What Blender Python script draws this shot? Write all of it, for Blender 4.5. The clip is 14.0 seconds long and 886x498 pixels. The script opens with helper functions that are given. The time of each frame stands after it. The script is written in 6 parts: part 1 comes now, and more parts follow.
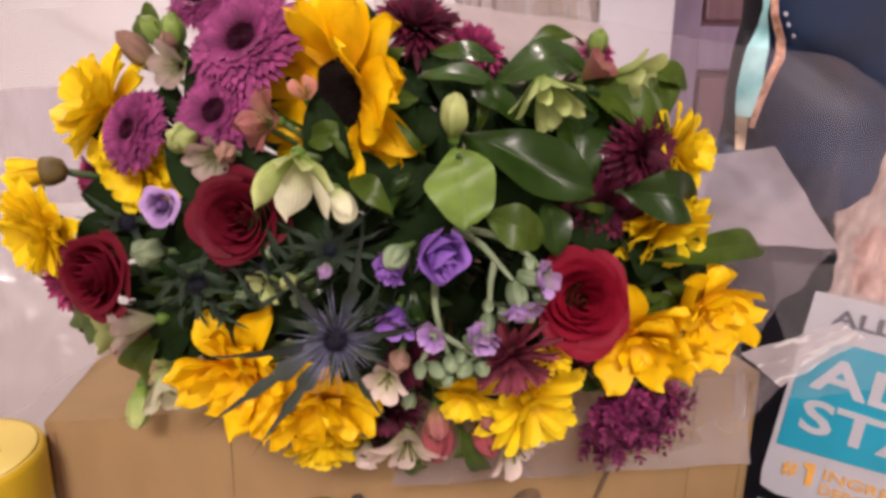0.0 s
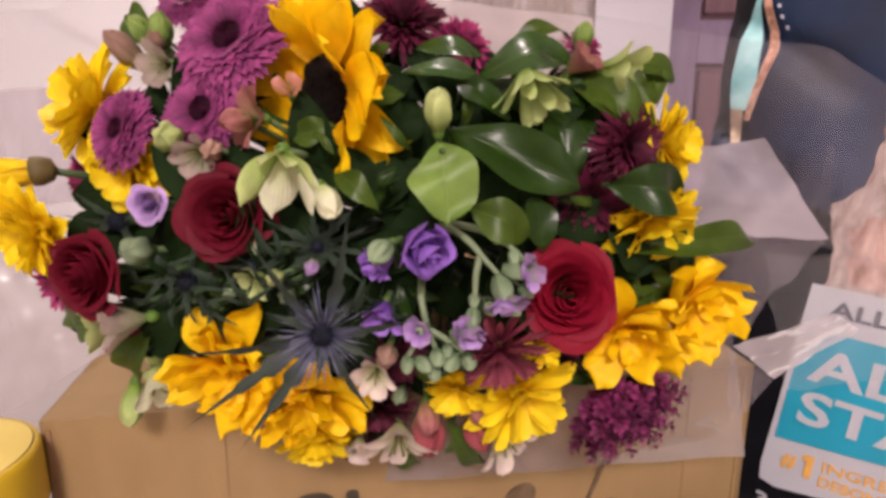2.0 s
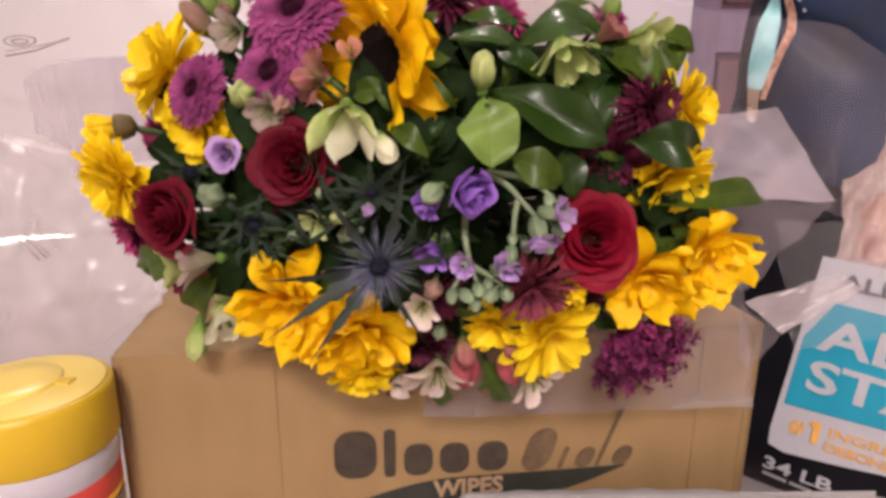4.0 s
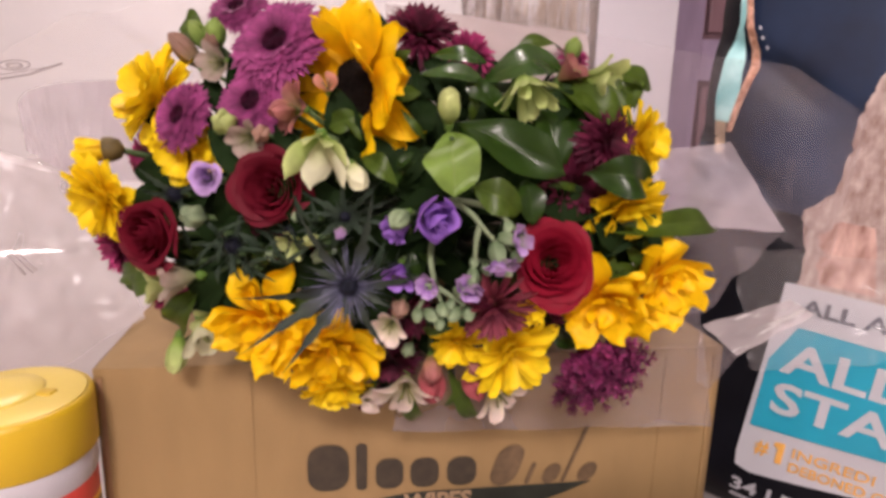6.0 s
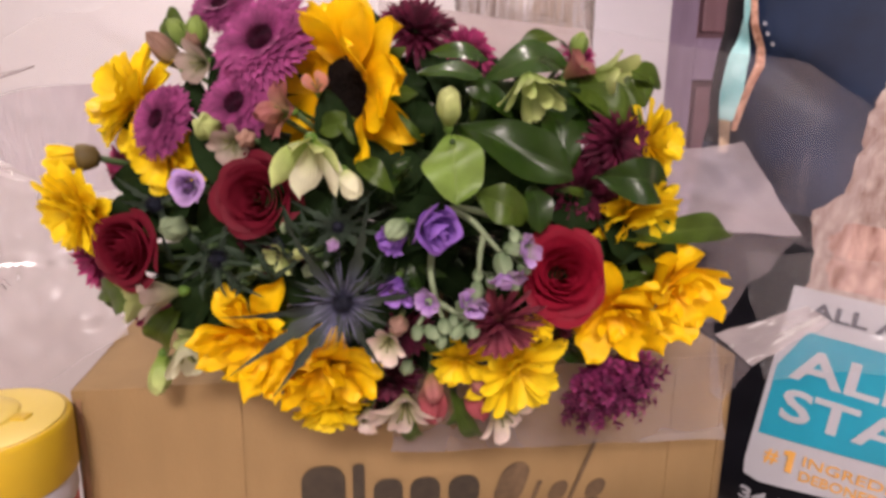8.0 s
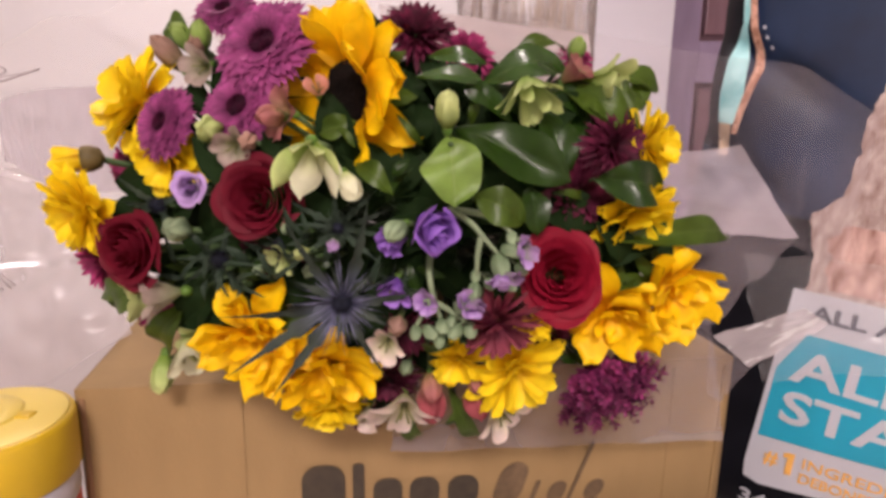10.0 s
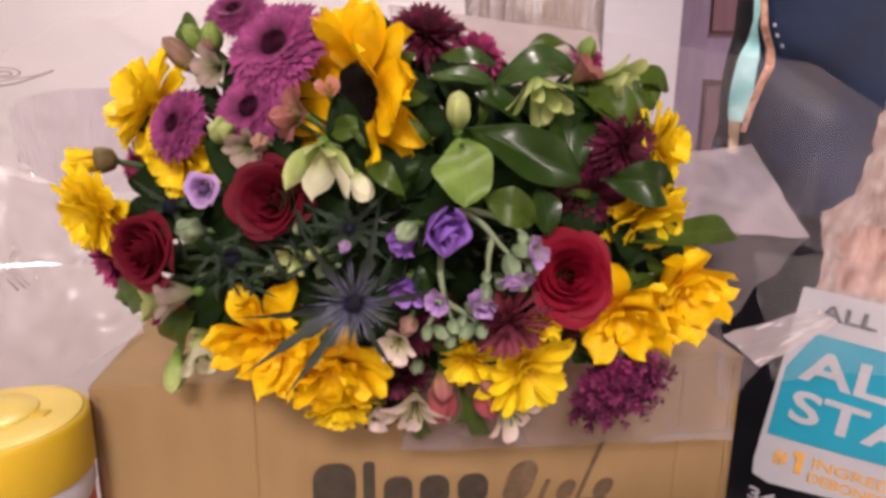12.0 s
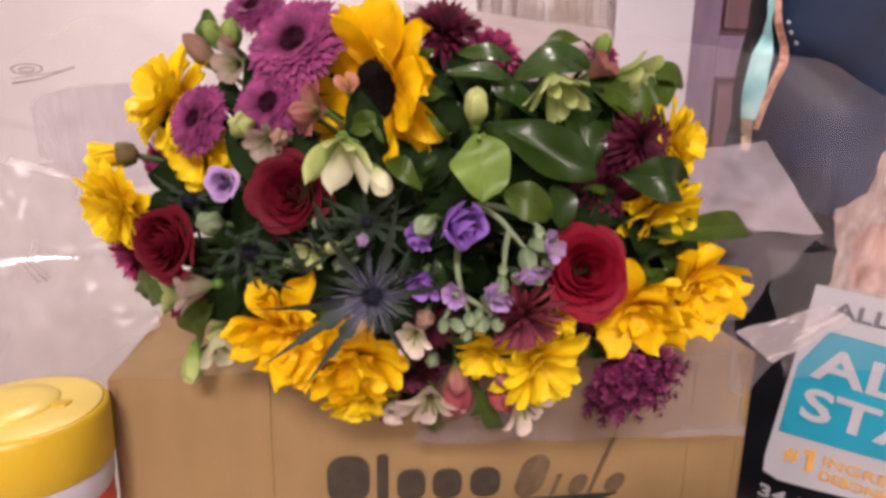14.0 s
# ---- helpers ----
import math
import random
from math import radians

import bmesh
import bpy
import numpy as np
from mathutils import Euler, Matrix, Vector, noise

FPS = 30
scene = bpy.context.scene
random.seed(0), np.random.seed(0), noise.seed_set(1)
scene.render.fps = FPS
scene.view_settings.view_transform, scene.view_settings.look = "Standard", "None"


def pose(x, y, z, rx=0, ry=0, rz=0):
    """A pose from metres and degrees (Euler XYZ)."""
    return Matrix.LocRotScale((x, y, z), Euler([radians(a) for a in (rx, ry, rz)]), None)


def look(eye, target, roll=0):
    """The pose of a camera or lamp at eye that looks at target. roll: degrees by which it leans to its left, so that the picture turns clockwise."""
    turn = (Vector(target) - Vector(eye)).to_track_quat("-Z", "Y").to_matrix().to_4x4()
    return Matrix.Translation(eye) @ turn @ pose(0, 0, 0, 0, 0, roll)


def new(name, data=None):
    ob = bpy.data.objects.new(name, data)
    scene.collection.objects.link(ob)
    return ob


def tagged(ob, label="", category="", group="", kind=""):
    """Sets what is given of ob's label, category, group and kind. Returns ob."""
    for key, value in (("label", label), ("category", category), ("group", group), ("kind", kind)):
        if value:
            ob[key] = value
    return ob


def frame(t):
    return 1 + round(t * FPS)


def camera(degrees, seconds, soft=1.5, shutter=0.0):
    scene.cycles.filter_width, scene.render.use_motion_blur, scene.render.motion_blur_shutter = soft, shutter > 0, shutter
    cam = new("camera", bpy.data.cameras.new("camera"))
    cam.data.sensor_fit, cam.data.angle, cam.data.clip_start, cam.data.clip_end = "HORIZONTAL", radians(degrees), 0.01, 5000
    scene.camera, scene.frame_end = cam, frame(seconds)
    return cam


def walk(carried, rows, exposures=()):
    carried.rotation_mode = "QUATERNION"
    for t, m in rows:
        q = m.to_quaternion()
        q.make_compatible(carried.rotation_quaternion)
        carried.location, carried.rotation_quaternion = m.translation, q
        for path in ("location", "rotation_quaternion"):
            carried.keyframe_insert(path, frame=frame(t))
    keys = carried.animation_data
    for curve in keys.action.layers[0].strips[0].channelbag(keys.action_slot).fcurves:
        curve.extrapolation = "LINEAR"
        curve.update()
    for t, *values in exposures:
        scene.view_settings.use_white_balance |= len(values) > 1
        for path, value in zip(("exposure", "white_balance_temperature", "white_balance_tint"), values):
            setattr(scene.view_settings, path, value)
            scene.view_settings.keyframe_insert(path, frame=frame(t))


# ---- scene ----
cam = camera(69.1, 14.0, soft=3.45)
PATH = [
    (0, (0.016, 0.003, 1.154), (0.043, 1.945, 0.674), 0.5),
    (0.5, (0.02, 0.003, 1.154), (0.05, 1.947, 0.685), 0.5),
    (1, (0.022, 0.002, 1.153), (0.05, 1.946, 0.687), 0.4),
    (1.5, (0.023, 0.002, 1.154), (0.047, 1.946, 0.684), 0.2),
    (2, (0.023, 0.002, 1.153), (0.04, 1.942, 0.666), -0.2),
    (2.5, (0.024, 0.001, 1.153), (0.037, 1.942, 0.671), -0.3),
    (3, (0.016, -0.012, 1.152), (0.013, 1.924, 0.651), -0.3),
    (3.2, (0.009, -0.025, 1.148), (-0.014, 1.906, 0.629), 0.1),
    (5.3, (0.015, -0.04, 1.139), (0.01, 1.896, 0.636), 1.1),
    (5.5, (0.016, -0.041, 1.143), (0.02, 1.882, 0.593), 1.4),
    (6, (0.021, -0.055, 1.148), (0.029, 1.892, 0.691), 1.5),
    (6.5, (0.022, -0.051, 1.146), (0.03, 1.898, 0.699), 1.5),
    (7, (0.018, -0.035, 1.147), (0.03, 1.913, 0.694), 1.4),
    (7.5, (0.017, -0.031, 1.147), (0.038, 1.917, 0.694), 1.3),
    (8, (0.018, -0.032, 1.147), (0.044, 1.916, 0.697), 0.9),
    (10.5, (0.02, -0.036, 1.148), (0.034, 1.914, 0.704), 1.0),
    (11, (0.02, -0.036, 1.149), (0.026, 1.913, 0.702), 0.8),
    (11.5, (0.019, -0.035, 1.147), (0.018, 1.913, 0.694), 0.7),
    (12, (0.018, -0.037, 1.149), (0.014, 1.911, 0.698), 0.8),
    (12.5, (0.019, -0.038, 1.148), (0.012, 1.91, 0.692), 0.9),
    (13, (0.018, -0.038, 1.147), (0.004, 1.908, 0.689), 0.9),
    (13.5, (0.014, -0.041, 1.149), (-0.006, 1.906, 0.694), 0.8),
    (14, (0.014, -0.041, 1.148), (-0.015, 1.906, 0.69), 0.9),
]
walk(cam, [(t, look(eye, target, roll)) for t, eye, target, roll in PATH])


# ---- light ----
world = bpy.data.worlds.new("world")
scene.world = world
world.use_nodes = True
world.node_tree.nodes["Background"].inputs[0].default_value = (0.75, 0.8, 1.0, 1)
world.node_tree.nodes["Background"].inputs[1].default_value = 0.05
scene.view_settings.exposure = 0.0


def area_lamp(name, place, target, size, watts, colour):
    data = bpy.data.lights.new(name, "AREA")
    data.shape, data.size, data.energy, data.color = "DISK", size, watts, colour
    ob = new(name, data)
    ob.matrix_world = look(place, target)
    return ob


area_lamp("ceiling_lamp_light", (0.0, -1.5, 2.36), (0.0, -1.5, 0.0), 0.60, 84, (1.0, 0.845, 0.83))
# added lamp, unseen: lifts the back wall and the casing
area_lamp("back_wall_fill_light", (-0.6, 1.2, 2.36), (-0.6, 1.2, 0.0), 0.40, 20, (1.0, 0.845, 0.83))
# added lamp, unseen, beyond the door: meant to brighten that side
area_lamp("door_side_fill_light", (1.3, 3.0, 2.36), (1.3, 3.0, 0.0), 0.3, 58, (0.95, 0.85, 1.0))


# ---- materials ----
def nodes_of(name):
    m = bpy.data.materials.new(name)
    m.use_nodes = True
    nt = m.node_tree
    return m, nt, nt.nodes["Principled BSDF"]


def shade(c, k):
    return (min(1, c[0] * k), min(1, c[1] * k), min(1, c[2] * k), 1)


def surface(name, c, rough=0.6, vary=0.25, scale=30.0, bump=0.2, bump_scale=200.0, c2=None, metal=0.0, island=0.0,
            through_light=0.0, coat=0.0, stretch=(1, 1, 1), sheen=0.0, spec=0.5):
    """A procedural surface: two scales of colour change, fine relief, and light let through thin petals and leaves."""
    m, nt, p = nodes_of(name)
    L = nt.links
    tc = nt.nodes.new("ShaderNodeTexCoord")
    mp = nt.nodes.new("ShaderNodeMapping")
    mp.inputs["Scale"].default_value = stretch
    L.new(tc.outputs["Object"], mp.inputs[0])
    n1 = nt.nodes.new("ShaderNodeTexNoise")
    n1.inputs["Scale"].default_value, n1.inputs["Detail"].default_value = scale, 5
    L.new(mp.outputs[0], n1.inputs["Vector"])
    ramp = nt.nodes.new("ShaderNodeValToRGB")
    ramp.color_ramp.elements[0].position, ramp.color_ramp.elements[1].position = 0.3, 0.7
    ramp.color_ramp.elements[0].color = shade(c, 1 - vary)
    ramp.color_ramp.elements[1].color = (*c2, 1) if c2 else shade(c, 1 + vary)
    L.new(n1.outputs["Fac"], ramp.inputs[0])
    out = ramp.outputs[0]
    if island:
        geo = nt.nodes.new("ShaderNodeNewGeometry")
        hsv = nt.nodes.new("ShaderNodeHueSaturation")
        mr = nt.nodes.new("ShaderNodeMapRange")
        mr.inputs[3].default_value, mr.inputs[4].default_value = 1 - island, 1 + island
        L.new(geo.outputs["Random Per Island"], mr.inputs[0])
        L.new(mr.outputs[0], hsv.inputs["Value"])
        L.new(out, hsv.inputs["Color"])
        out = hsv.outputs[0]
    L.new(out, p.inputs["Base Color"])
    p.inputs["Roughness"].default_value, p.inputs["Metallic"].default_value = rough, metal
    p.inputs["Coat Weight"].default_value = coat
    p.inputs["Specular IOR Level"].default_value = spec
    p.inputs["Sheen Weight"].default_value = sheen
    n2 = nt.nodes.new("ShaderNodeTexNoise")
    n2.inputs["Scale"].default_value, n2.inputs["Detail"].default_value = bump_scale, 4
    L.new(mp.outputs[0], n2.inputs["Vector"])
    b = nt.nodes.new("ShaderNodeBump")
    b.inputs["Strength"].default_value, b.inputs["Distance"].default_value = bump, 0.002
    L.new(n2.outputs["Fac"], b.inputs["Height"])
    L.new(b.outputs[0], p.inputs["Normal"])
    if through_light:
        tr = nt.nodes.new("ShaderNodeBsdfTranslucent")
        L.new(out, tr.inputs["Color"])
        mix = nt.nodes.new("ShaderNodeMixShader")
        mix.inputs[0].default_value = through_light
        L.new(p.outputs[0], mix.inputs[1])
        L.new(tr.outputs[0], mix.inputs[2])
        L.new(mix.outputs[0], nt.nodes["Material Output"].inputs[0])
    return m


def petal_surface(name, root, tip, length, rough=0.55, through_light=0.3, blotch=0.15, bump=0.3, velvet=0.0):
    """Petals that go from the colour of their root to that of their tip along the length, with fine lengthwise veins."""
    m, nt, p = nodes_of(name)
    L = nt.links
    uv = nt.nodes.new("ShaderNodeUVMap")
    sep = nt.nodes.new("ShaderNodeSeparateXYZ")
    L.new(uv.outputs[0], sep.inputs[0])
    ramp = nt.nodes.new("ShaderNodeValToRGB")
    ramp.color_ramp.elements[0].color, ramp.color_ramp.elements[1].color = (*root, 1), (*tip, 1)
    ramp.color_ramp.elements[0].position, ramp.color_ramp.elements[1].position = 0.05, length
    L.new(sep.outputs[0], ramp.inputs[0])
    geo = nt.nodes.new("ShaderNodeNewGeometry")
    mr = nt.nodes.new("ShaderNodeMapRange")
    mr.inputs[3].default_value, mr.inputs[4].default_value = 1 - blotch, 1 + blotch
    L.new(geo.outputs["Random Per Island"], mr.inputs[0])
    tc = nt.nodes.new("ShaderNodeTexCoord")
    n = nt.nodes.new("ShaderNodeTexNoise")
    n.inputs["Scale"].default_value = 120
    L.new(tc.outputs["Object"], n.inputs["Vector"])
    mr2 = nt.nodes.new("ShaderNodeMapRange")
    mr2.inputs[1].default_value, mr2.inputs[2].default_value = 0.3, 0.7
    mr2.inputs[3].default_value, mr2.inputs[4].default_value = 1 - blotch, 1 + blotch
    L.new(n.outputs["Fac"], mr2.inputs[0])
    mul = nt.nodes.new("ShaderNodeMath")
    mul.operation = "MULTIPLY"
    L.new(mr.outputs[0], mul.inputs[0])
    L.new(mr2.outputs[0], mul.inputs[1])
    hsv = nt.nodes.new("ShaderNodeHueSaturation")
    L.new(ramp.outputs[0], hsv.inputs["Color"])
    L.new(mul.outputs[0], hsv.inputs["Value"])
    L.new(hsv.outputs[0], p.inputs["Base Color"])
    p.inputs["Roughness"].default_value = rough
    p.inputs["Specular IOR Level"].default_value = 0.25
    p.inputs["Sheen Weight"].default_value, p.inputs["Sheen Roughness"].default_value = velvet, 0.6
    p.inputs["Sheen Tint"].default_value = (*shade(tip, 2.2)[:3], 1)
    w = nt.nodes.new("ShaderNodeTexWave")
    w.bands_direction = "Y"
    w.inputs["Scale"].default_value, w.inputs["Distortion"].default_value = 3.0, 1.5
    L.new(uv.outputs[0], w.inputs["Vector"])
    b = nt.nodes.new("ShaderNodeBump")
    b.inputs["Strength"].default_value, b.inputs["Distance"].default_value = bump, 0.001
    L.new(w.outputs["Fac"], b.inputs["Height"])
    L.new(b.outputs[0], p.inputs["Normal"])
    tr = nt.nodes.new("ShaderNodeBsdfTranslucent")
    L.new(hsv.outputs[0], tr.inputs["Color"])
    mix = nt.nodes.new("ShaderNodeMixShader")
    mix.inputs[0].default_value = through_light
    L.new(p.outputs[0], mix.inputs[1])
    L.new(tr.outputs[0], mix.inputs[2])
    L.new(mix.outputs[0], nt.nodes["Material Output"].inputs[0])
    return m


def film(name, tint, clear, gloss_rough=0.12, crinkle=0.5, scale=14.0, gloss=1.0):
    """Thin see-through sheet: mostly clear, a little milky, glossy at grazing angles, crinkled."""
    m, nt, p = nodes_of(name)
    nt.nodes.remove(p)
    L = nt.links
    tc = nt.nodes.new("ShaderNodeTexCoord")
    n = nt.nodes.new("ShaderNodeTexNoise")
    n.inputs["Scale"].default_value, n.inputs["Detail"].default_value = scale, 1.5
    n.inputs["Distortion"].default_value = 0.8
    L.new(tc.outputs["Object"], n.inputs["Vector"])
    b = nt.nodes.new("ShaderNodeBump")
    b.inputs["Strength"].default_value, b.inputs["Distance"].default_value = crinkle, 0.02
    L.new(n.outputs["Fac"], b.inputs["Height"])
    clear_node = nt.nodes.new("ShaderNodeBsdfTransparent")
    d = nt.nodes.new("ShaderNodeBsdfDiffuse")
    d.inputs["Color"].default_value = (*tint, 1)
    tl = nt.nodes.new("ShaderNodeBsdfTranslucent")
    tl.inputs["Color"].default_value = (*tint, 1)
    g = nt.nodes.new("ShaderNodeBsdfGlossy")
    g.inputs["Roughness"].default_value = gloss_rough
    for node in (d, tl, g):
        L.new(b.outputs[0], node.inputs["Normal"])
    milk = nt.nodes.new("ShaderNodeMixShader")
    milk.inputs[0].default_value = 0.45
    L.new(d.outputs[0], milk.inputs[1])
    L.new(tl.outputs[0], milk.inputs[2])
    a = nt.nodes.new("ShaderNodeMixShader")
    patchy = nt.nodes.new("ShaderNodeTexNoise")
    patchy.inputs["Scale"].default_value, patchy.inputs["Detail"].default_value = 6.0, 2
    patchy.inputs["Distortion"].default_value = 2.0
    L.new(tc.outputs["Object"], patchy.inputs["Vector"])
    mr = nt.nodes.new("ShaderNodeMapRange")
    mr.inputs[1].default_value, mr.inputs[2].default_value = 0.3, 0.7
    mr.inputs[3].default_value, mr.inputs[4].default_value = clear - 0.35 * (1 - clear), clear + 0.4 * (1 - clear)
    L.new(patchy.outputs["Fac"], mr.inputs[0])
    L.new(mr.outputs[0], a.inputs[0])
    L.new(milk.outputs[0], a.inputs[1])
    L.new(clear_node.outputs[0], a.inputs[2])
    fr = nt.nodes.new("ShaderNodeFresnel")
    fr.inputs["IOR"].default_value = 1.28
    L.new(b.outputs[0], fr.inputs["Normal"])
    top = nt.nodes.new("ShaderNodeMixShader")
    weak = nt.nodes.new("ShaderNodeMath")
    weak.operation = "MULTIPLY"
    weak.inputs[1].default_value = gloss
    L.new(fr.outputs[0], weak.inputs[0])
    L.new(weak.outputs[0], top.inputs[0])
    L.new(a.outputs[0], top.inputs[1])
    L.new(g.outputs[0], top.inputs[2])
    L.new(top.outputs[0], nt.nodes["Material Output"].inputs[0])
    return m


WALL = surface("wall_paint", (0.86, 0.84, 0.855), 0.85, 0.03, 3, 0.15, 120)
CEIL = surface("ceiling_paint", (0.82, 0.8, 0.78), 0.9, 0.03, 3, 0.2, 90)
FLOOR = surface("floor_wood", (0.28, 0.19, 0.13), 0.5, 0.3, 6, 0.2, 60, stretch=(1, 8, 1))
TRIM = surface("white_gloss_paint", (0.88, 0.87, 0.95), 0.45, 0.03, 4, 0.08, 60)
# one mauve paint twice: reflection lightens the frame's colour, shade darkens the recesses'
DOOR = surface("lit_mauve_door", (0.36, 0.28, 0.42), 0.4, 0.12, 5, 0.1, 60, stretch=(6, 6, 1))
DOOR_SHADE = surface("shaded_mauve_door", (0.25, 0.14, 0.17), 0.4, 0.12, 5, 0.1, 60, stretch=(6, 6, 1))
TABLE = surface("table_laminate", (0.34, 0.30, 0.29), 0.4, 0.08, 8, 0.06, 90)
CARTON = surface("corrugated_cardboard", (0.265, 0.168, 0.070), 0.8, 0.07, 14, 0.12, 260, stretch=(3, 3, 1))
CARTON_EDGE = surface("cardboard_crease", (0.27, 0.15, 0.075), 0.85, 0.2, 40, 0.3, 200)
INK = surface("carton_ink", (0.042, 0.030, 0.018), 0.8, 0.25, 120, 0.1, 200)
INK_THIN = surface("carton_thin_ink", (0.12, 0.075, 0.038), 0.8, 0.25, 120, 0.1, 200)
INK_GREEN = surface("carton_green_ink", (0.022, 0.024, 0.016), 0.8, 0.25, 90, 0.1, 200)
INK_GAP = surface("carton_bare_print", (0.36, 0.24, 0.14), 0.8, 0.15, 60, 0.1, 200)
PAPER = film("white_paper", (0.62, 0.56, 0.57), 0.08, 0.8, 0.12, 9)
TISSUE = film("white_tissue", (0.62, 0.56, 0.60), 0.22, 0.8, 0.15, 9, 0.2)
TISSUE_HAZY = film("milky_tissue", (0.66, 0.57, 0.56), 0.32, 0.8, 0.12, 9, 0.2)
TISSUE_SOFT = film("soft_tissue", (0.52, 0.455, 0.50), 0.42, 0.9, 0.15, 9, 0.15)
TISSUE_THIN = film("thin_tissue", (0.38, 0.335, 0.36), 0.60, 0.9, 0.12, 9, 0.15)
CELLO_PLEAT = film("pleated_cellophane", (0.7, 0.64, 0.64), 0.4, 0.15, 0.01, 4)
CELLO_FOLD = film("folded_cellophane", (0.58, 0.52, 0.53), 0.50, 0.22, 0.25, 4)
CELLO_HAZY = film("hazy_cellophane", (0.60, 0.53, 0.56), 0.87, 0.35, 0.2, 6, 0.08)
CELLO = film("clear_cellophane", (0.9, 0.86, 0.87), 0.895, 0.2, 0.3, 6)
PRINT = surface("grey_print", (0.30, 0.26, 0.27), 0.6, 0.2, 50, 0.05)
LID = surface("yellow_plastic", (0.56, 0.37, 0.015), 0.38, 0.04, 20, 0.06, 200)
# the lid's yellow made paler for its top: overhead light put into the colour
LID_LIT = surface("lit_yellow_plastic", (0.68, 0.52, 0.10), 0.35, 0.03, 20, 0.06, 200)
CAN_WHITE = surface("canister_white", (0.45, 0.43, 0.46), 0.35, 0.03, 20, 0.05)
CAN_RED = surface("label_red", (0.52, 0.05, 0.04), 0.4, 0.1, 30, 0.05)
PANEL_GREY = surface("panel_grey", (0.34, 0.31, 0.29), 0.45, 0.1, 40, 0.05)
CAN_GOLD = surface("label_gold", (0.80, 0.42, 0.04), 0.4, 0.1, 30, 0.05)
BLACK = surface("black_print", (0.006, 0.006, 0.009), 0.42, 0.3, 20, 0.1, 60, spec=0.15)
NAVY = surface("navy_bag", (0.006, 0.011, 0.028), 0.5, 0.35, 9, 0.1, 22, c2=(0.010, 0.031, 0.088))
TEAL = surface("teal_print", (0.02, 0.33, 0.47), 0.38, 0.1, 14, 0.1, 30)
AQUA = surface("aqua_print", (0.22, 0.62, 0.66), 0.3, 0.25, 40, 0.2, 90, c2=(0.5, 0.82, 0.82))
COPPER = surface("copper_foil", (0.65, 0.26, 0.15), 0.3, 0.5, 120, 0.6, 200, c2=(0.95, 0.6, 0.45), metal=0.5)
BAG_WHITE = surface("bag_white", (0.50, 0.50, 0.54), 0.4, 0.04, 14, 0.1, 30)
BAG_GOLD = surface("bag_gold_print", (0.80, 0.42, 0.10), 0.4, 0.1, 60, 0.1)
BAG_GREY = surface("bag_grey_print", (0.12, 0.12, 0.15), 0.4, 0.1, 60, 0.1)
PALE_PRINT = surface("pale_pink_print", (0.42, 0.27, 0.23), 0.6, 0.35, 70, 0.5, 120, c2=(0.55, 0.45, 0.42), stretch=(2, 2, 1))
RUSSET_PRINT = surface("russet_print", (0.42, 0.19, 0.14), 0.5, 0.4, 45, 0.3, 80, c2=(0.75, 0.52, 0.46), stretch=(2, 2, 0.7))
SAND_PRINT = surface("sand_print", (0.62, 0.47, 0.33), 0.5, 0.15, 30, 0.1)
POUCH = surface("white_pouch_film", (0.30, 0.29, 0.28), 0.32, 0.06, 20, 0.5, 18)
TAN_BAG = surface("tan_woven_fill", (0.34, 0.23, 0.15), 0.8, 0.55, 22, 0.6, 60, c2=(0.62, 0.5, 0.4), stretch=(3, 3, 0.5))
DULL_FILM = film("hazy_bag_film", (0.52, 0.44, 0.42), 0.62, 0.25, 0.4, 10)
LAMP_GLASS = bpy.data.materials.new("lamp_glass")
LAMP_GLASS.use_nodes = True
LAMP_GLASS.node_tree.nodes["Principled BSDF"].inputs["Emission Color"].default_value = (1, 0.85, 0.74, 1)
LAMP_GLASS.node_tree.nodes["Principled BSDF"].inputs["Emission Strength"].default_value = 2.0

GOLD = petal_surface("sunflower_petal", (0.82, 0.42, 0.002), (0.95, 0.61, 0.003), 0.7, 0.5, 0.3, 0.10, 0.10)
LEMON = petal_surface("lemon_petal", (0.80, 0.50, 0.006), (0.93, 0.70, 0.014), 0.6, 0.5, 0.3, 0.10, 0.12)
DISC = surface("sunflower_disc", (0.008, 0.005, 0.004), 0.9, 0.5, 400, 1.0, 500, spec=0.1)
MUM = petal_surface("mauve_mum_petal", (0.15, 0.018, 0.085), (0.31, 0.060, 0.19), 0.85, 0.6, 0.25, 0.25)
MUM_EYE = petal_surface("mum_eye", (0.03, 0.003, 0.015), (0.075, 0.007, 0.032), 0.8, 0.7, 0.1, 0.25)
BURG = petal_surface("burgundy_petal", (0.036, 0.004, 0.011), (0.10, 0.010, 0.033), 0.8, 0.55, 0.15, 0.35)
MAGENTA = petal_surface("magenta_petal", (0.14, 0.01, 0.05), (0.36, 0.035, 0.14), 0.8, 0.5, 0.25, 0.3)
BICOLOUR = petal_surface("bicolour_petal", (0.13, 0.010, 0.035), (0.26, 0.05, 0.075), 0.8, 0.5, 0.2, 0.3)
PLUME = petal_surface("plume_floret", (0.08, 0.007, 0.036), (0.20, 0.026, 0.105), 0.8, 0.55, 0.2, 0.45)
ROSE = petal_surface("red_rose_petal", (0.20, 0.004, 0.014), (0.29, 0.008, 0.030), 0.9, 0.6, 0.42, 0.10, 0.1, 0.5)
ROSE_DARK = petal_surface("dark_rose_petal", (0.10, 0.003, 0.010), (0.155, 0.007, 0.021), 0.9, 0.65, 0.42, 0.10, 0.1, 0.6)
LILAC = petal_surface("lilac_petal", (0.20, 0.06, 0.34), (0.56, 0.38, 0.70), 0.95, 0.55, 0.25, 0.15, 0.1)
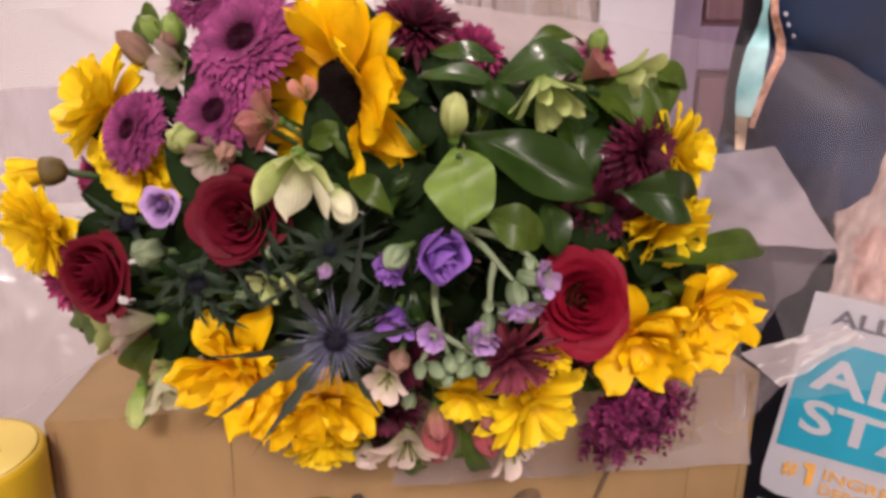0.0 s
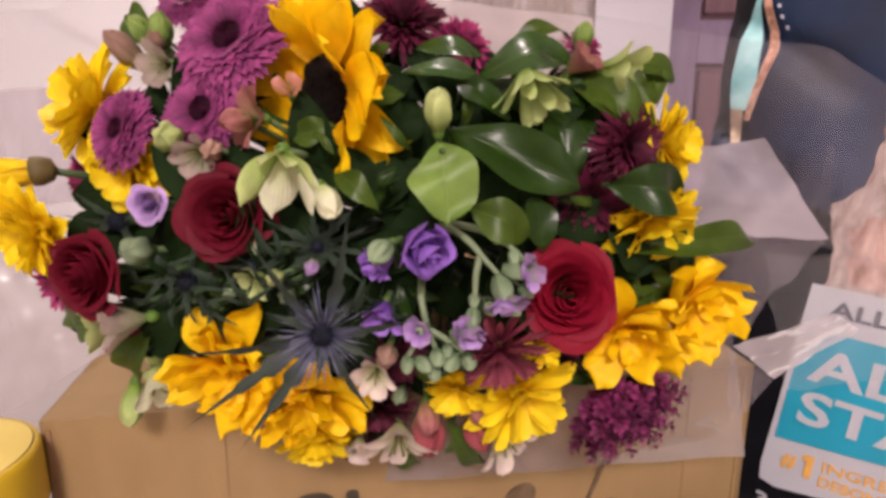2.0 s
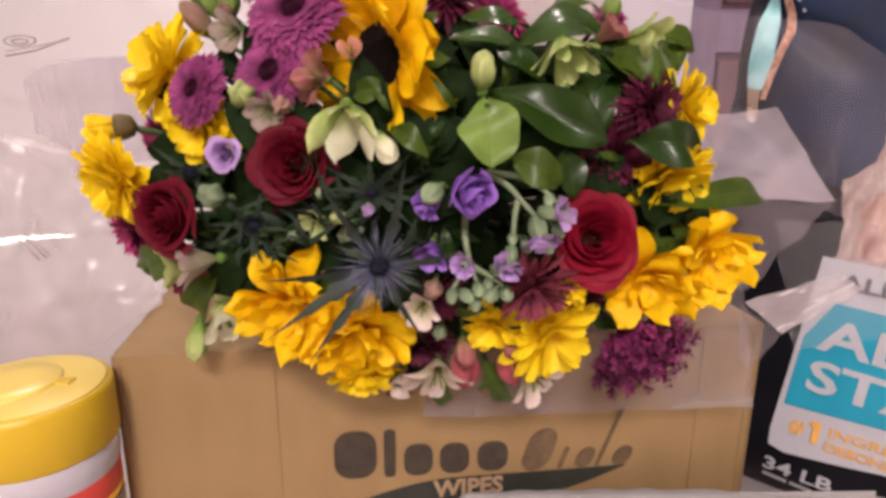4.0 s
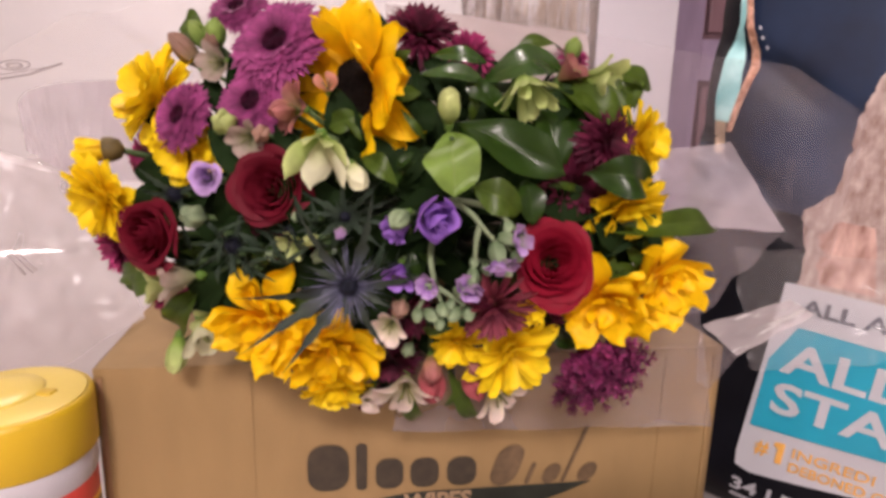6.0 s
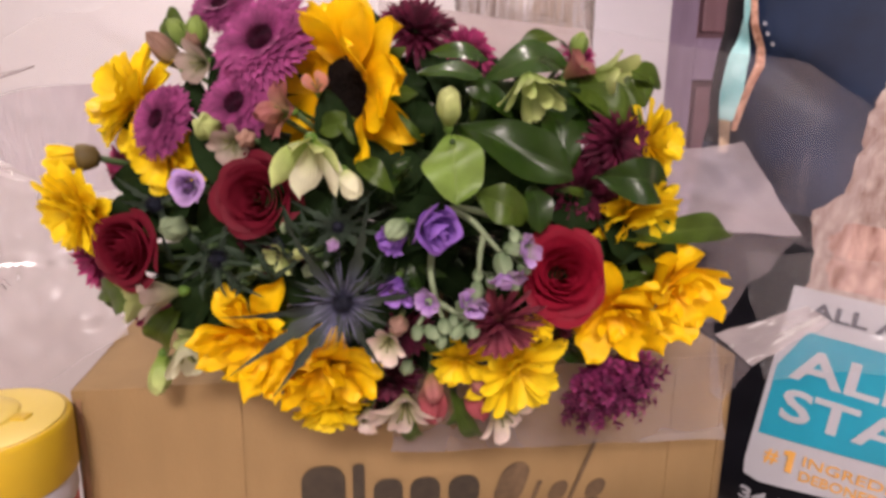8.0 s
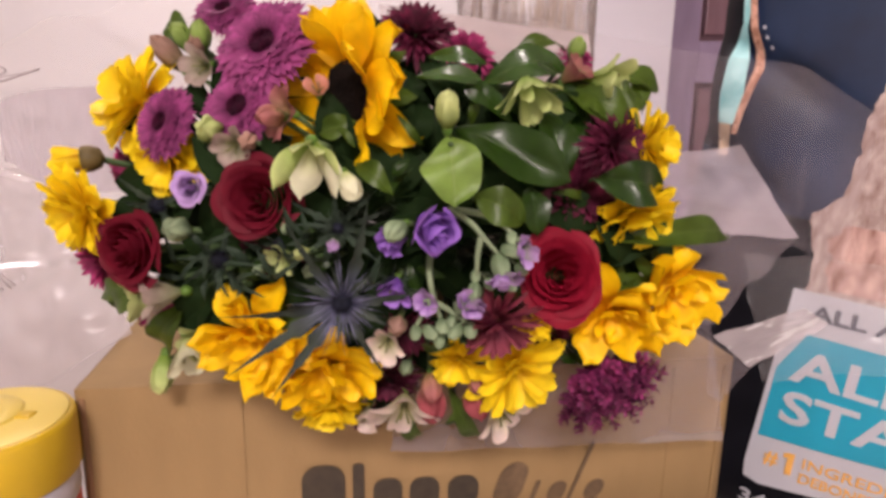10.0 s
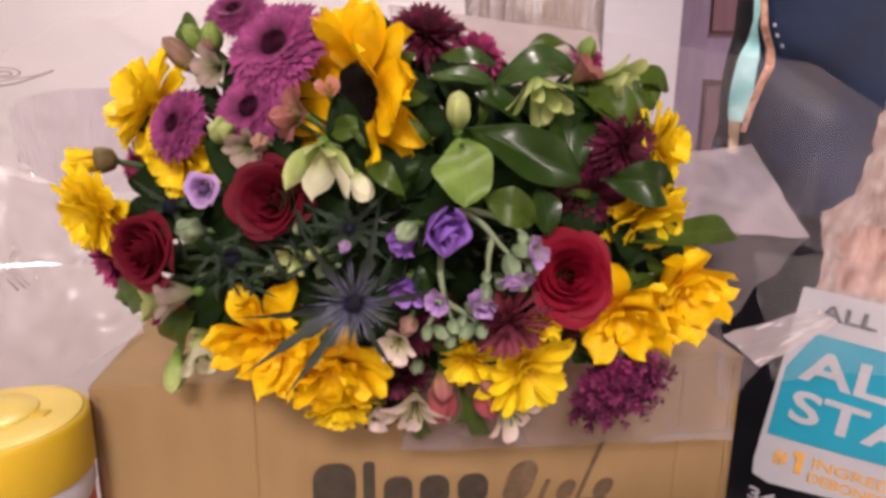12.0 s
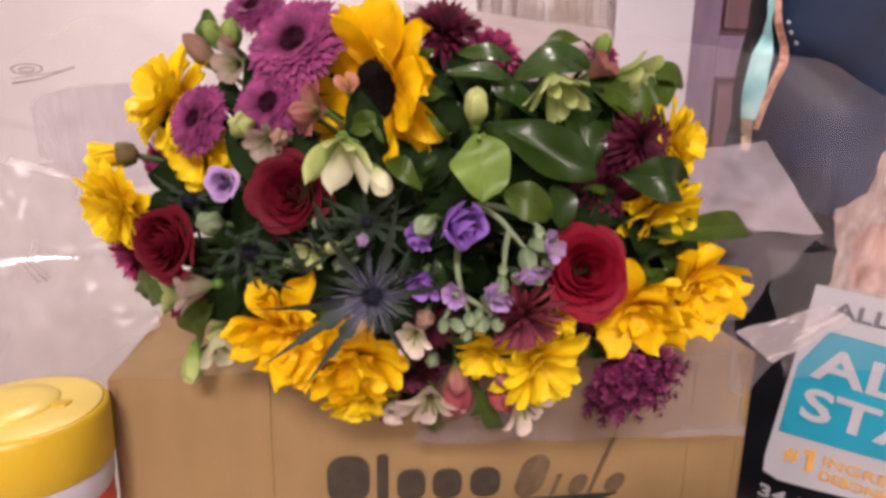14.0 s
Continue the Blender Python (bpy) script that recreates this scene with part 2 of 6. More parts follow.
VIOLET = petal_surface("violet_petal", (0.18, 0.06, 0.40), (0.36, 0.18, 0.62), 0.9, 0.55, 0.25, 0.15, 0.1)
PALE_LILAC = petal_surface("pale_lilac_petal", (0.20, 0.25, 0.13), (0.36, 0.22, 0.42), 0.8, 0.55, 0.25, 0.15, 0.1)
CREAM = petal_surface("cream_petal", (0.40, 0.47, 0.14), (0.70, 0.70, 0.48), 0.6, 0.55, 0.3, 0.10)
BLUSH = petal_surface("blush_petal", (0.46, 0.50, 0.20), (0.84, 0.70, 0.63), 0.8, 0.55, 0.3, 0.15)
BLUSH_DULL = petal_surface("dull_blush_petal", (0.24, 0.27, 0.13), (0.46, 0.36, 0.31), 0.8, 0.55, 0.3, 0.2)
ROSY = petal_surface("rosy_petal", (0.30, 0.20, 0.12), (0.40, 0.085, 0.10), 0.6, 0.55, 0.3, 0.2)
PINK = petal_surface("dusky_pink_petal", (0.30, 0.20, 0.08), (0.38, 0.14, 0.13), 0.8, 0.55, 0.3, 0.2)
PEACH = petal_surface("peach_petal", (0.6, 0.28, 0.15), (0.72, 0.34, 0.26), 0.8, 0.55, 0.3, 0.1)
LIME_TIP = petal_surface("pale_lime_petal", (0.20, 0.33, 0.04), (0.58, 0.67, 0.26), 0.95, 0.5, 0.3, 0.15)
LIME = petal_surface("lime_petal", (0.24, 0.34, 0.07), (0.52, 0.58, 0.24), 0.9, 0.55, 0.3, 0.15)
BUD_GREEN = petal_surface("green_bud", (0.10, 0.19, 0.03), (0.24, 0.34, 0.08), 0.9, 0.5, 0.2, 0.15)
TAUPE = petal_surface("taupe_bud", (0.20, 0.20, 0.07), (0.34, 0.20, 0.15), 0.7, 0.5, 0.2, 0.2)
SAGE = petal_surface("sage_bud", (0.12, 0.18, 0.09), (0.27, 0.35, 0.21), 0.9, 0.55, 0.2, 0.15)
THISTLE = petal_surface("thistle_bract", (0.065, 0.068, 0.11), (0.030, 0.042, 0.030), 0.35, 0.6, 0.1, 0.3, 0.1)
THISTLE_BLUE = petal_surface("blue_thistle_needle", (0.04, 0.04, 0.09), (0.19, 0.195, 0.28), 0.8, 0.6, 0.15, 0.4, 0.1)
THISTLE_CORE = surface("thistle_core", (0.006, 0.007, 0.012), 0.8, 0.4, 300, 0.8, 500, c2=(0.018, 0.02, 0.04), spec=0.2)
THISTLE_GREEN = petal_surface("green_thistle_bract", (0.032, 0.050, 0.032), (0.055, 0.082, 0.056), 0.8, 0.6, 0.1, 0.3, 0.5)
CALYX = surface("brown_calyx", (0.10, 0.07, 0.02), 0.7, 0.3, 90, 0.3)
STEM = surface("green_stem", (0.035, 0.065, 0.018), 0.55, 0.25, 40, 0.2)
STEM_SAGE = surface("sage_stem", (0.17, 0.22, 0.12), 0.6, 0.2, 40, 0.2)
STEM_PALE = surface("pale_stem", (0.10, 0.155, 0.06), 0.55, 0.2, 40, 0.2)


def leaf_surface(name, c, rib, rough, through_light=0.2):
    m, nt, p = nodes_of(name)
    L = nt.links
    uv = nt.nodes.new("ShaderNodeUVMap")
    sep = nt.nodes.new("ShaderNodeSeparateXYZ")
    L.new(uv.outputs[0], sep.inputs[0])
    ab = nt.nodes.new("ShaderNodeMath")
    ab.operation = "ABSOLUTE"
    sub = nt.nodes.new("ShaderNodeMath")
    sub.operation = "SUBTRACT"
    sub.inputs[1].default_value = 0.5
    L.new(sep.outputs[1], sub.inputs[0])
    L.new(sub.outputs[0], ab.inputs[0])
    # side veins: slanted bands that run from the midrib to the edge
    comb = nt.nodes.new("ShaderNodeMath")
    comb.operation = "MULTIPLY_ADD"
    comb.inputs[1].default_value = -0.55
    L.new(ab.outputs[0], comb.inputs[0])
    L.new(sep.outputs[0], comb.inputs[2])
    sine = nt.nodes.new("ShaderNodeMath")
    sine.operation = "MULTIPLY"
    sine.inputs[1].default_value = 48.0
    L.new(comb.outputs[0], sine.inputs[0])
    wave = nt.nodes.new("ShaderNodeMath")
    wave.operation = "SINE"
    L.new(sine.outputs[0], wave.inputs[0])
    vein = nt.nodes.new("ShaderNodeMapRange")
    vein.inputs[1].default_value, vein.inputs[2].default_value = 0.86, 1.0
    vein.inputs[4].default_value = 0.08
    L.new(wave.outputs[0], vein.inputs[0])
    mid = nt.nodes.new("ShaderNodeMapRange")
    mid.inputs[1].default_value, mid.inputs[2].default_value = 0.03, 0.008
    L.new(ab.outputs[0], mid.inputs[0])
    mx = nt.nodes.new("ShaderNodeMath")
    mx.operation = "MAXIMUM"
    L.new(vein.outputs[0], mx.inputs[0])
    L.new(mid.outputs[0], mx.inputs[1])
    tc = nt.nodes.new("ShaderNodeTexCoord")
    n = nt.nodes.new("ShaderNodeTexNoise")
    n.inputs["Scale"].default_value, n.inputs["Detail"].default_value = 70, 4
    L.new(tc.outputs["Object"], n.inputs["Vector"])
    ramp = nt.nodes.new("ShaderNodeValToRGB")
    ramp.color_ramp.elements[0].position, ramp.color_ramp.elements[1].position = 0.3, 0.7
    ramp.color_ramp.elements[0].color, ramp.color_ramp.elements[1].color = shade(c, 0.75), shade(c, 1.25)
    L.new(n.outputs["Fac"], ramp.inputs[0])
    mix = nt.nodes.new("ShaderNodeMix")
    mix.data_type = "RGBA"
    L.new(mx.outputs[0], mix.inputs["Factor"])
    L.new(ramp.outputs[0], mix.inputs["A"])
    mix.inputs["B"].default_value = (*rib, 1)
    L.new(mix.outputs["Result"], p.inputs["Base Color"])
    p.inputs["Roughness"].default_value = rough
    p.inputs["Specular IOR Level"].default_value = 0.05 if rough > 0.6 else 0.15 if rough >= 0.5 else 0.3 if rough > 0.28 else 0.8
    b = nt.nodes.new("ShaderNodeBump")
    b.invert = True
    b.inputs["Strength"].default_value, b.inputs["Distance"].default_value = 0.3, 0.001
    hgt = nt.nodes.new("ShaderNodeMath")
    hgt.operation = "MULTIPLY_ADD"
    hgt.inputs[1].default_value = 0.9
    L.new(n.outputs["Fac"], hgt.inputs[0])
    L.new(mx.outputs[0], hgt.inputs[2])
    L.new(hgt.outputs[0], b.inputs["Height"])
    L.new(b.outputs[0], p.inputs["Normal"])
    tr = nt.nodes.new("ShaderNodeBsdfTranslucent")
    L.new(mix.outputs["Result"], tr.inputs["Color"])
    ms = nt.nodes.new("ShaderNodeMixShader")
    ms.inputs[0].default_value = through_light
    L.new(p.outputs[0], ms.inputs[1])
    L.new(tr.outputs[0], ms.inputs[2])
    L.new(ms.outputs[0], nt.nodes["Material Output"].inputs[0])
    return m


LEAF = leaf_surface("dark_glossy_leaf", (0.016, 0.040, 0.004), (0.028, 0.060, 0.008), 0.30)
LEAF_WET = leaf_surface("wet_glossy_leaf", (0.03, 0.07, 0.012), (0.045, 0.09, 0.02), 0.27)
LEAF_MID = leaf_surface("mid_green_leaf", (0.048, 0.083, 0.008), (0.07, 0.11, 0.016), 0.4)
LEAF_PALE = leaf_surface("pale_green_leaf", (0.15, 0.24, 0.045), (0.19, 0.28, 0.07), 0.42, 0.25)
LEAF_TEAL = leaf_surface("dark_teal_leaf", (0.026, 0.042, 0.026), (0.036, 0.055, 0.035), 0.5, 0.15)
# leaf green taken nearly to black: the shade between blooms, put into the colour
LEAF_SHADE = leaf_surface("shaded_green_leaf", (0.010, 0.021, 0.006), (0.015, 0.028, 0.009), 0.65, 0.1)


# ---- mesh helpers ----
def mesh_of(name, bm, material, smooth=True):
    me = bpy.data.meshes.new(name)
    bmesh.ops.recalc_face_normals(bm, faces=bm.faces) if not bm.faces.layers.int.get("keep") else None
    bm.to_mesh(me)
    bm.free()
    if smooth:
        me.polygons.foreach_set("use_smooth", [True] * len(me.polygons))
    me.materials.append(material)
    return me


def part(name, bm, material, parent=None, label="", smooth=True):
    """One mesh object out of a bmesh, under a thing or a part."""
    ob = new(name, mesh_of(name, bm, material, smooth))
    ob.parent = parent
    if label:
        ob["label"] = label
    return ob


def thing(name, m, label, category, group="", kind=""):
    ob = new(name)
    ob.matrix_world = m
    ob.empty_display_size = 0.02
    return tagged(ob, label, category, group, kind)


def facing(place, way, spin=0.0):
    """A pose at place whose z axis points along way."""
    q = Vector(way).normalized().to_track_quat("Z", "Y")
    return Matrix.Translation(place) @ q.to_matrix().to_4x4() @ pose(0, 0, 0, 0, 0, spin)


def box_bm(sx, sy, sz, at=(0, 0, 0), bevel=0.0, segs=2):
    bm = bmesh.new()
    bmesh.ops.create_cube(bm, size=1.0)
    bmesh.ops.scale(bm, vec=(sx, sy, sz), verts=bm.verts)
    bmesh.ops.translate(bm, vec=at, verts=bm.verts)
    if bevel:
        bmesh.ops.bevel(bm, geom=list(bm.edges), offset=bevel, segments=segs, affect="EDGES", profile=0.5)
    return bm


def lathe_bm(profile, steps=48, at=(0, 0, 0)):
    """A turned body out of (radius, height) pairs."""
    bm = bmesh.new()
    rings = []
    for r, z in profile:
        rings.append([bm.verts.new((at[0] + r * math.cos(2 * math.pi * k / steps), at[1] + r * math.sin(2 * math.pi * k / steps), at[2] + z)) for k in range(steps)])
    for a, b in zip(rings, rings[1:]):
        for k in range(steps):
            bm.faces.new((a[k], a[(k + 1) % steps], b[(k + 1) % steps], b[k]))
    bm.faces.new(rings[0][::-1])
    bm.faces.new(rings[-1])
    return bm


def sheet_bm(place, nu, nv, bm=None):
    """A grid sheet; place(u, v) gives the point, u and v from 0 to 1."""
    bm = bm or bmesh.new()
    uv = bm.loops.layers.uv.verify()
    g = [[bm.verts.new(place(i / nu, j / nv)) for j in range(nv + 1)] for i in range(nu + 1)]
    for i in range(nu):
        for j in range(nv):
            f = bm.faces.new((g[i][j], g[i + 1][j], g[i + 1][j + 1], g[i][j + 1]))
            for loop, (a, b) in zip(f.loops, ((i, j), (i + 1, j), (i + 1, j + 1), (i, j + 1))):
                loop[uv].uv = (a / nu, b / nv)
    return bm


def tube_bm(points, radius, sides=7, bm=None, end=None):
    """A round rod along points, tapering from radius to end."""
    bm = bm or bmesh.new()
    end = radius if end is None else end
    pts = [Vector(p) for p in points]
    rings = []
    for i, p in enumerate(pts):
        d = (pts[min(i + 1, len(pts) - 1)] - pts[max(i - 1, 0)]).normalized()
        a = d.orthogonal().normalized()
        b = d.cross(a)
        r = radius + (end - radius) * i / (len(pts) - 1)
        rings.append([bm.verts.new(p + r * (a * math.cos(t) + b * math.sin(t))) for t in (2 * math.pi * k / sides for k in range(sides))])
    for a, b in zip(rings, rings[1:]):
        off = min(range(sides), key=lambda o: (a[0].co - b[o].co).length)
        for k in range(sides):
            bm.faces.new((a[k], a[(k + 1) % sides], b[(k + 1 + off) % sides], b[(k + off) % sides]))
    bm.faces.new(rings[0][::-1])
    bm.faces.new(rings[-1])
    return bm


def text_part(words, size, m, material, parent, name="lettering", shear=0.0, bold=0.0, label=""):
    c = bpy.data.curves.new(name, "FONT")
    c.body, c.size, c.shear, c.offset, c.extrude, c.align_x = words, size, shear, bold, 0.0003, "LEFT"
    c.resolution_u = 3
    tmp = new(name, c)
    me = bpy.data.meshes.new_from_object(tmp.evaluated_get(bpy.context.evaluated_depsgraph_get()))
    bpy.data.objects.remove(tmp)
    bpy.data.curves.remove(c)
    me.materials.clear()
    me.materials.append(material)
    ob = new(name, me)
    ob.parent = parent
    ob.matrix_basis = m
    if label:
        ob["label"] = label
    return ob


def outline_bm(points, depth=0.0006):
    """A flat printed shape in the xz plane out of its outline, with a little depth to the front (-y)."""
    bm = bmesh.new()
    f = bm.faces.new([bm.verts.new((x, 0, z)) for x, z in points])
    r = bmesh.ops.extrude_face_region(bm, geom=[f])
    bmesh.ops.translate(bm, vec=(0, -depth, 0), verts=[v for v in r["geom"] if isinstance(v, bmesh.types.BMVert)])
    bmesh.ops.triangulate(bm, faces=[f for f in bm.faces if len(f.verts) > 4])
    return bm


# ---- room ----
def block(name, lo, hi, material, label, category, bevel=0.0, kind="structure"):
    size = [b - a for a, b in zip(lo, hi)]
    mid = [(a + b) / 2 for a, b in zip(lo, hi)]
    return tagged(part(name, box_bm(*size, mid, bevel), material, smooth=False), label, category, kind=kind)


block("floor", (-2.6, -2.2, -0.06), (2.6, 4.2, 0.0), FLOOR, "brown wooden floor of the room", "floor")
block("ceiling", (-2.6, -2.2, 2.4), (2.6, 4.2, 2.46), CEIL, "plain white painted ceiling", "ceiling")
block("wall_west", (-2.7, -2.2, 0), (-2.6, 4.2, 2.4), WALL, "plain off-white painted side wall", "wall")
block("wall_east", (2.6, -2.2, 0), (2.7, 4.2, 2.4), WALL, "plain off-white painted side wall", "wall")
block("wall_south", (-2.6, -2.3, 0), (2.6, -2.2, 2.4), WALL, "plain off-white painted wall behind the table", "wall")
block("wall_north", (-2.6, 2.24, 0), (0.49, 2.36, 2.4), WALL, "off-white painted wall behind the flowers", "wall")
block("trim", (0.49, 2.2, 0), (0.79, 2.36, 2.4), TRIM, "white gloss painted door casing", "door frame", 0.004)
block("wall_hall", (-2.6, 4.2, 0), (2.6, 4.3, 2.4), WALL, "off-white wall of the hall beyond", "wall")
block("wall_lintel", (0.79, 2.24, 2.08), (1.66, 2.36, 2.4), WALL, "off-white wall over the doorway", "wall")
block("wall_north_east", (1.66, 2.24, 0), (2.6, 2.36, 2.4), WALL, "off-white painted wall beside the door", "wall")


def panel_door(m):
    """A mauve panelled door, closed in its frame."""
    d = thing("door_1", m, "closed mauve painted panel door with recessed panels", "door", kind="structure")
    W, H, T = 0.86, 2.06, 0.04
    cols = ((0.11, 0.37), (0.49, 0.75))
    rows = ((0.2, 0.72), (0.86, 1.22), (1.36, 1.56), (1.68, 1.92))
    part("back_board", box_bm(W, 0.02, H, (W / 2, 0.01, H / 2)), DOOR_SHADE, d, smooth=False)
    xs = [0, cols[0][0], cols[0][1], cols[1][0], cols[1][1], W]
    for a, b in ((0, 1), (2, 3), (4, 5)):
        part("stile", box_bm(xs[b] - xs[a], T, H, ((xs[a] + xs[b]) / 2, -T / 2, H / 2), 0.003), DOOR, d, smooth=False)
    zs = [0] + [z for r in rows for z in r] + [H]
    for lo, hi in zip(zs[::2], zs[1::2]):
        for a, b in cols:
            part("rail", box_bm(b - a, T - 0.004, hi - lo, ((a + b) / 2, -T / 2, (hi + lo) / 2), 0.003), DOOR, d, smooth=False)
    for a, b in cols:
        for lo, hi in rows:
            part("panel", box_bm(b - a - 0.04, 0.022, hi - lo - 0.04, ((a + b) / 2, -0.011, (hi + lo) / 2), 0.009), DOOR_SHADE, d, smooth=False)
    part("door_knob", lathe_bm([(0.004, 0), (0.012, 0.004), (0.012, 0.03), (0.028, 0.04), (0.03, 0.055), (0.018, 0.068)], 20), COPPER, d, "brass door knob").matrix_basis = pose(0.80, -T, 1.0, 90)


panel_door(pose(0.80, 2.32, 0.01))


def ceiling_lamp(m):
    c = thing("ceiling_lamp", m, "round white glass ceiling lamp, added out of view", "ceiling lamp")
    part("base", lathe_bm([(0.19, 0), (0.19, -0.015), (0.17, -0.02)], 40), TRIM, c)
    part("shade", lathe_bm([(0.17, -0.015), (0.165, -0.022), (0.1, -0.03), (0.02, -0.034)], 40), LAMP_GLASS, c, "glowing frosted glass")


ceiling_lamp(pose(0.0, -1.5, 2.4) @ Matrix.Diagonal((1.7, 1.7, 1, 1)))
# fixture added out of view to go with the back wall's fill light
ceiling_lamp(pose(-0.6, 1.2, 2.4))
# fixture added beyond the door, unseen, for the fill light there
ceiling_lamp(pose(1.3, 3.0, 2.4))
TOP = 0.70


def table(m, W, D):
    t = thing("table", m, "light laminate table under the carton and bags", "table")
    part("tabletop", box_bm(W, D, 0.03, (0, 0, TOP - 0.015), 0.004), TABLE, t, smooth=False)
    for sx in (-1, 1):
        for sy in (-1, 1):
            part("leg", box_bm(0.05, 0.05, TOP - 0.03, (sx * (W / 2 - 0.06), sy * (D / 2 - 0.06), (TOP - 0.03) / 2), 0.004), TABLE, t, smooth=False)
    for sy in (-1, 1):
        part("apron", box_bm(W - 0.17, 0.02, 0.07, (0, sy * (D / 2 - 0.06), TOP - 0.065), 0.002), TABLE, t, smooth=False)


table(pose(0.05, 0.6, 0), 1.7, 1.3)


# ---- carton ----
BOX_W, BOX_D, BOX_H = 0.443, 0.36, 0.27
BOX = pose(-0.2, 0.335, TOP, 0, 0, 9.0)


def carton(m):
    """A closed cardboard carton with a printed mark on its front; its front lower left corner is the origin."""
    c = thing("carton", m, "brown cardboard carton with dark printed mark, under the bouquet", "cardboard box")
    W, D, H = BOX_W, BOX_D, BOX_H
    X0 = -0.0038
    bm = bmesh.new()
    # walls bulge by a few millimetres, as loaded cardboard does

    def wall(a, b):
        def place(u, v):
            p = Vector(a).lerp(Vector(b), u)
            n = Vector((b[1] - a[1], a[0] - b[0], 0)).normalized()
            k = 0.0012 * noise.noise(Vector((p.x * 16, p.y * 16, v * 5))) + 0.0006 * noise.noise(Vector((p.x * 45, p.y * 45, v * 13)))
            k *= min(1, 8 * u, 8 * (1 - u))
            return (p + n * (0.004 * math.sin(math.pi * u) * math.sin(math.pi * v) + k)) + Vector((0, 0, H * v))
        return place
    corners = ((X0, 0, 0), (W, 0, 0), (W, D, 0), (X0, D, 0))
    for k in range(4):
        sheet_bm(wall(corners[k], corners[(k + 1) % 4]), 44, 28, bm)
    bmesh.ops.remove_doubles(bm, verts=bm.verts, dist=0.0002)
    part("body", bm, CARTON, c)
    for k, (y0, y1) in enumerate(((0.0, D / 2 - 0.001), (D / 2 + 0.001, D))):
        def flap(u, v, y0=y0, y1=y1, k=k):
            s = v if k == 0 else 1 - v
            return Vector((X0 + (W - X0) * u, y0 + (y1 - y0) * v, H + 0.005 * math.sin(math.pi * u) * s - 0.0004 * (1 - s)))
        part("top_flap", sheet_bm(flap, 12, 8), CARTON, c)
    part("inner_flap", box_bm(W - 0.006, D - 0.006, 0.003, (W / 2, D / 2, H - 0.004)), CARTON, c, smooth=False)
    part("bottom", box_bm(W - 0.004, D - 0.004, 0.004, (W / 2, D / 2, 0.003)), CARTON, c, smooth=False)
    for x, w in ((0.0, 0.003), (W - 0.006, 0.002), (W - 0.046, 0.0012), (0.096, 0.0008)):
        part("crease", box_bm(w, 0.0012, H - 0.012, (x, -0.0004 - 0.004 * math.sin(math.pi * x / W) * 0.8, H / 2)), CARTON_EDGE if w > 0.002 else CARTON, c, "darker fold in the board", smooth=False)
    return c


def front_y(x):
    """How far the carton's front bulges at mid height."""
    return -0.004 * math.sin(math.pi * x / BOX_W) * 0.9 - 0.0008


def round_bar(x0, x1, z0, z1, r=0.35, steps=5):
    w, h = x1 - x0, z1 - z0
    q = min(w, h) * r
    pts = []
    for cx, cz, a0 in ((x1 - q, z0 + q, -90), (x1 - q, z1 - q, 0), (x0 + q, z1 - q, 90), (x0 + q, z0 + q, 180)):
        for k in range(steps + 1):
            a = radians(a0 + 90 * k / steps)
            pts.append((cx + q * math.cos(a), cz + q * math.sin(a)))
    return pts


def on_front(bm, dy=0.0):
    for v in bm.verts:
        v.co.y += front_y(v.co.x) + dy
    return bm


box_thing = carton(BOX)
# the maker's mark: plain heavy blocks, then slanted bars, over a dark leaf-shaped swoosh
for x0, x1, z1 in ((0.132, 0.161, 0.208), (0.166, 0.174, 0.208), (0.180, 0.200, 0.195), (0.205, 0.226, 0.194), (0.232, 0.254, 0.193)):
    part("print_block", on_front(outline_bm(round_bar(x0, x1, 0.172 - 0.02 * (x0 - 0.13), z1, 0.4))), INK, box_thing, "dark brown printed block", False)
for x0, x1, z0, z1, lean in ((0.262, 0.283, 0.167, 0.200, 0.30), (0.291, 0.2945, 0.167, 0.184, 0.35), (0.303, 0.316, 0.166, 0.182, 0.35), (0.3195, 0.3225, 0.166, 0.212, 0.38), (0.331, 0.345, 0.165, 0.181, 0.35)):
    bm = outline_bm([(x + (z - z0) * lean, z) for x, z in round_bar(x0, x1, z0, z1, 0.5)])
    part("print_stroke", on_front(bm), INK_THIN, box_thing, "slanted printed bar", False)
pts = []
for k in range(25):
    u = k / 24
    pts.append((0.120 + 0.225 * u, 0.143 + 0.025 * math.sin(math.pi / 2 * min(1, u * 2.2)) - 0.003 * u))
for k in range(1, 24):
    u = 1 - k / 24
    pts.append((0.120 + 0.225 * u, 0.143 - 0.008 * math.sin(math.pi * u) + 0.022 * u ** 3))
swoosh = part("print_swoosh", on_front(outline_bm(pts, 0.0003)), INK_GREEN, box_thing, "dark green printed swoosh", False)
ob = text_part("WIPES", 0.0185, pose(0.201, front_y(0.22) - 0.0012, 0.1525, 90), INK_GAP, swoosh, bold=0.0006)
ob.scale.x = 0.98
for x0, x1 in ((0.150, 0.185), (0.189, 0.222), (0.227, 0.262)):
    part("print_bar", on_front(outline_bm(round_bar(x0, x1, 0.128, 0.1325, 0.2))), INK, box_thing, "small unreadable print", False)


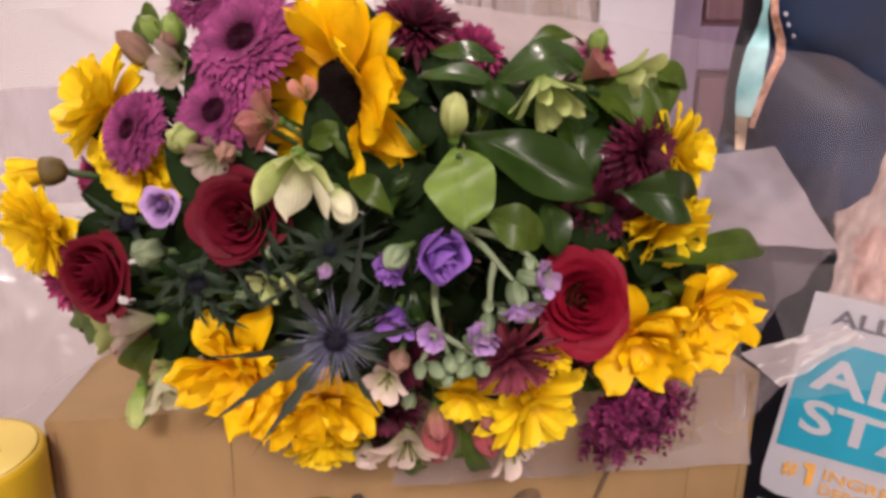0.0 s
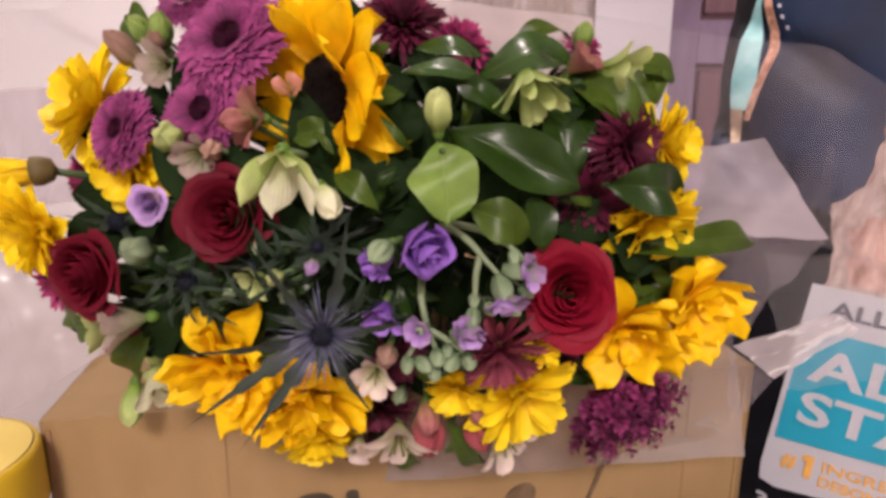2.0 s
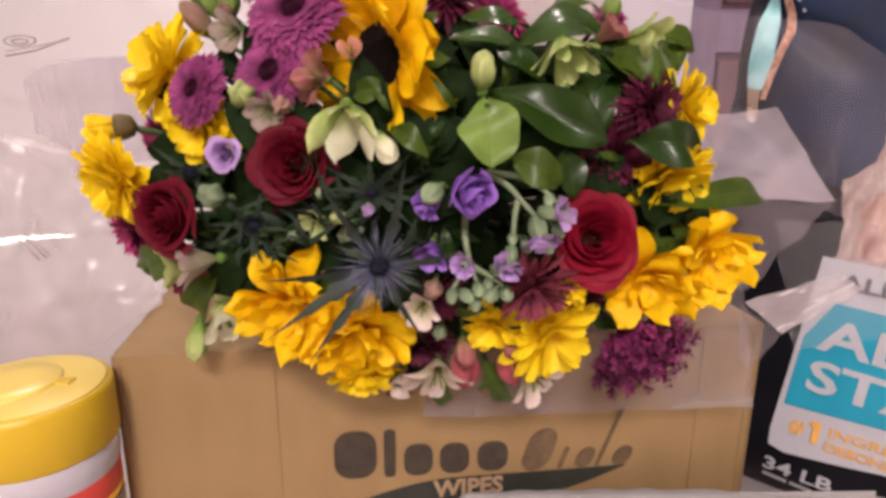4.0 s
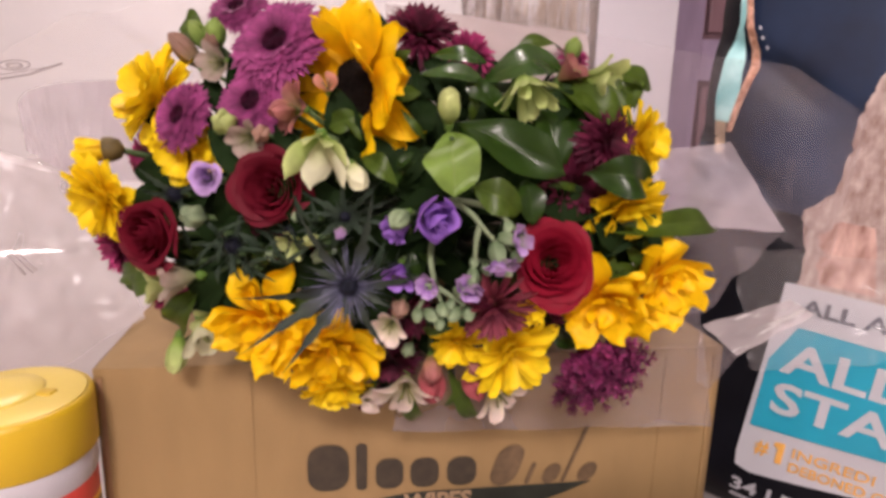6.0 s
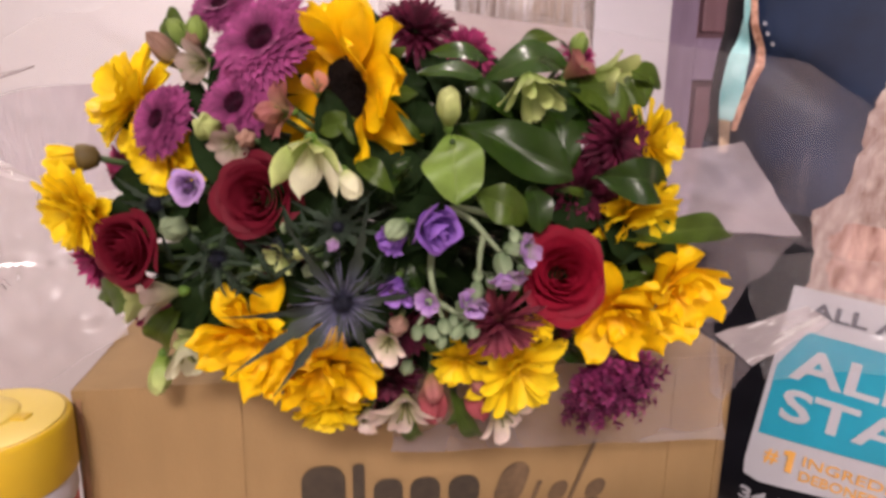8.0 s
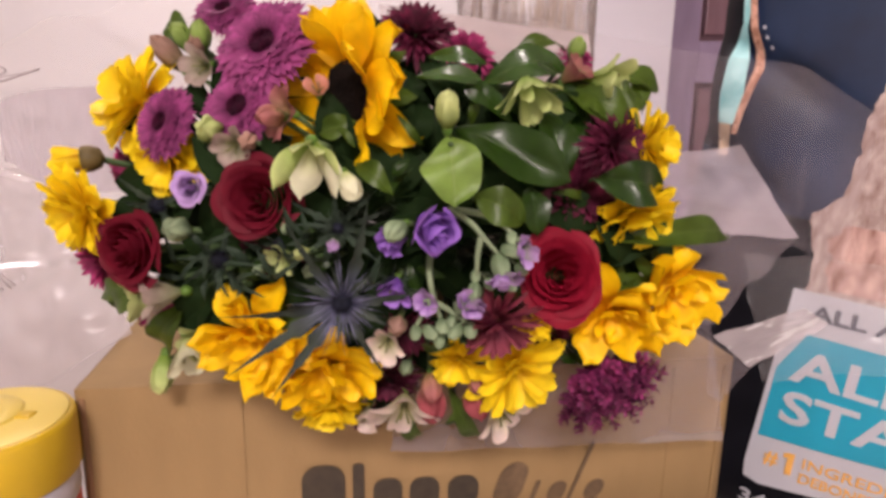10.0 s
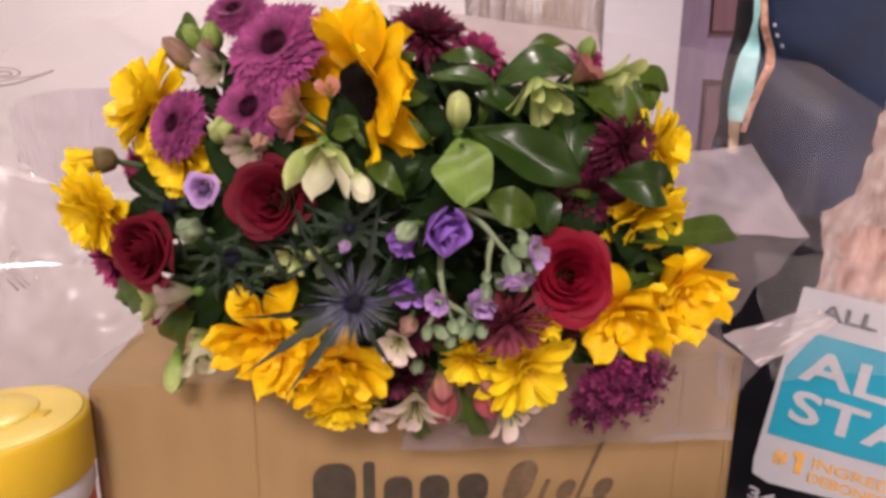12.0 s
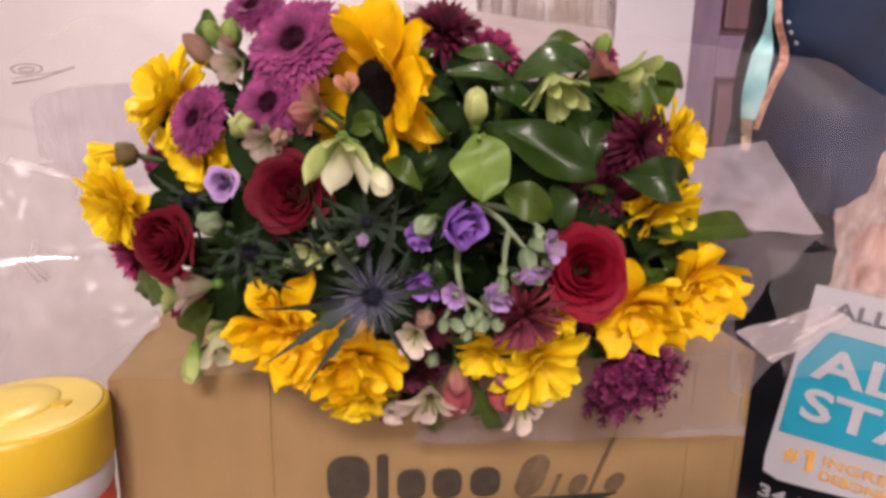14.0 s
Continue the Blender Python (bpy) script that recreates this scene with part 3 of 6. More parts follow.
def canister(m, r, H):
    """A wipes canister: yellow lid with a flip cap over a labelled white body."""
    c = thing("wipes_canister", m, "white wipes canister with yellow lid and red striped label", "canister")
    part("body", lathe_bm([(r * 0.9, 0), (r * 0.94, 0.003), (r * 0.94, H - 0.050), (r * 0.97, H - 0.046), (r * 0.97, H - 0.03), (r * 0.9, H - 0.028)], 64), CAN_WHITE, c)
    lid = part("lid", lathe_bm([(r * 0.98, H - 0.033), (r, H - 0.032), (r, H - 0.0035), (r * 0.985, H - 0.001), (r * 0.95, H), (r * 0.83, H), (r * 0.5, H - 0.0004)], 72), LID, c, "glossy yellow plastic lid")
    part("lid_face", lathe_bm([(r * 0.93, H + 0.0002), (r * 0.90, H + 0.0006), (r * 0.5, H + 0.0014), (r * 0.1, H + 0.0016)], 72), LID_LIT, lid)
    cap = lathe_bm([(r * 0.60, H), (r * 0.60, H + 0.0016), (r * 0.57, H + 0.0028), (r * 0.3, H + 0.0036), (r * 0.05, H + 0.0038)], 56)
    for v in cap.verts:
        v.co.x = v.co.x * 0.92 - r * 0.16
    part("flip_cap", cap, LID_LIT, lid)
    # small block in the darker side yellow stands for the notch's shade
    bm = box_bm(r * 0.24, r * 0.20, 0.0034, (r * 0.45, r * 0.06, H + 0.0006), 0.0012, 3)
    part("finger_notch", bm, LID, lid)
    part("red_band", lathe_bm([(r * 0.945, H - 0.064), (r * 0.948, H - 0.0635), (r * 0.948, H - 0.0505), (r * 0.945, H - 0.050)], 64), CAN_RED, c)
    part("gold_band", lathe_bm([(r * 0.944, 0.06), (r * 0.946, 0.061), (r * 0.946, H - 0.0645), (r * 0.944, H - 0.064)], 64), CAN_GOLD, c)
    # printed panel that bends round the body

    def panel(a0, a1, z0, z1, q):
        def place(u, v):
            a = radians(a0 + (a1 - a0) * u)
            return Vector((r * q * math.cos(a), r * q * math.sin(a), z0 + (z1 - z0) * v))
        return sheet_bm(place, 14, 4)
    sign = part("label_panel", panel(-64, 20, 0.07, H - 0.068, 0.951), BLACK, c, "black label panel")
    part("panel_border", panel(-60, 18, 0.075, H - 0.0695, 0.9525), CAN_WHITE, sign)
    part("panel_line", panel(-58, 16, 0.08, H - 0.071, 0.954), BLACK, sign)
    part("panel_face", panel(-57, 15, 0.081, H - 0.072, 0.9548), PANEL_GREY, sign, "pale grey panel face")
    for k in range(6):
        part("print_bar", panel(-52, 4 - 5 * (k % 3), H - 0.080 - 0.008 * k, H - 0.0765 - 0.008 * k, 0.9558), BAG_GREY, sign, "small unreadable print")


canister(pose(-0.2385, 0.3040, TOP) @ Matrix.Scale(1.095, 4), 0.042, 0.2425)


# ---- food bag ----
BAG = pose(0.36, 0.57, TOP, 0, 0, -35) @ pose(0, 0, 0, 0, 5, 0)
BX0, BX1, BH, BD = -0.137, 0.30, 0.70, 0.12


def bag_front(x, z):
    """The depth of the bag's front at x, z: flat in the middle, round at the sides, with soft dents."""
    s = (x - (BX0 + BX1) / 2) / ((BX1 - BX0) / 2)
    y = 0.035 * abs(s) ** 12 + 0.03 * max(0, 1 - z / 0.06) ** 2 + 0.10 * max(0, (z - 0.56) / 0.14) ** 2
    fade = min(1, max(0, (0.005 - x) / 0.05))
    y += fade * 0.009 * math.exp(-((z - 0.488 + 0.55 * (x + 0.09)) / 0.013) ** 2)
    y += fade * 0.013 * math.exp(-((z - 0.385 + 0.75 * (x + 0.09)) / 0.016) ** 2)
    y -= fade * 0.004 * math.exp(-((z - 0.44 + 0.6 * (x + 0.09)) / 0.03) ** 2)
    return y + 0.004 * noise.noise(Vector((x * 9, z * 7, 2.0))) + 0.010 * noise.noise(Vector((x * 5 + 3, z * 5, 5.0))) * min(1, max(0, (z - 0.3) / 0.1))


def bag_strip(left, right, lift, n=4, rough=0.0):
    """A printed patch that lies on the bag's front, between two edges given as (x, z) pairs from bottom to top."""
    def at(curve, v):
        k = min(int(v * (len(curve) - 1)), len(curve) - 2)
        t = v * (len(curve) - 1) - k
        t = t * t * (3 - 2 * t) * 0.5 + t * 0.5
        return Vector(curve[k]).lerp(Vector(curve[k + 1]), t)

    def place(u, v):
        p = at(left, v).lerp(at(right, v), u)
        p.x += rough * (1 - u) * (noise.noise(Vector((0.5, p.y * 60, 1.0))) + 0.6 * noise.noise(Vector((0.5, p.y * 170, 4.0))))
        return Vector((p.x, bag_front(p.x, p.y) - lift, p.y))
    return sheet_bm(place, n, 40 if len(left) == 2 else 10 * (len(left) - 1))


def food_bag(m):
    b = thing("pet_food_bag", m, "tall navy and black pet food bag with teal label", "food bag")

    def shell(u, v):
        z = BH * v
        a = 2 * math.pi * u
        half = (BX1 - BX0) / 2
        cx = (BX0 + BX1) / 2
        x = cx + half * max(-1, min(1, 1.0 * math.copysign(abs(math.cos(a)) ** 0.35, math.cos(a))))
        f = bag_front(x, z)
        back = BD * (1 - 0.8 * max(0, (z - 0.5) / 0.2) ** 2) - 0.03 * abs((x - cx) / half) ** 12
        k = (1 + math.copysign(abs(math.sin(a)) ** 0.35, math.sin(a))) / 2
        return Vector((x, f + (max(back, f + 0.004) - f) * k, z))
    bm = sheet_bm(shell, 160, 130)
    bmesh.ops.remove_doubles(bm, verts=bm.verts, dist=0.0003)
    part("body", bm, NAVY, b)
    part("black_panel", bag_strip([(BX0 + 0.004, 0.001), (BX0 + 0.004, 0.345)], [(BX1 - 0.02, 0.001), (BX1 - 0.02, 0.345)], 0.0014, 60), BLACK, b)
    part("black_edge", bag_strip([(BX0 + 0.004, 0.40), (BX0 + 0.003, 0.47), (BX0 + 0.003, 0.55), (BX0 + 0.004, 0.64)], [(-0.112, 0.40), (-0.113, 0.47), (-0.109, 0.55), (-0.10, 0.64)], 0.0012, 10), BLACK, b)
    part("aqua_swirl", bag_strip([(-0.118, 0.424), (-0.121, 0.45), (-0.120, 0.485), (-0.112, 0.52), (-0.116, 0.545), (-0.106, 0.60), (-0.086, 0.66)], [(-0.102, 0.424), (-0.097, 0.45), (-0.100, 0.485), (-0.107, 0.515), (-0.107, 0.545), (-0.094, 0.60), (-0.076, 0.66)], 0.0022, 5), AQUA, b, "shiny aqua printed swirl")
    part("sand_foot", bag_strip([(-0.112, 0.392), (-0.117, 0.41), (-0.117, 0.427)], [(-0.104, 0.392), (-0.104, 0.41), (-0.104, 0.427)], 0.0016, 4), SAND_PRINT, b)
    part("copper_stripe", bag_strip([(-0.103, 0.415), (-0.098, 0.45), (-0.093, 0.478), (-0.096, 0.495), (-0.104, 0.515), (-0.110, 0.545), (-0.096, 0.60)], [(-0.097, 0.415), (-0.091, 0.45), (-0.085, 0.478), (-0.088, 0.495), (-0.097, 0.515), (-0.104, 0.545), (-0.088, 0.60)], 0.003, 4), COPPER, b, "copper foil stripe")
    for x, z in ((-0.093, 0.515), (-0.089, 0.506), (-0.083, 0.497)):
        part("print_dot", bag_strip([(x, z), (x, z + 0.003)], [(x + 0.003, z - 0.001), (x + 0.003, z + 0.002)], 0.0022, 2), BAG_WHITE, b)
    part("pale_print", bag_strip([(-0.004, 0.272), (-0.005, 0.30), (-0.016, 0.352), (0.009, 0.372), (0.010, 0.42), (0.009, 0.455), (0.019, 0.486), (0.05, 0.53)], [(0.15, 0.272), (0.16, 0.30), (0.16, 0.352), (0.15, 0.372), (0.14, 0.42), (0.12, 0.455), (0.11, 0.486), (0.09, 0.53)], 0.0018, 24, 0.004), PALE_PRINT, b, "pale mottled printed picture")
    part("russet_print", bag_strip([(0.012, 0.283), (0.006, 0.305), (0.004, 0.33), (0.018, 0.347)], [(0.06, 0.283), (0.055, 0.305), (0.05, 0.33), (0.045, 0.347)], 0.0026, 10, 0.008), RUSSET_PRINT, b)
    label = part("label", bag_strip([(-0.004, 0.064), (-0.019, 0.068), (-0.021, 0.085), (-0.015, 0.278)], [(0.20, 0.094), (0.20, 0.095), (0.20, 0.096), (0.20, 0.278)], 0.0024, 24), BAG_WHITE, b, "white label with rounded corners")
    part("teal_field", bag_strip([(-0.0145, 0.118), (-0.013, 0.194), (0.006, 0.235)], [(0.19, 0.133), (0.19, 0.194), (0.19, 0.235)], 0.0034, 24), TEAL, label, "teal label field")

    def words(t, size, x, z, material, bold=0.0, wide=1.0, on=label):
        ob = text_part(t, size, pose(0, 0, 0), material, on, bold=bold)
        for v in ob.data.vertices:
            X, Z, up = x + v.co.x * wide, z + v.co.y, v.co.z
            v.co = (X, bag_front(X, Z) - 0.0037 - up, Z)
        return ob
    words("ALL A", 0.0205, 0.004, 0.2515, BAG_GREY, 0.0005, 1.38)
    words("ALL", 0.046, 0.001, 0.186, BAG_WHITE, 0.001, 1.38)
    words("STA", 0.046, -0.002, 0.1415, BAG_WHITE, 0.001, 1.36)
    words("#", 0.022, -0.004, 0.091, BAG_GOLD, 0.0005, 0.95)
    part("numeral", bag_strip([(0.0165, 0.0865), (0.0165, 0.1035), (0.0125, 0.1045), (0.0125, 0.1085), (0.0165, 0.1105)], [(0.0225, 0.0865), (0.0225, 0.1035), (0.0225, 0.1045), (0.0225, 0.1085), (0.0225, 0.1105)], 0.0040, 3), BAG_GOLD, label, "bold golden figure one")
    words("INGREDI", 0.0155, 0.029, 0.0985, BAG_GOLD, 0.0001, 1.25)
    words("DEBONED CHI", 0.0150, 0.029, 0.0825, BAG_GOLD, 0.0002, 1.0)
    words("34 LB", 0.0235, -0.020, 0.037, BAG_WHITE, 0.0005, 1.2, b)
    for k, (x0, x1) in enumerate(((-0.018, 0.006), (0.009, 0.03), (0.033, 0.06))):
        part("print_bar", bag_strip([(x0, 0.024), (x0, 0.030)], [(x1, 0.024), (x1, 0.030)], 0.003, 6), BAG_WHITE, b, "small unreadable print")
    return b


food_bag(BAG)


def hazy_bag(m):
    """A tall see-through bag with tan dried fill."""
    b = thing("dried_grass_bag", m, "hazy clear bag of tan dried grass", "bag")
    bm = bmesh.new()
    for k in range(260):
        x, y, lean = rnd_(0.0, 0.16), rnd_(0.01, 0.09), rnd_(-0.03, 0.03)
        h = rnd_(0.35, 0.66)
        tube_bm([(x, y, 0.03), (x + lean * 0.5, y + rnd_(-0.01, 0.01), h * 0.5), (x + lean, y + rnd_(-0.02, 0.02), h)], rnd_(0.0015, 0.005), 5, bm, 0.0008)
    part("dried_grass", bm, TAN_BAG, b)

    def shell(u, v):
        a = 2 * math.pi * u
        w = 0.105 * (1 - 0.06 * math.sin(3 * v + 1))
        p = Vector((0.08 + w * math.cos(a), 0.05 + 0.065 * math.sin(a), 0.70 * v))
        n = noise.noise(Vector((p.x * 18, p.y * 18, p.z * 9)))
        return p + Vector((math.cos(a), math.sin(a), 0)) * 0.008 * n
    part("film", sheet_bm(shell, 48, 40), DULL_FILM, b, "hazy crinkled plastic film")


def rnd_(a, b):
    return random.uniform(a, b)


hazy_bag(pose(0.075, 0.98, TOP))


def pouch(m):
    """A soft white plastic pouch that leans on the carton's front."""
    p = thing("plastic_pouch", m, "crumpled white plastic pouch leaning on the carton", "pouch")
    W, H = 0.30, 0.168

    def side(sgn):
        def place(u, v):
            e = (math.sin(math.pi * u) * math.sin(math.pi * min(1, v * 1.02))) ** 0.5 if 0 < u < 1 and 0 < v < 0.98 else 0
            n = noise.noise(Vector((u * 9, v * 6, sgn + 1.5)))
            return Vector((W * u, sgn * (0.018 * e + 0.004 * n * e), H * v + 0.006 * math.sin(3 * u + 0.4) * v + 0.003 * noise.noise(Vector((u * 14, v * 3, 0.3))) * v))
        return place
    bm = sheet_bm(side(-1), 40, 24)
    sheet_bm(side(1), 40, 24, bm)
    bmesh.ops.remove_doubles(bm, verts=bm.verts, dist=0.0002)
    part("body", bm, POUCH, p)
    part("seal", box_bm(W - 0.02, 0.0012, 0.010, (W / 2, 0, H - 0.002), 0.0004), POUCH, p)


pouch(pose(0.012, 0.322, TOP, 0, 0, 2) @ pose(0, 0, 0, -6))


# ---- flowers ----
GATHER = Vector((0.02, 0.66, 0.998))     # where the stems are tied, over the carton's far half


def rnd(a, b):
    return random.uniform(a, b)


def petal_place(L, W, elev=0.0, bend=0.0, cup=0.0, root=0.25, full=0.6, point=0.5, r0=0.0, wave=0.0, phase=0.0, curl=0.0):
    """A petal along +x: L long, W wide; elev lifts it, bend turns it down (minus) or up along its length, cup lifts its sides."""
    def place(u, v):
        s = 2 * v - 1
        prof = root + (1 - root) * math.sin(math.pi / 2 * min(1, u / full)) if u < full else max(0.0, 1 - ((u - full) / (1 - full)) ** 2) ** point
        w = W / 2 * prof
        a = elev + bend * u / 2 + curl * u * u
        x = r0 + L * u * math.cos(a)
        z = L * u * math.sin(a)
        z += cup * W * s * s * prof + wave * W * math.sin(5 * u + phase + 2 * s) * u
        return Vector((x, s * w + wave * W * 0.5 * math.sin(4 * u + phase) * u, z))
    return place


def spun(place, angle, tilt=0.0):
    m = Matrix.Rotation(angle, 3, "Z") @ Matrix.Rotation(tilt, 3, "X")
    return lambda u, v: m @ place(u, v)


def stem_of(flower, material=None, r=0.0018):
    """A stem from the flower's back to the tied bundle."""
    m = flower.matrix_world
    inv = m.inverted()
    p0 = m.translation - m.to_3x3() @ Vector((0, 0, 0.002))
    back = m.translation - m.to_3x3() @ Vector((0, 0, 0.03))
    back = Vector((back.x, max(back.y, p0.y + 0.012), back.z))
    end = GATHER + Vector((rnd(-0.02, 0.02), rnd(-0.01, 0.05), rnd(-0.014, 0.014)))
    pts = []
    for i in range(9):
        t = i / 8
        pts.append(inv @ ((1 - t) ** 2 * p0 + 2 * t * (1 - t) * (back * 0.75 + end * 0.25) + t * t * end))
    return part("stem", tube_bm(pts, r, 6), material or STEM, flower)


def petals_ring(flower, n, L, W, material, elev, bend, r0=0.0, z=0.0, jitter=0.15, label="", variants=4, **kw):
    """A ring of petals, each an object of its own, on a few shared meshes."""
    meshes = []
    for k in range(variants):
        bm = sheet_bm(petal_place(L * rnd(0.9, 1.08), W * rnd(0.85, 1.12), elev + rnd(-jitter, jitter), bend + rnd(-jitter, jitter) * 1.6, r0=r0, phase=rnd(0, 6), **kw), 11, 6)
        meshes.append(mesh_of("petal", bm, material))
    off = rnd(0, 6)
    for k in range(n):
        ob = new("petal", meshes[k % variants])
        ob.parent = flower
        ob.matrix_basis = Matrix.Translation((0, 0, z)) @ Matrix.Rotation(off + 2 * math.pi * (k + rnd(-0.25, 0.25)) / n, 4, "Z") @ Matrix.Rotation(rnd(-0.2, 0.2), 4, "X")


def sunflower(place, way, r, closed=0.25, disc=0.36, n=15, wide=0.42, wave=0.09, tuft=False):
    f = thing("sunflower", facing(place, way, rnd(0, 360)), "golden yellow sunflower with ruffled petals and a dark disc", "flower", "flowers in the bouquet")
    rd = r * disc
    bm = lathe_bm([(rd * 0.9, -0.004), (rd, 0.0), (rd * 0.9, 0.004), (rd * 0.55, 0.0055), (rd * 0.2, 0.004)], 28)
    for v in bm.verts:
        v.co += Vector((rnd(-1, 1), rnd(-1, 1), rnd(-1, 1))) * rd * 0.03
    part("disc", bm, GOLD if tuft else DISC, f, "golden heart" if tuft else "nearly black seed disc")
    if tuft:
        petals_ring(f, 6, r * 0.42, r * 0.26, GOLD, 1.05, -0.2, rd * 0.4, 0.004, 0.3, cup=0.2, full=0.6, wave=wave, point=0.42)
        petals_ring(f, 5, r * 0.58, r * 0.34, GOLD, 0.85, -0.5, rd * 0.6, 0.004, 0.3, cup=0.2, full=0.6, wave=wave, point=0.42, variants=5)
    petals_ring(f, n, r * 0.80, r * wide, GOLD, closed, -0.25, rd * 0.75, 0.001, 0.26, cup=0.10, full=0.55, wave=wave, point=0.42, variants=7)
    petals_ring(f, n - 3, r * 0.72, r * wide * 0.9, GOLD, closed + 0.18, 0.05, rd * 0.80, 0.003, 0.3, cup=0.14, full=0.55, wave=wave, point=0.42, variants=6)
    for k in range(9):
        bm = sheet_bm(petal_place(r * 0.55, r * 0.22, -0.25, -0.4, 0.1, r0=rd * 0.6, point=1.0), 5, 2)
        ob = part("sepal", bm, LEAF_MID, f)
        ob.matrix_basis = Matrix.Translation((0, 0, -0.004)) @ Matrix.Rotation(k * 0.7, 4, "Z")
    stem_of(f, r=0.0032)
    return f


def daisy(place, way, r, closed=0.5, n=15, material=None, rings=4, label="bright lemon yellow daisy mum with layered petals", eye=True, name="yellow_daisy", wide=0.40):
    """A many-petalled lemon mum: rings of round-tipped petals, steeper towards the middle."""
    f = thing(name, facing(place, way, rnd(0, 360)), label, "flower", "flowers in the bouquet")
    for k in range(rings):
        t = k / max(1, rings - 1)
        petals_ring(f, n - 2 * k, r * (1.0 - 0.30 * t), r * wide, material or LEMON, closed * (0.4 + 1.1 * t) + 0.3 * t, -0.15, r * 0.08, 0.0015 * k, 0.2, cup=0.2, full=0.68, point=0.45, wave=0.09, root=0.4, variants=5)
    if eye:
        bm = bmesh.new()
        for k in range(40):
            a, q = k * 2.4, r * 0.26 * math.sqrt(k / 40)
            sheet_bm(spun(petal_place(r * 0.22, r * 0.09, 1.25, 0.2, 0.2, r0=q), a), 3, 2, bm)
        part("eye", bm, material or LEMON, f)
    part("calyx", lathe_bm([(r * 0.05, -r * 0.22), (r * 0.16, -r * 0.16), (r * 0.2, -0.002), (r * 0.1, 0.001)], 14), CALYX, f)
    stem_of(f)
    return f


def daisy_bud(place, way, r):
    f = thing("yellow_daisy_bud", facing(place, way), "half-closed yellow daisy bud with brown calyx", "flower bud", "flowers in the bouquet")
    petals_ring(f, 11, r * 1.5, r * 0.5, LEMON, 1.35, 0.25, r * 0.34, 0, 0.06, cup=0.2, full=0.7)
    petals_ring(f, 7, r * 1.4, r * 0.45, GOLD, 1.45, 0.1, r * 0.2, 0, 0.06, cup=0.2, full=0.7)
    part("calyx", lathe_bm([(r * 0.1, -r * 0.5), (r * 0.42, -r * 0.35), (r * 0.55, 0.0), (r * 0.55, r * 0.3), (r * 0.5, r * 0.34)], 18), CALYX, f)
    stem_of(f)


def mum(place, way, r, material=None, eye=None, name="mauve_mum", label="mauve pink chrysanthemum with fine petals and a darker eye", rings=6, n=50, spiky=False, eye_size=0.34):
    """A chrysanthemum: rings of strap petals round a domed dark eye; spiky ones have narrow petals that rise towards the middle."""
    f = thing(name, facing(place, way, rnd(0, 360)), label, "flower", "flowers in the bouquet")
    bm = bmesh.new()
    for k in range(rings):
        t = k / (rings - 1)
        count = int(n * (1 - (0.45 if spiky else 0.2) * t))
        for j in range(count):
            if spiky:
                L = r * (1.0 - 0.42 * t) * rnd(0.82, 1.08)
                r0 = r * 0.08
                p = petal_place(L - r0, r * 0.125 * rnd(0.8, 1.25), 0.02 + 1.0 * t + rnd(-0.14, 0.14), -0.1 - 0.5 * (1 - t) * rnd(0.1, 1), 0.25, r0=r0, full=0.7, point=0.75, root=0.5, wave=0.2, phase=rnd(0, 6))
            else:
                L = r * (1.0 - 0.46 * t) * rnd(0.95, 1.04)
                r0 = r * 0.24
                p = petal_place(L - r0, r * rnd(0.13, 0.17), 0.02 + 0.36 * t + rnd(-0.07, 0.07), -0.35 * (1 - t) * rnd(0.2, 1.1), 0.12, r0=r0, full=0.72, point=0.4, root=0.55, wave=0.06, phase=rnd(0, 6))
            q = spun(p, 2 * math.pi * (j + 0.5 * (k % 2) + rnd(-0.2, 0.2)) / count)
            sheet_bm(lambda u, v, q=q, k=k: q(u, v) + Vector((0, 0, 0.0007 * k)), 5, 2, bm)
    part("petal_mass", bm, material or MUM, f)
    bm = bmesh.new()
    count = 60 if spiky else 150
    for k in range(count):
        a, s = k * 2.4, math.sqrt((k + 0.5) / count)
        q = r * eye_size * s
        lean = 1.2 - 0.3 * s if spiky else 1.45 - 0.75 * s * s
        sheet_bm(spun(petal_place(r * (0.22 if spiky else 0.11 + 0.07 * s), r * 0.062, lean, 0.35, 0.2, r0=q * 0.9), a), 3, 2, bm)
    ob = part("eye", bm, eye or MUM_EYE, f)
    ob.location.z = r * 0.03
    if not spiky:
        dome = lathe_bm([(r * eye_size, 0.0), (r * eye_size * 0.9, r * 0.06), (r * eye_size * 0.5, r * 0.10), (r * 0.02, r * 0.11)], 18)
        part("eye_bed", dome, MUM_EYE, f)
    part("calyx", lathe_bm([(r * 0.05, -r * 0.2), (r * 0.2, -r * 0.12), (r * 0.24, -0.001), (r * 0.1, 0.001)], 12), STEM, f)
    stem_of(f)
    return f


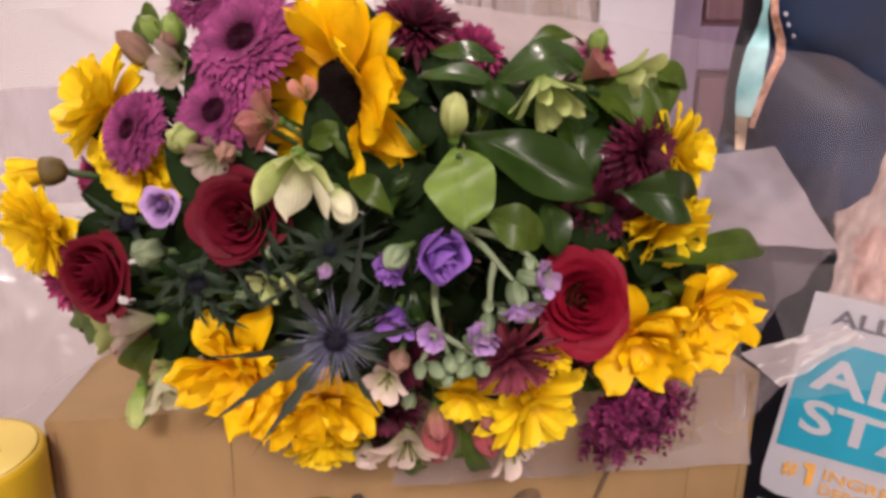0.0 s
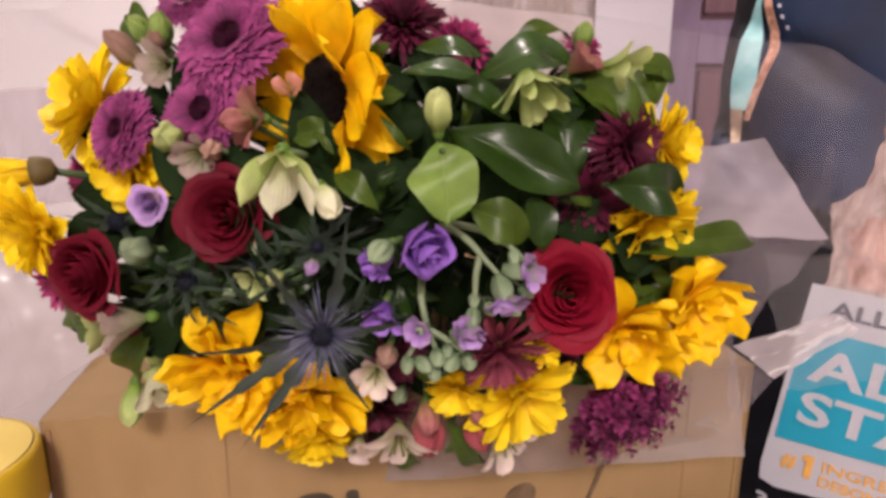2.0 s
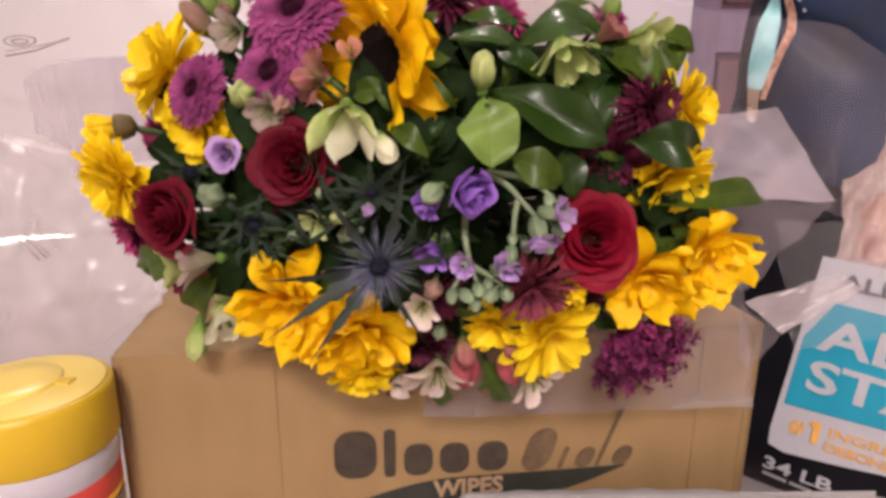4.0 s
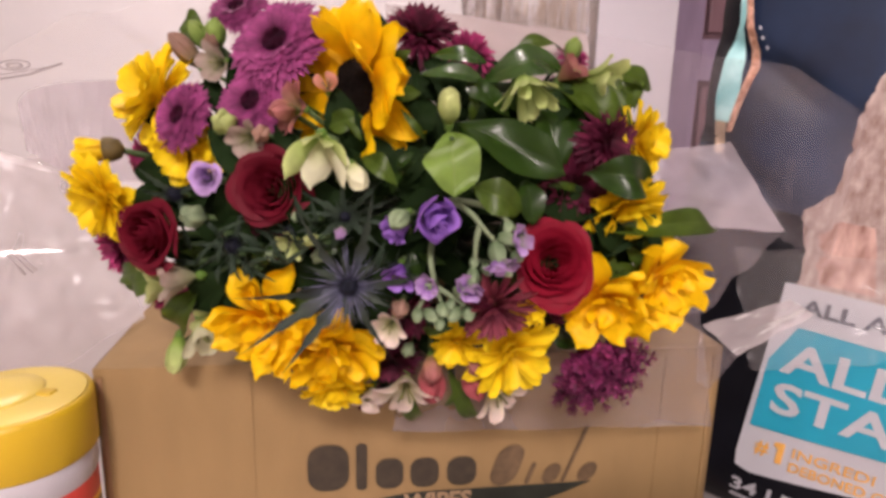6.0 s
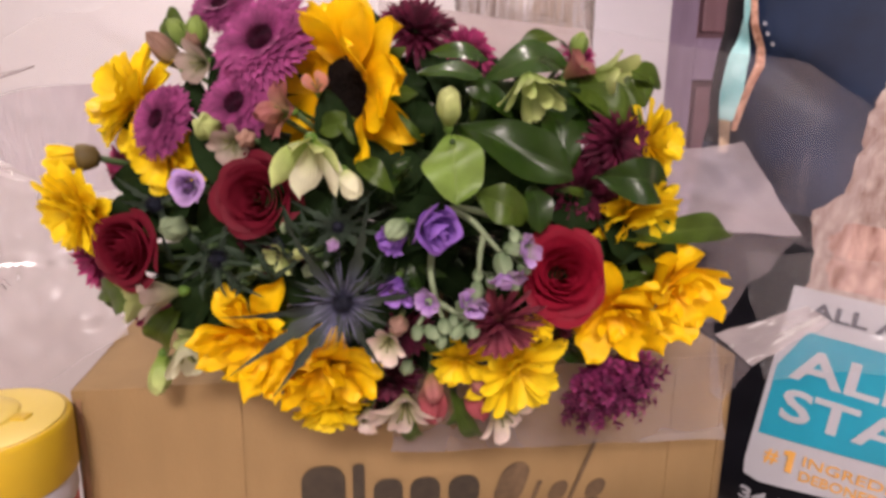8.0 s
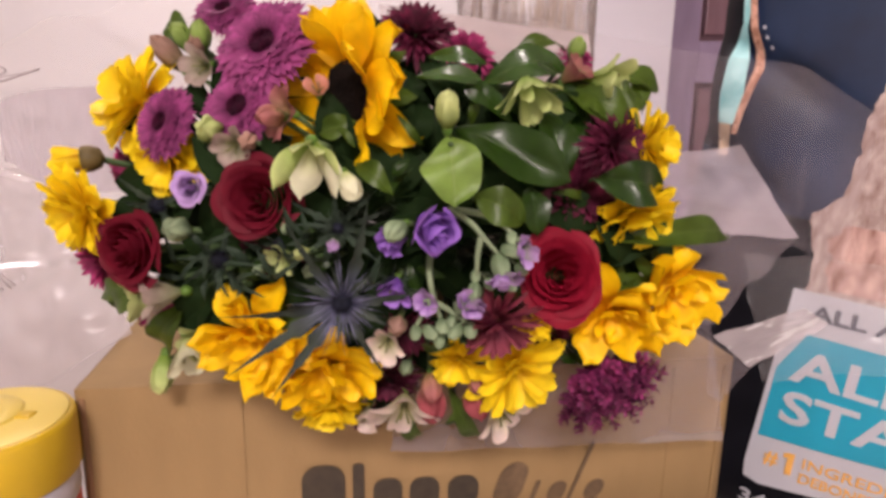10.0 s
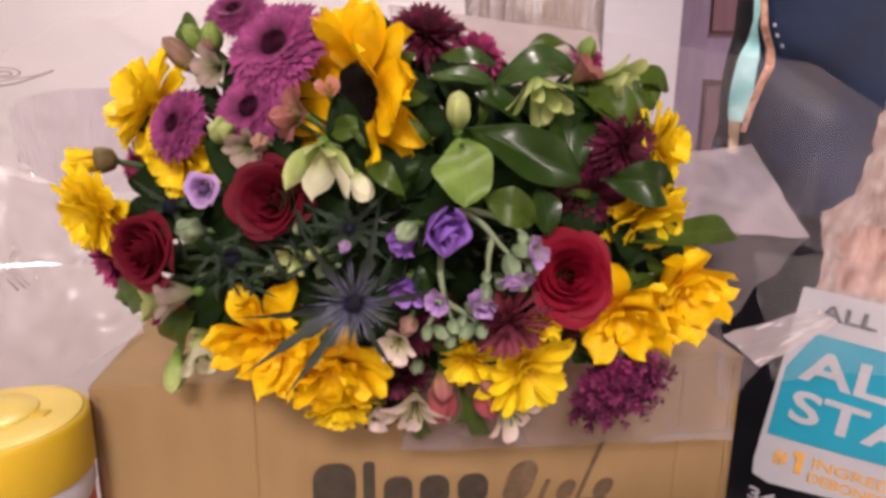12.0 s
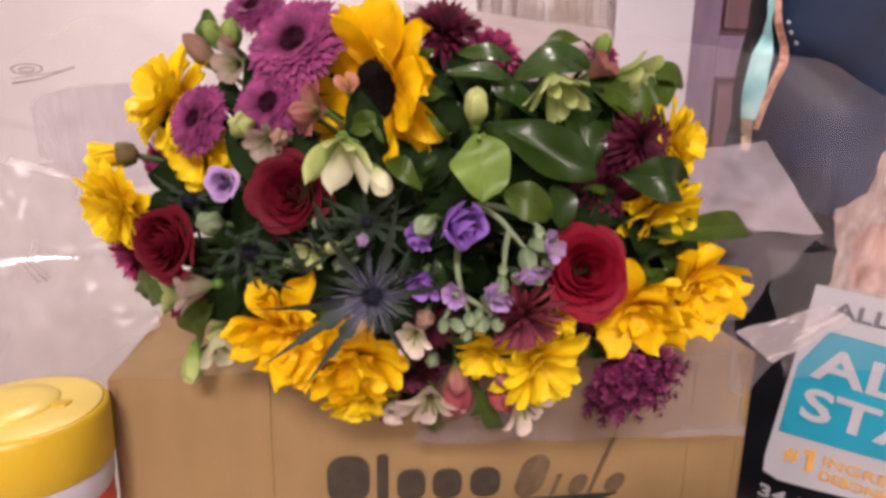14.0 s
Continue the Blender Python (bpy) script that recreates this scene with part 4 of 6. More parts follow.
def rose(place, way, r, material=None, name="red_rose", label="velvety red rose, half open", depth=1.0, N=26, spread=1.0):
    """A rose: soft petals that wrap in a spiral round the heart, each a little lower and wider, rolled out at the rim."""
    f = thing(name, facing(place, way, rnd(0, 360)), label, "flower", "flowers in the bouquet")
    H = r * 0.95 * depth
    for k in range(N):
        t = k / (N - 1)                       # 0 the heart, 1 the outermost
        R = r * (0.05 + 0.74 * t ** 0.9 * spread)
        span = 3.0 - 0.9 * t
        a0 = k * 2.4 + rnd(-0.15, 0.15)
        top = H * (0.40 - 0.34 * t ** 1.3) * rnd(0.93, 1.07)
        low = -H * (0.50 + 0.12 * t)
        roll = r * (0.03 + 0.26 * t ** 1.6)
        ph = rnd(0, 6)

        def place_(u, v, R=R, span=span, a0=a0, top=top, low=low, roll=roll, ph=ph, t=t):
            s = 2 * v - 1
            edge = 1 - 0.24 * abs(s) ** 2.4 + 0.05 * math.sin(5 * s + ph) * t
            h = low + (top - low) * u * edge
            rad = R * (0.62 + 0.38 * math.sin(math.pi / 2 * min(1, u * 1.2))) + roll * max(0, u - 0.55) ** 2 / 0.2 * (0.75 + 0.25 * math.sin(3 * s + ph))
            rad += 0.03 * r * math.sin(4 * s + ph) * u * (0.3 + t)
            a = a0 + s * span / 2 * (0.55 + 0.45 * u)
            h -= roll * 0.6 * max(0, u - 0.78) / 0.22 * t
            return Vector((rad * math.cos(a), rad * math.sin(a), h))
        part("petal", sheet_bm(place_, 9, 10), material or ROSE, f)
    for k in range(5):
        ob = part("sepal", sheet_bm(petal_place(r * 0.7, r * 0.22, 0.3, 0.5, 0.1, r0=r * 0.15, point=1.1), 5, 2), LEAF_MID, f)
        ob.matrix_basis = Matrix.Translation((0, 0, -H * 0.66)) @ Matrix.Rotation(k * 1.257, 4, "Z")
    part("hip", lathe_bm([(r * 0.05, -H * 0.85), (r * 0.18, -H * 0.78), (r * 0.26, -H * 0.62), (r * 0.1, -H * 0.55)], 12), STEM, f)
    stem_of(f, r=0.0024)
    return f


def lily(place, way, r, material, label, openness=0.9, n=6, streaks=True, name="alstroemeria"):
    """A trumpet of six spoon-shaped petals; openness lays them out flat."""
    f = thing(name, facing(place, way, rnd(0, 360)), label, "flower", "flowers in the bouquet")
    for k in range(n):
        inner = k % 2
        p = petal_place(r * rnd(0.95, 1.1), r * (0.62 - 0.2 * inner) * rnd(0.85, 1.15), 1.5 - openness * rnd(0.45, 1.3), -0.3 * openness, 0.22, root=0.18, full=0.66, point=0.6, r0=r * 0.06, wave=0.05, phase=rnd(0, 6), curl=-0.25 * openness)
        ob = part("petal", sheet_bm(p, 9, 5), material, f)
        ob.matrix_basis = Matrix.Rotation(k * 2 * math.pi / n + rnd(-0.12, 0.12), 4, "Z")
    for k in range(4):
        a = k * 1.57
        part("stamen", tube_bm([(0, 0, 0), (math.cos(a) * r * 0.08, math.sin(a) * r * 0.08, r * 0.4), (math.cos(a) * r * 0.22, math.sin(a) * r * 0.22, r * 0.66)], r * 0.02, 5, None, r * 0.03), TAUPE, f)
    part("ovary", lathe_bm([(r * 0.05, -r * 0.24), (r * 0.13, -r * 0.14), (r * 0.13, -0.001), (r * 0.06, r * 0.05)], 12), BUD_GREEN, f)
    stem_of(f, STEM_PALE, 0.0015)
    return f


def bud(place, way, r, material, label, slim=0.5, name="flower_bud", folds=5):
    """A closed bud: a blunt drop of petals folded over one another, with parted tips, on a small green ovary."""
    f = thing(name, facing(place, way, rnd(0, 360)), label, "flower bud", "flowers in the bouquet")
    ph = rnd(0, 6)

    def body(u, v):
        a = 2 * math.pi * v
        rad = r * slim * 1.12 * (0.22 + 0.78 * math.sin(math.pi / 2 * min(1, u / 0.5))) * max(0.0, 1 - max(0, (u - 0.5) / 0.5) ** 2.6) ** 0.6
        rad *= 1 + (0.07 + 0.12 * u) * math.cos(folds * a + 1.8 * u + ph)
        return Vector((rad * math.cos(a), rad * math.sin(a), r * (1.75 + 0.10 * math.sin(3 * a + ph)) * u - r * 0.6))
    bm = sheet_bm(body, 12, 25)
    bmesh.ops.remove_doubles(bm, verts=bm.verts, dist=0.00002)
    part("petals", bm, material, f)
    for k in range(3):
        p = petal_place(r * rnd(1.5, 1.8), r * slim * 1.3, 1.42, 0.16, -0.22, root=0.5, full=0.5, point=0.5, r0=r * slim * 0.30, wave=0.05, phase=rnd(0, 6))
        ob = part("outer_petal", sheet_bm(p, 8, 5), material, f)
        ob.matrix_basis = Matrix.Translation((0, 0, -r * 0.55)) @ Matrix.Rotation(ph + k * 2.1, 4, "Z")
    part("ovary", lathe_bm([(r * 0.06, -r * 0.9), (r * 0.2, -r * 0.75), (r * 0.22, -r * 0.5), (r * 0.1, -r * 0.4)], 12), BUD_GREEN, f)
    stem_of(f, STEM_PALE, 0.0014)
    return f


def bract_bm(L, W, teeth=5):
    """A narrow leathery bract with spiny teeth and a folded midrib."""
    bm = bmesh.new()
    uv = bm.loops.layers.uv.verify()
    rows = teeth * 4
    g = []
    for i in range(rows + 1):
        u = i / rows
        w = W / 2 * (math.sin(math.pi * min(1, u + 0.12) ** 0.7) * 0.9 + 0.1) * (1 - u ** 3)
        tooth = (i % 4) / 4
        w *= 0.55 + 1.1 * tooth * (1 - u)
        z = L * (0.10 * u - 0.16 * u * u)
        g.append([bm.verts.new((L * u, -w, z + abs(w) * 0.35)), bm.verts.new((L * u, 0, z)), bm.verts.new((L * u, w, z + abs(w) * 0.35))])
    for i in range(rows):
        for j in range(2):
            f = bm.faces.new((g[i][j], g[i + 1][j], g[i + 1][j + 1], g[i][j + 1]))
            for loop, (a, b) in zip(f.loops, ((i, j), (i + 1, j), (i + 1, j + 1), (i, j + 1))):
                loop[uv].uv = (a / rows, b / 2)
    return bm


def thistle(place, way, r, spikes, core=0.2, material=None, label="blue-grey sea thistle with long spiny bracts", fuzz=True):
    """A sea thistle; spikes: (angle in degrees, length as a share of r, lift) of the long bracts."""
    f = thing("sea_thistle", facing(place, way), label, "flower", "flowers in the bouquet")
    rc = r * core
    bm = bmesh.new()
    bmesh.ops.create_uvsphere(bm, u_segments=18, v_segments=12, radius=rc)
    for v in bm.verts:
        v.co.z *= 1.25
        v.co *= 1 + rnd(-0.05, 0.05)
    part("cone", bm, THISTLE_CORE, f, "blue-violet cone")
    bm = bmesh.new()
    for k in range(150):
        z = 1 - 1.5 * (k + 0.5) / 150
        q, a = math.sqrt(max(0, 1 - z * z)), k * 2.4
        d = Vector((q * math.cos(a), q * math.sin(a), z * 1.25))
        tube_bm([d * rc * 0.95, d * rc * rnd(1.2, 1.42)], rc * 0.045, 4, bm, rc * 0.012)
    part("fuzz", bm, THISTLE_CORE, f)
    for a, L, lift in spikes:
        ob = part("bract", bract_bm(r * L, r * 0.112 * (0.75 + 0.4 * L)), material or THISTLE, f)
        ob.matrix_basis = Matrix.Translation((0, 0, -rc * 0.35)) @ Matrix.Rotation(radians(a), 4, "Z") @ Matrix.Rotation(-radians(lift), 4, "Y") @ Matrix.Rotation(rnd(-0.7, 0.7), 4, "X") @ Matrix.Translation((rc * 0.3, 0, 0))
    if fuzz:
        for k in range(84):
            ob = part("small_bract", bract_bm(r * rnd(0.18, 0.46), r * rnd(0.010, 0.018), 3), material or THISTLE_BLUE, f)
            ob.matrix_basis = Matrix.Translation((0, 0, -rc * rnd(0.1, 0.7))) @ Matrix.Rotation(k * 2.4, 4, "Z") @ Matrix.Rotation(-rnd(-0.1, 0.8), 4, "Y") @ Matrix.Translation((rc * 0.3, 0, 0))
    stem_of(f, r=0.002)
    return f


def plume(place, way, r, material=None, spikes=46, name="plume_flower", label="fluffy purple flower plumes made of tiny florets", spread=1.25):
    """A bunch of tapering spikes set all round with tiny florets."""
    f = thing(name, facing(place, way, rnd(0, 360)), label, "flower", "flowers in the bouquet")
    bm = bmesh.new()
    for k in range(spikes):
        t = (k + 0.5) / spikes
        polar, az = spread * math.sqrt(t), k * 2.4
        d = Vector((math.sin(polar) * math.cos(az), math.sin(polar) * math.sin(az), math.cos(polar) * 0.8))
        L = r * rnd(0.75, 1.1)
        side = d.orthogonal().normalized()
        up = d.cross(side)
        for j in range(34):
            s = 0.15 + 0.85 * j / 34
            a = j * 2.4
            out = (side * math.cos(a) + up * math.sin(a))
            root = d * (L * s)
            q = r * 0.20 * (1.15 - s) + r * 0.07
            tip = root + out * q + d * q * rnd(0.3, 1.0)
            w = out.cross(d) * q * 0.38
            mid = (root + tip) / 2 + d * q * 0.1
            uv = bm.loops.layers.uv.verify()
            vs = [bm.verts.new(p) for p in (root, mid - w, tip, mid + w)]
            face = bm.faces.new(vs)
            for loop, c in zip(face.loops, ((0, 0.5), (0.5, 0), (1, 0.5), (0.5, 1))):
                loop[uv].uv = c
    part("plume", bm, material or PLUME, f)
    bm = bmesh.new()
    for k in range(spikes):
        t = (k + 0.5) / spikes
        polar, az = spread * math.sqrt(t), k * 2.4
        d = Vector((math.sin(polar) * math.cos(az), math.sin(polar) * math.sin(az), math.cos(polar) * 0.8))
        tube_bm([(0, 0, 0), d * r * 0.7], 0.0008, 4, bm, 0.0004)
    part("stalk", bm, BURG, f)
    stem_of(f)
    return f


def stock_sprig(branches, buds):
    """A stock stem: thick pale branches given by their points, and buds (place, size, kind), kind 0 sage green, 1 opening lilac."""
    base = Vector(branches[0][0])
    f = thing("stock_flower", Matrix.Translation(base), "branching pale green stock stem with lilac buds", "flower", "flowers in the bouquet")
    for pts in branches:
        p = [Vector(q) - base for q in pts]
        fine = []
        for i in range(len(p) - 1):
            a, b, c, d = p[max(i - 1, 0)], p[i], p[i + 1], p[min(i + 2, len(p) - 1)]
            for k in range(5):
                t = k / 5
                fine.append(0.5 * (2 * b + (c - a) * t + (2 * a - 5 * b + 4 * c - d) * t * t + (3 * b - a - 3 * c + d) * t ** 3))
        part("branch", tube_bm(fine + [p[-1]], 0.0017, 8, None, 0.001), STEM_SAGE, f)
    for place, size, kind in buds:
        p = Vector(place) - base
        near = min((Vector(q) - base for pts in branches for q in pts[-2:]), key=lambda q: (q - p).length)
        part("pedicel", tube_bm([near, near.lerp(p, 0.5) + Vector((0, 0.001, 0.001)), p], 0.0009, 6, None, 0.0007), STEM_SAGE, f)
        d = (p - near + Vector((0, -0.004, -0.002))).normalized()
        ph = rnd(0, 6)

        def body(u, v, size=size, ph=ph, kind=kind):
            a = 2 * math.pi * v
            rad = size * (0.55 if kind else 0.66) * math.sin(math.pi * (0.12 + 0.84 * u)) ** 0.6 * (1 + 0.12 * math.cos(4 * a + ph))
            return Vector((rad * math.cos(a), rad * math.sin(a), size * 1.7 * (u - 0.45)))
        bm = sheet_bm(body, 9, 20)
        bmesh.ops.remove_doubles(bm, verts=bm.verts, dist=0.00002)
        ob = part("bud", bm, SAGE, f)
        ob.matrix_basis = facing(p, d)
        if kind:
            for k in range(7):
                q = part("petal", sheet_bm(petal_place(size * rnd(1.15, 1.6), size * 1.15, rnd(0.5, 1.2), -0.5, 0.25, r0=size * 0.06, wave=0.12, phase=k, point=0.4), 7, 5), LILAC if k % 3 else PALE_LILAC, ob)
                q.matrix_basis = Matrix.Translation((0, 0, size * 0.35)) @ Matrix.Rotation(k * 2.4, 4, "Z")
    return f


def hanging_bloom(place, r):
    """A cream alstroemeria seen from behind: broad notched petals that hang from a green throat, folded along the middle."""
    f = thing("alstroemeria", facing(place, (-0.1, -0.62, -0.78)), "pale cream and green alstroemeria bloom, petals hanging", "flower", "flowers in the bouquet")
    for angle, length, wide, lift, material in ((205, 1.15, 0.62, 0.85, LIME_TIP), (250, 1.1, 0.70, 1.0, CREAM), (318, 1.15, 0.72, 0.92, CREAM), (350, 0.9, 0.5, 0.8, LIME_TIP), (110, 0.6, 0.45, 0.9, LIME), (50, 0.6, 0.45, 0.9, LIME)):
        p = petal_place(r * length, r * wide, lift, -0.35, -0.30, root=0.3, full=0.66, point=0.38, r0=r * 0.05, wave=0.10, phase=angle, curl=0.15)
        ob = part("petal", sheet_bm(p, 12, 8), material, f)
        ob.matrix_basis = Matrix.Rotation(radians(angle), 4, "Z")
    part("ovary", lathe_bm([(r * 0.05, -r * 0.24), (r * 0.14, -r * 0.14), (r * 0.14, -0.001), (r * 0.06, r * 0.05)], 12), BUD_GREEN, f)
    stem_of(f, STEM_PALE, 0.0015)
    return f


def leaf(base, tip, width, normal=(0, -1, 0.35), material=None, droop=0.2, fold=0.34, label="dark green glossy leaf", full=0.45, wave=0.10):
    """A leaf from base to tip, folded along its midrib, on a stalk that runs back into the bundle."""
    base, tip = Vector(base), Vector(tip)
    d = tip - base
    L = d.length
    x = d.normalized()
    z = Vector(normal)
    z = (z - x * z.dot(x)).normalized()
    y = z.cross(x)
    m = Matrix((x, y, z)).transposed().to_4x4()
    m.translation = base
    f = thing("leaf", m, label, "leaf", "leaves in the bouquet")
    ph = rnd(0, 6)

    def place(u, v):
        s = 2 * v - 1
        prof = 0.06 + 0.94 * math.sin(math.pi / 2 * min(1, u / full)) ** 0.8 if u < full else max(0.0, 1 - ((u - full) / (1 - full)) ** 1.8) ** 0.8
        w = width / 2 * prof * (1 + 0.07 * math.sin(11 * u + 2 * ph + (2.1 if s > 0 else 0)))
        return Vector((L * u, s * w, L * droop * math.sin(math.pi * u) - L * droop * 0.6 * u * u + abs(s) * w * fold - w * 0.35 * fold * s * s + wave * width * math.sin(7 * u + ph + 1.5 * s)))
    bm = sheet_bm(place, 14, 8)
    part("blade", bm, material or LEAF, f)
    end = m.inverted() @ (GATHER + Vector((rnd(-0.02, 0.02), 0, rnd(-0.015, 0.015))))
    mid = m.inverted() @ (base + Vector((0, 0.03, 0)) * 1.0)
    pts = [(1 - t) ** 2 * Vector((0.004, 0, 0)) + 2 * t * (1 - t) * mid + t * t * end for t in (i / 7 for i in range(8))]
    part("stalk", tube_bm(pts, 0.0013, 5), STEM, f)
    return f


# ---- the bouquet, flower by flower ----
random.seed(7)
sunflower((-0.0249, 0.3, 1.1506), (-0.6869, -0.7231, -0.0723), 0.0449, 0.3, 0.40, 17, 0.50, 0.15)
sunflower((-0.0709, 0.2850, 1.0279), (-0.25, -0.90, -0.30), 0.0378, 0.42, 0.14, 11, 0.50, 0.26, True)
sunflower((-0.0406, 0.2870, 1.0128), (0.06, -0.84, -0.54), 0.0391, 0.45, 0.12, 10, 0.48, 0.26, True)
sunflower((0.1114, 0.2940, 1.0418), (0.02, -0.90, -0.40), 0.0377, 0.48, 0.10, 8, 0.58, 0.24, True)
sunflower((0.1423, 0.3000, 1.0512), (0.45, -0.88, -0.10), 0.0360, 0.45, 0.10, 7, 0.56, 0.24, True)
daisy((-0.1445, 0.3338, 1.1431), (-0.6327, -0.6749, 0.3796), 0.0309, 0.5)
daisy((-0.1631, 0.3030, 1.0895), (-0.5203, -0.7804, -0.3468), 0.0274, 0.42, 19, wide=0.32)
daisy((-0.1236, 0.3158, 1.1148), (-0.2822, -0.9407, -0.1881), 0.0211, 0.4)
daisy((0.1249, 0.3018, 1.1277), (0.7448, -0.6621, 0.0828), 0.0202, 0.5)
daisy((0.1182, 0.2929, 1.0965), (0.3127, -0.7148, -0.6255), 0.0252, 0.4)
daisy((0.0601, 0.2820, 1.0131), (0.42, -0.82, -0.32), 0.0289, 0.42, 12, rings=3, wide=0.34)
daisy((0.0318, 0.2780, 1.0182), (-0.1855, -0.9275, -0.3246), 0.0161, 0.5, 11, rings=3)
daisy((-0.0398, 0.3000, 0.9848), (0.05, -0.74, -0.66), 0.0212, 0.5, 17)
daisy_bud((-0.1663, 0.3120, 1.1150), (-0.95, -0.28, -0.06), 0.0128)
mum((-0.0681, 0.3013, 1.1742), (-0.2767, -0.8069, 0.5218), 0.0290)
mum((-0.0801, 0.2949, 1.1433), (-0.3265, -0.8554, 0.402), 0.0243)
mum((-0.1226, 0.3039, 1.1345), (-0.4664, -0.8136, 0.3471), 0.0214)
mum((-0.1141, 0.3859, 1.2008), (-0.1741, -0.6963, 0.6963), 0.0218)
mum((0.0063, 0.3306, 1.1823), (0.0937, -0.7493, 0.6556), 0.0249, BURG, BURG, "burgundy_mum", "deep burgundy spider chrysanthemum", 6, 30, True)
mum((0.0338, 0.3279, 1.1718), (0.3522, -0.6163, 0.7044), 0.0185, MAGENTA, BURG, "magenta_mum", "magenta spider chrysanthemum with dark eye", 6, 28, True)
mum((0.1066, 0.2904, 1.1279), (0.4454, -0.8909, 0.0891), 0.0219, BURG, BURG, "burgundy_mum", "deep burgundy spider chrysanthemum", 6, 30, True)
mum((-0.156, 0.3399, 1.1081), (-0.5145, -0.8575, 0), 0.0188, MAGENTA, BURG, "magenta_mum", "magenta spider chrysanthemum with dark eye", 6, 28, True)
mum((-0.1748, 0.336, 1.0542), (-0.4983, -0.8305, -0.2491), 0.0251, MAGENTA, BURG, "magenta_mum", "magenta spider chrysanthemum with dark eye", 6, 28, True)
mum((-0.1428, 0.3253, 1.0238), (-0.3369, -0.8422, -0.4211), 0.0166, MAGENTA, BURG, "magenta_mum", "magenta spider chrysanthemum with dark eye", 6, 28, True)
mum((-0.0055, 0.2967, 0.9988), (0, -0.8944, -0.4472), 0.0196, BURG, BURG, "burgundy_mum", "deep burgundy spider chrysanthemum", 6, 30, True)
mum((-0.021, 0.3173, 0.9654), (-0.2387, -0.7956, -0.5569), 0.0140, BURG, BURG, "burgundy_mum", "deep burgundy spider chrysanthemum", 6, 30, True)
mum((0.0951, 0.3315, 1.1510), (0.2592, -0.8639, 0.4319), 0.0180, BURG, BURG, "burgundy_mum", "deep burgundy spider chrysanthemum", 6, 30, True)
mum((0.0937, 0.3312, 1.1698), (0.3522, -0.6163, 0.7044), 0.0123, MAGENTA, BURG, "magenta_mum", "magenta spider chrysanthemum with dark eye", 6, 28, True)
daisy((0.0482, 0.2540, 1.0485), (0.08, -0.82, -0.56), 0.0214, 0.32, 18, BICOLOUR, 4, "drooping crimson chrysanthemum with tubular petals", False, "crimson_mum", 0.17)
daisy((0.0684, 0.2681, 1.0427), (0.2873, -0.7663, -0.5747), 0.0100, 0.5, 9)
mum((0.0027, 0.2891, 1.0291), (0, -0.9806, -0.1961), 0.0188, BURG, BURG, "burgundy_mum", "deep burgundy spider chrysanthemum", 6, 30, True)
mum((-0.0482, 0.303, 1.0534), (0, -0.9806, -0.1961), 0.0193, BURG, BURG, "burgundy_mum", "deep burgundy spider chrysanthemum", 6, 30, True)
mum((0.0925, 0.2929, 1.1034), (0.0995, -0.995, 0), 0.0254, BURG, BURG, "burgundy_mum", "deep burgundy spider chrysanthemum", 6, 30, True)
rose((-0.0644, 0.2620, 1.1025), (-0.05, -0.98, 0.16), 0.0208, ROSE_DARK)
rose((-0.1365, 0.2780, 1.0728), (-0.32, -0.94, 0.05), 0.0210, ROSE_DARK)
rose((0.0797, 0.2620, 1.0673), (-0.02, -0.96, 0.24), 0.0234)
rose((-0.1007, 0.2720, 1.1054), (-0.12, -0.99, 0.05), 0.0092, LILAC, "lilac_rosebud", "small lilac ruffled rosebud", 0.8, 26)
rose((0.0203, 0.2340, 1.0923), (0.42, -0.84, -0.34), 0.0131, VIOLET, "violet_lisianthus", "violet ruffled lisianthus bloom", 1.5, 15, 0.85)
rose((-0.0015, 0.2400, 1.0872), (-0.62, -0.70, -0.36), 0.0092, VIOLET, "violet_lisianthus", "violet lisianthus bloom, barely open", 1.8, 12, 0.8)
bud((0.0031, 0.2380, 1.0942), (-0.62, -0.6, -0.45), 0.0068, SAGE, "pale green calyx of a violet bloom", 0.6)
plume((0.1127, 0.3062, 0.9979), (0.3127, -0.7148, -0.6255), 0.0375)
hanging_bloom((-0.0368, 0.2520, 1.1282), 0.0216)
lily((-0.0506, 0.2800, 1.1406), (-0.70, -0.70, 0.05), 0.0161, PINK, "dusky pink alstroemeria bloom", 0.75)
lily((-0.0374, 0.2781, 1.1499), (0.0854, -0.8544, 0.5126), 0.0112, PEACH, "peach pink alstroemeria petals", 0.4, 3)
lily((-0.1033, 0.3220, 1.1644), (-0.2, -0.93, -0.1), 0.0163, BLUSH_DULL, "dull blush ruffled alstroemeria bloom", 0.5)
lily((-0.0763, 0.2800, 1.1276), (-0.2, -0.88, -0.3), 0.0144, BLUSH_DULL, "dull blush ruffled alstroemeria bloom", 0.5)
lily((0.0028, 0.2930, 0.9909), (0.05, -0.66, -0.75), 0.0243, BLUSH, "blush white alstroemeria bloom, hanging over the carton", 0.75)
lily((0.0530, 0.3000, 0.9833), (0.50, -0.74, -0.45), 0.0224, BLUSH, "blush and green alstroemeria bloom", 0.7)
bud((0.0172, 0.2900, 0.9918), (0.12, -0.62, -0.77), 0.0132, ROSY, "half-closed rosy alstroemeria bloom", 0.5)
bud((0.0427, 0.2920, 0.9905), (0.15, -0.72, -0.66), 0.0115, ROSY, "half-closed rosy alstroemeria bloom", 0.6)
lily((-0.1150, 0.2920, 1.0476), (-0.86, -0.5, -0.02), 0.0229, BLUSH_DULL, "dull blush ruffled alstroemeria bloom", 0.35)
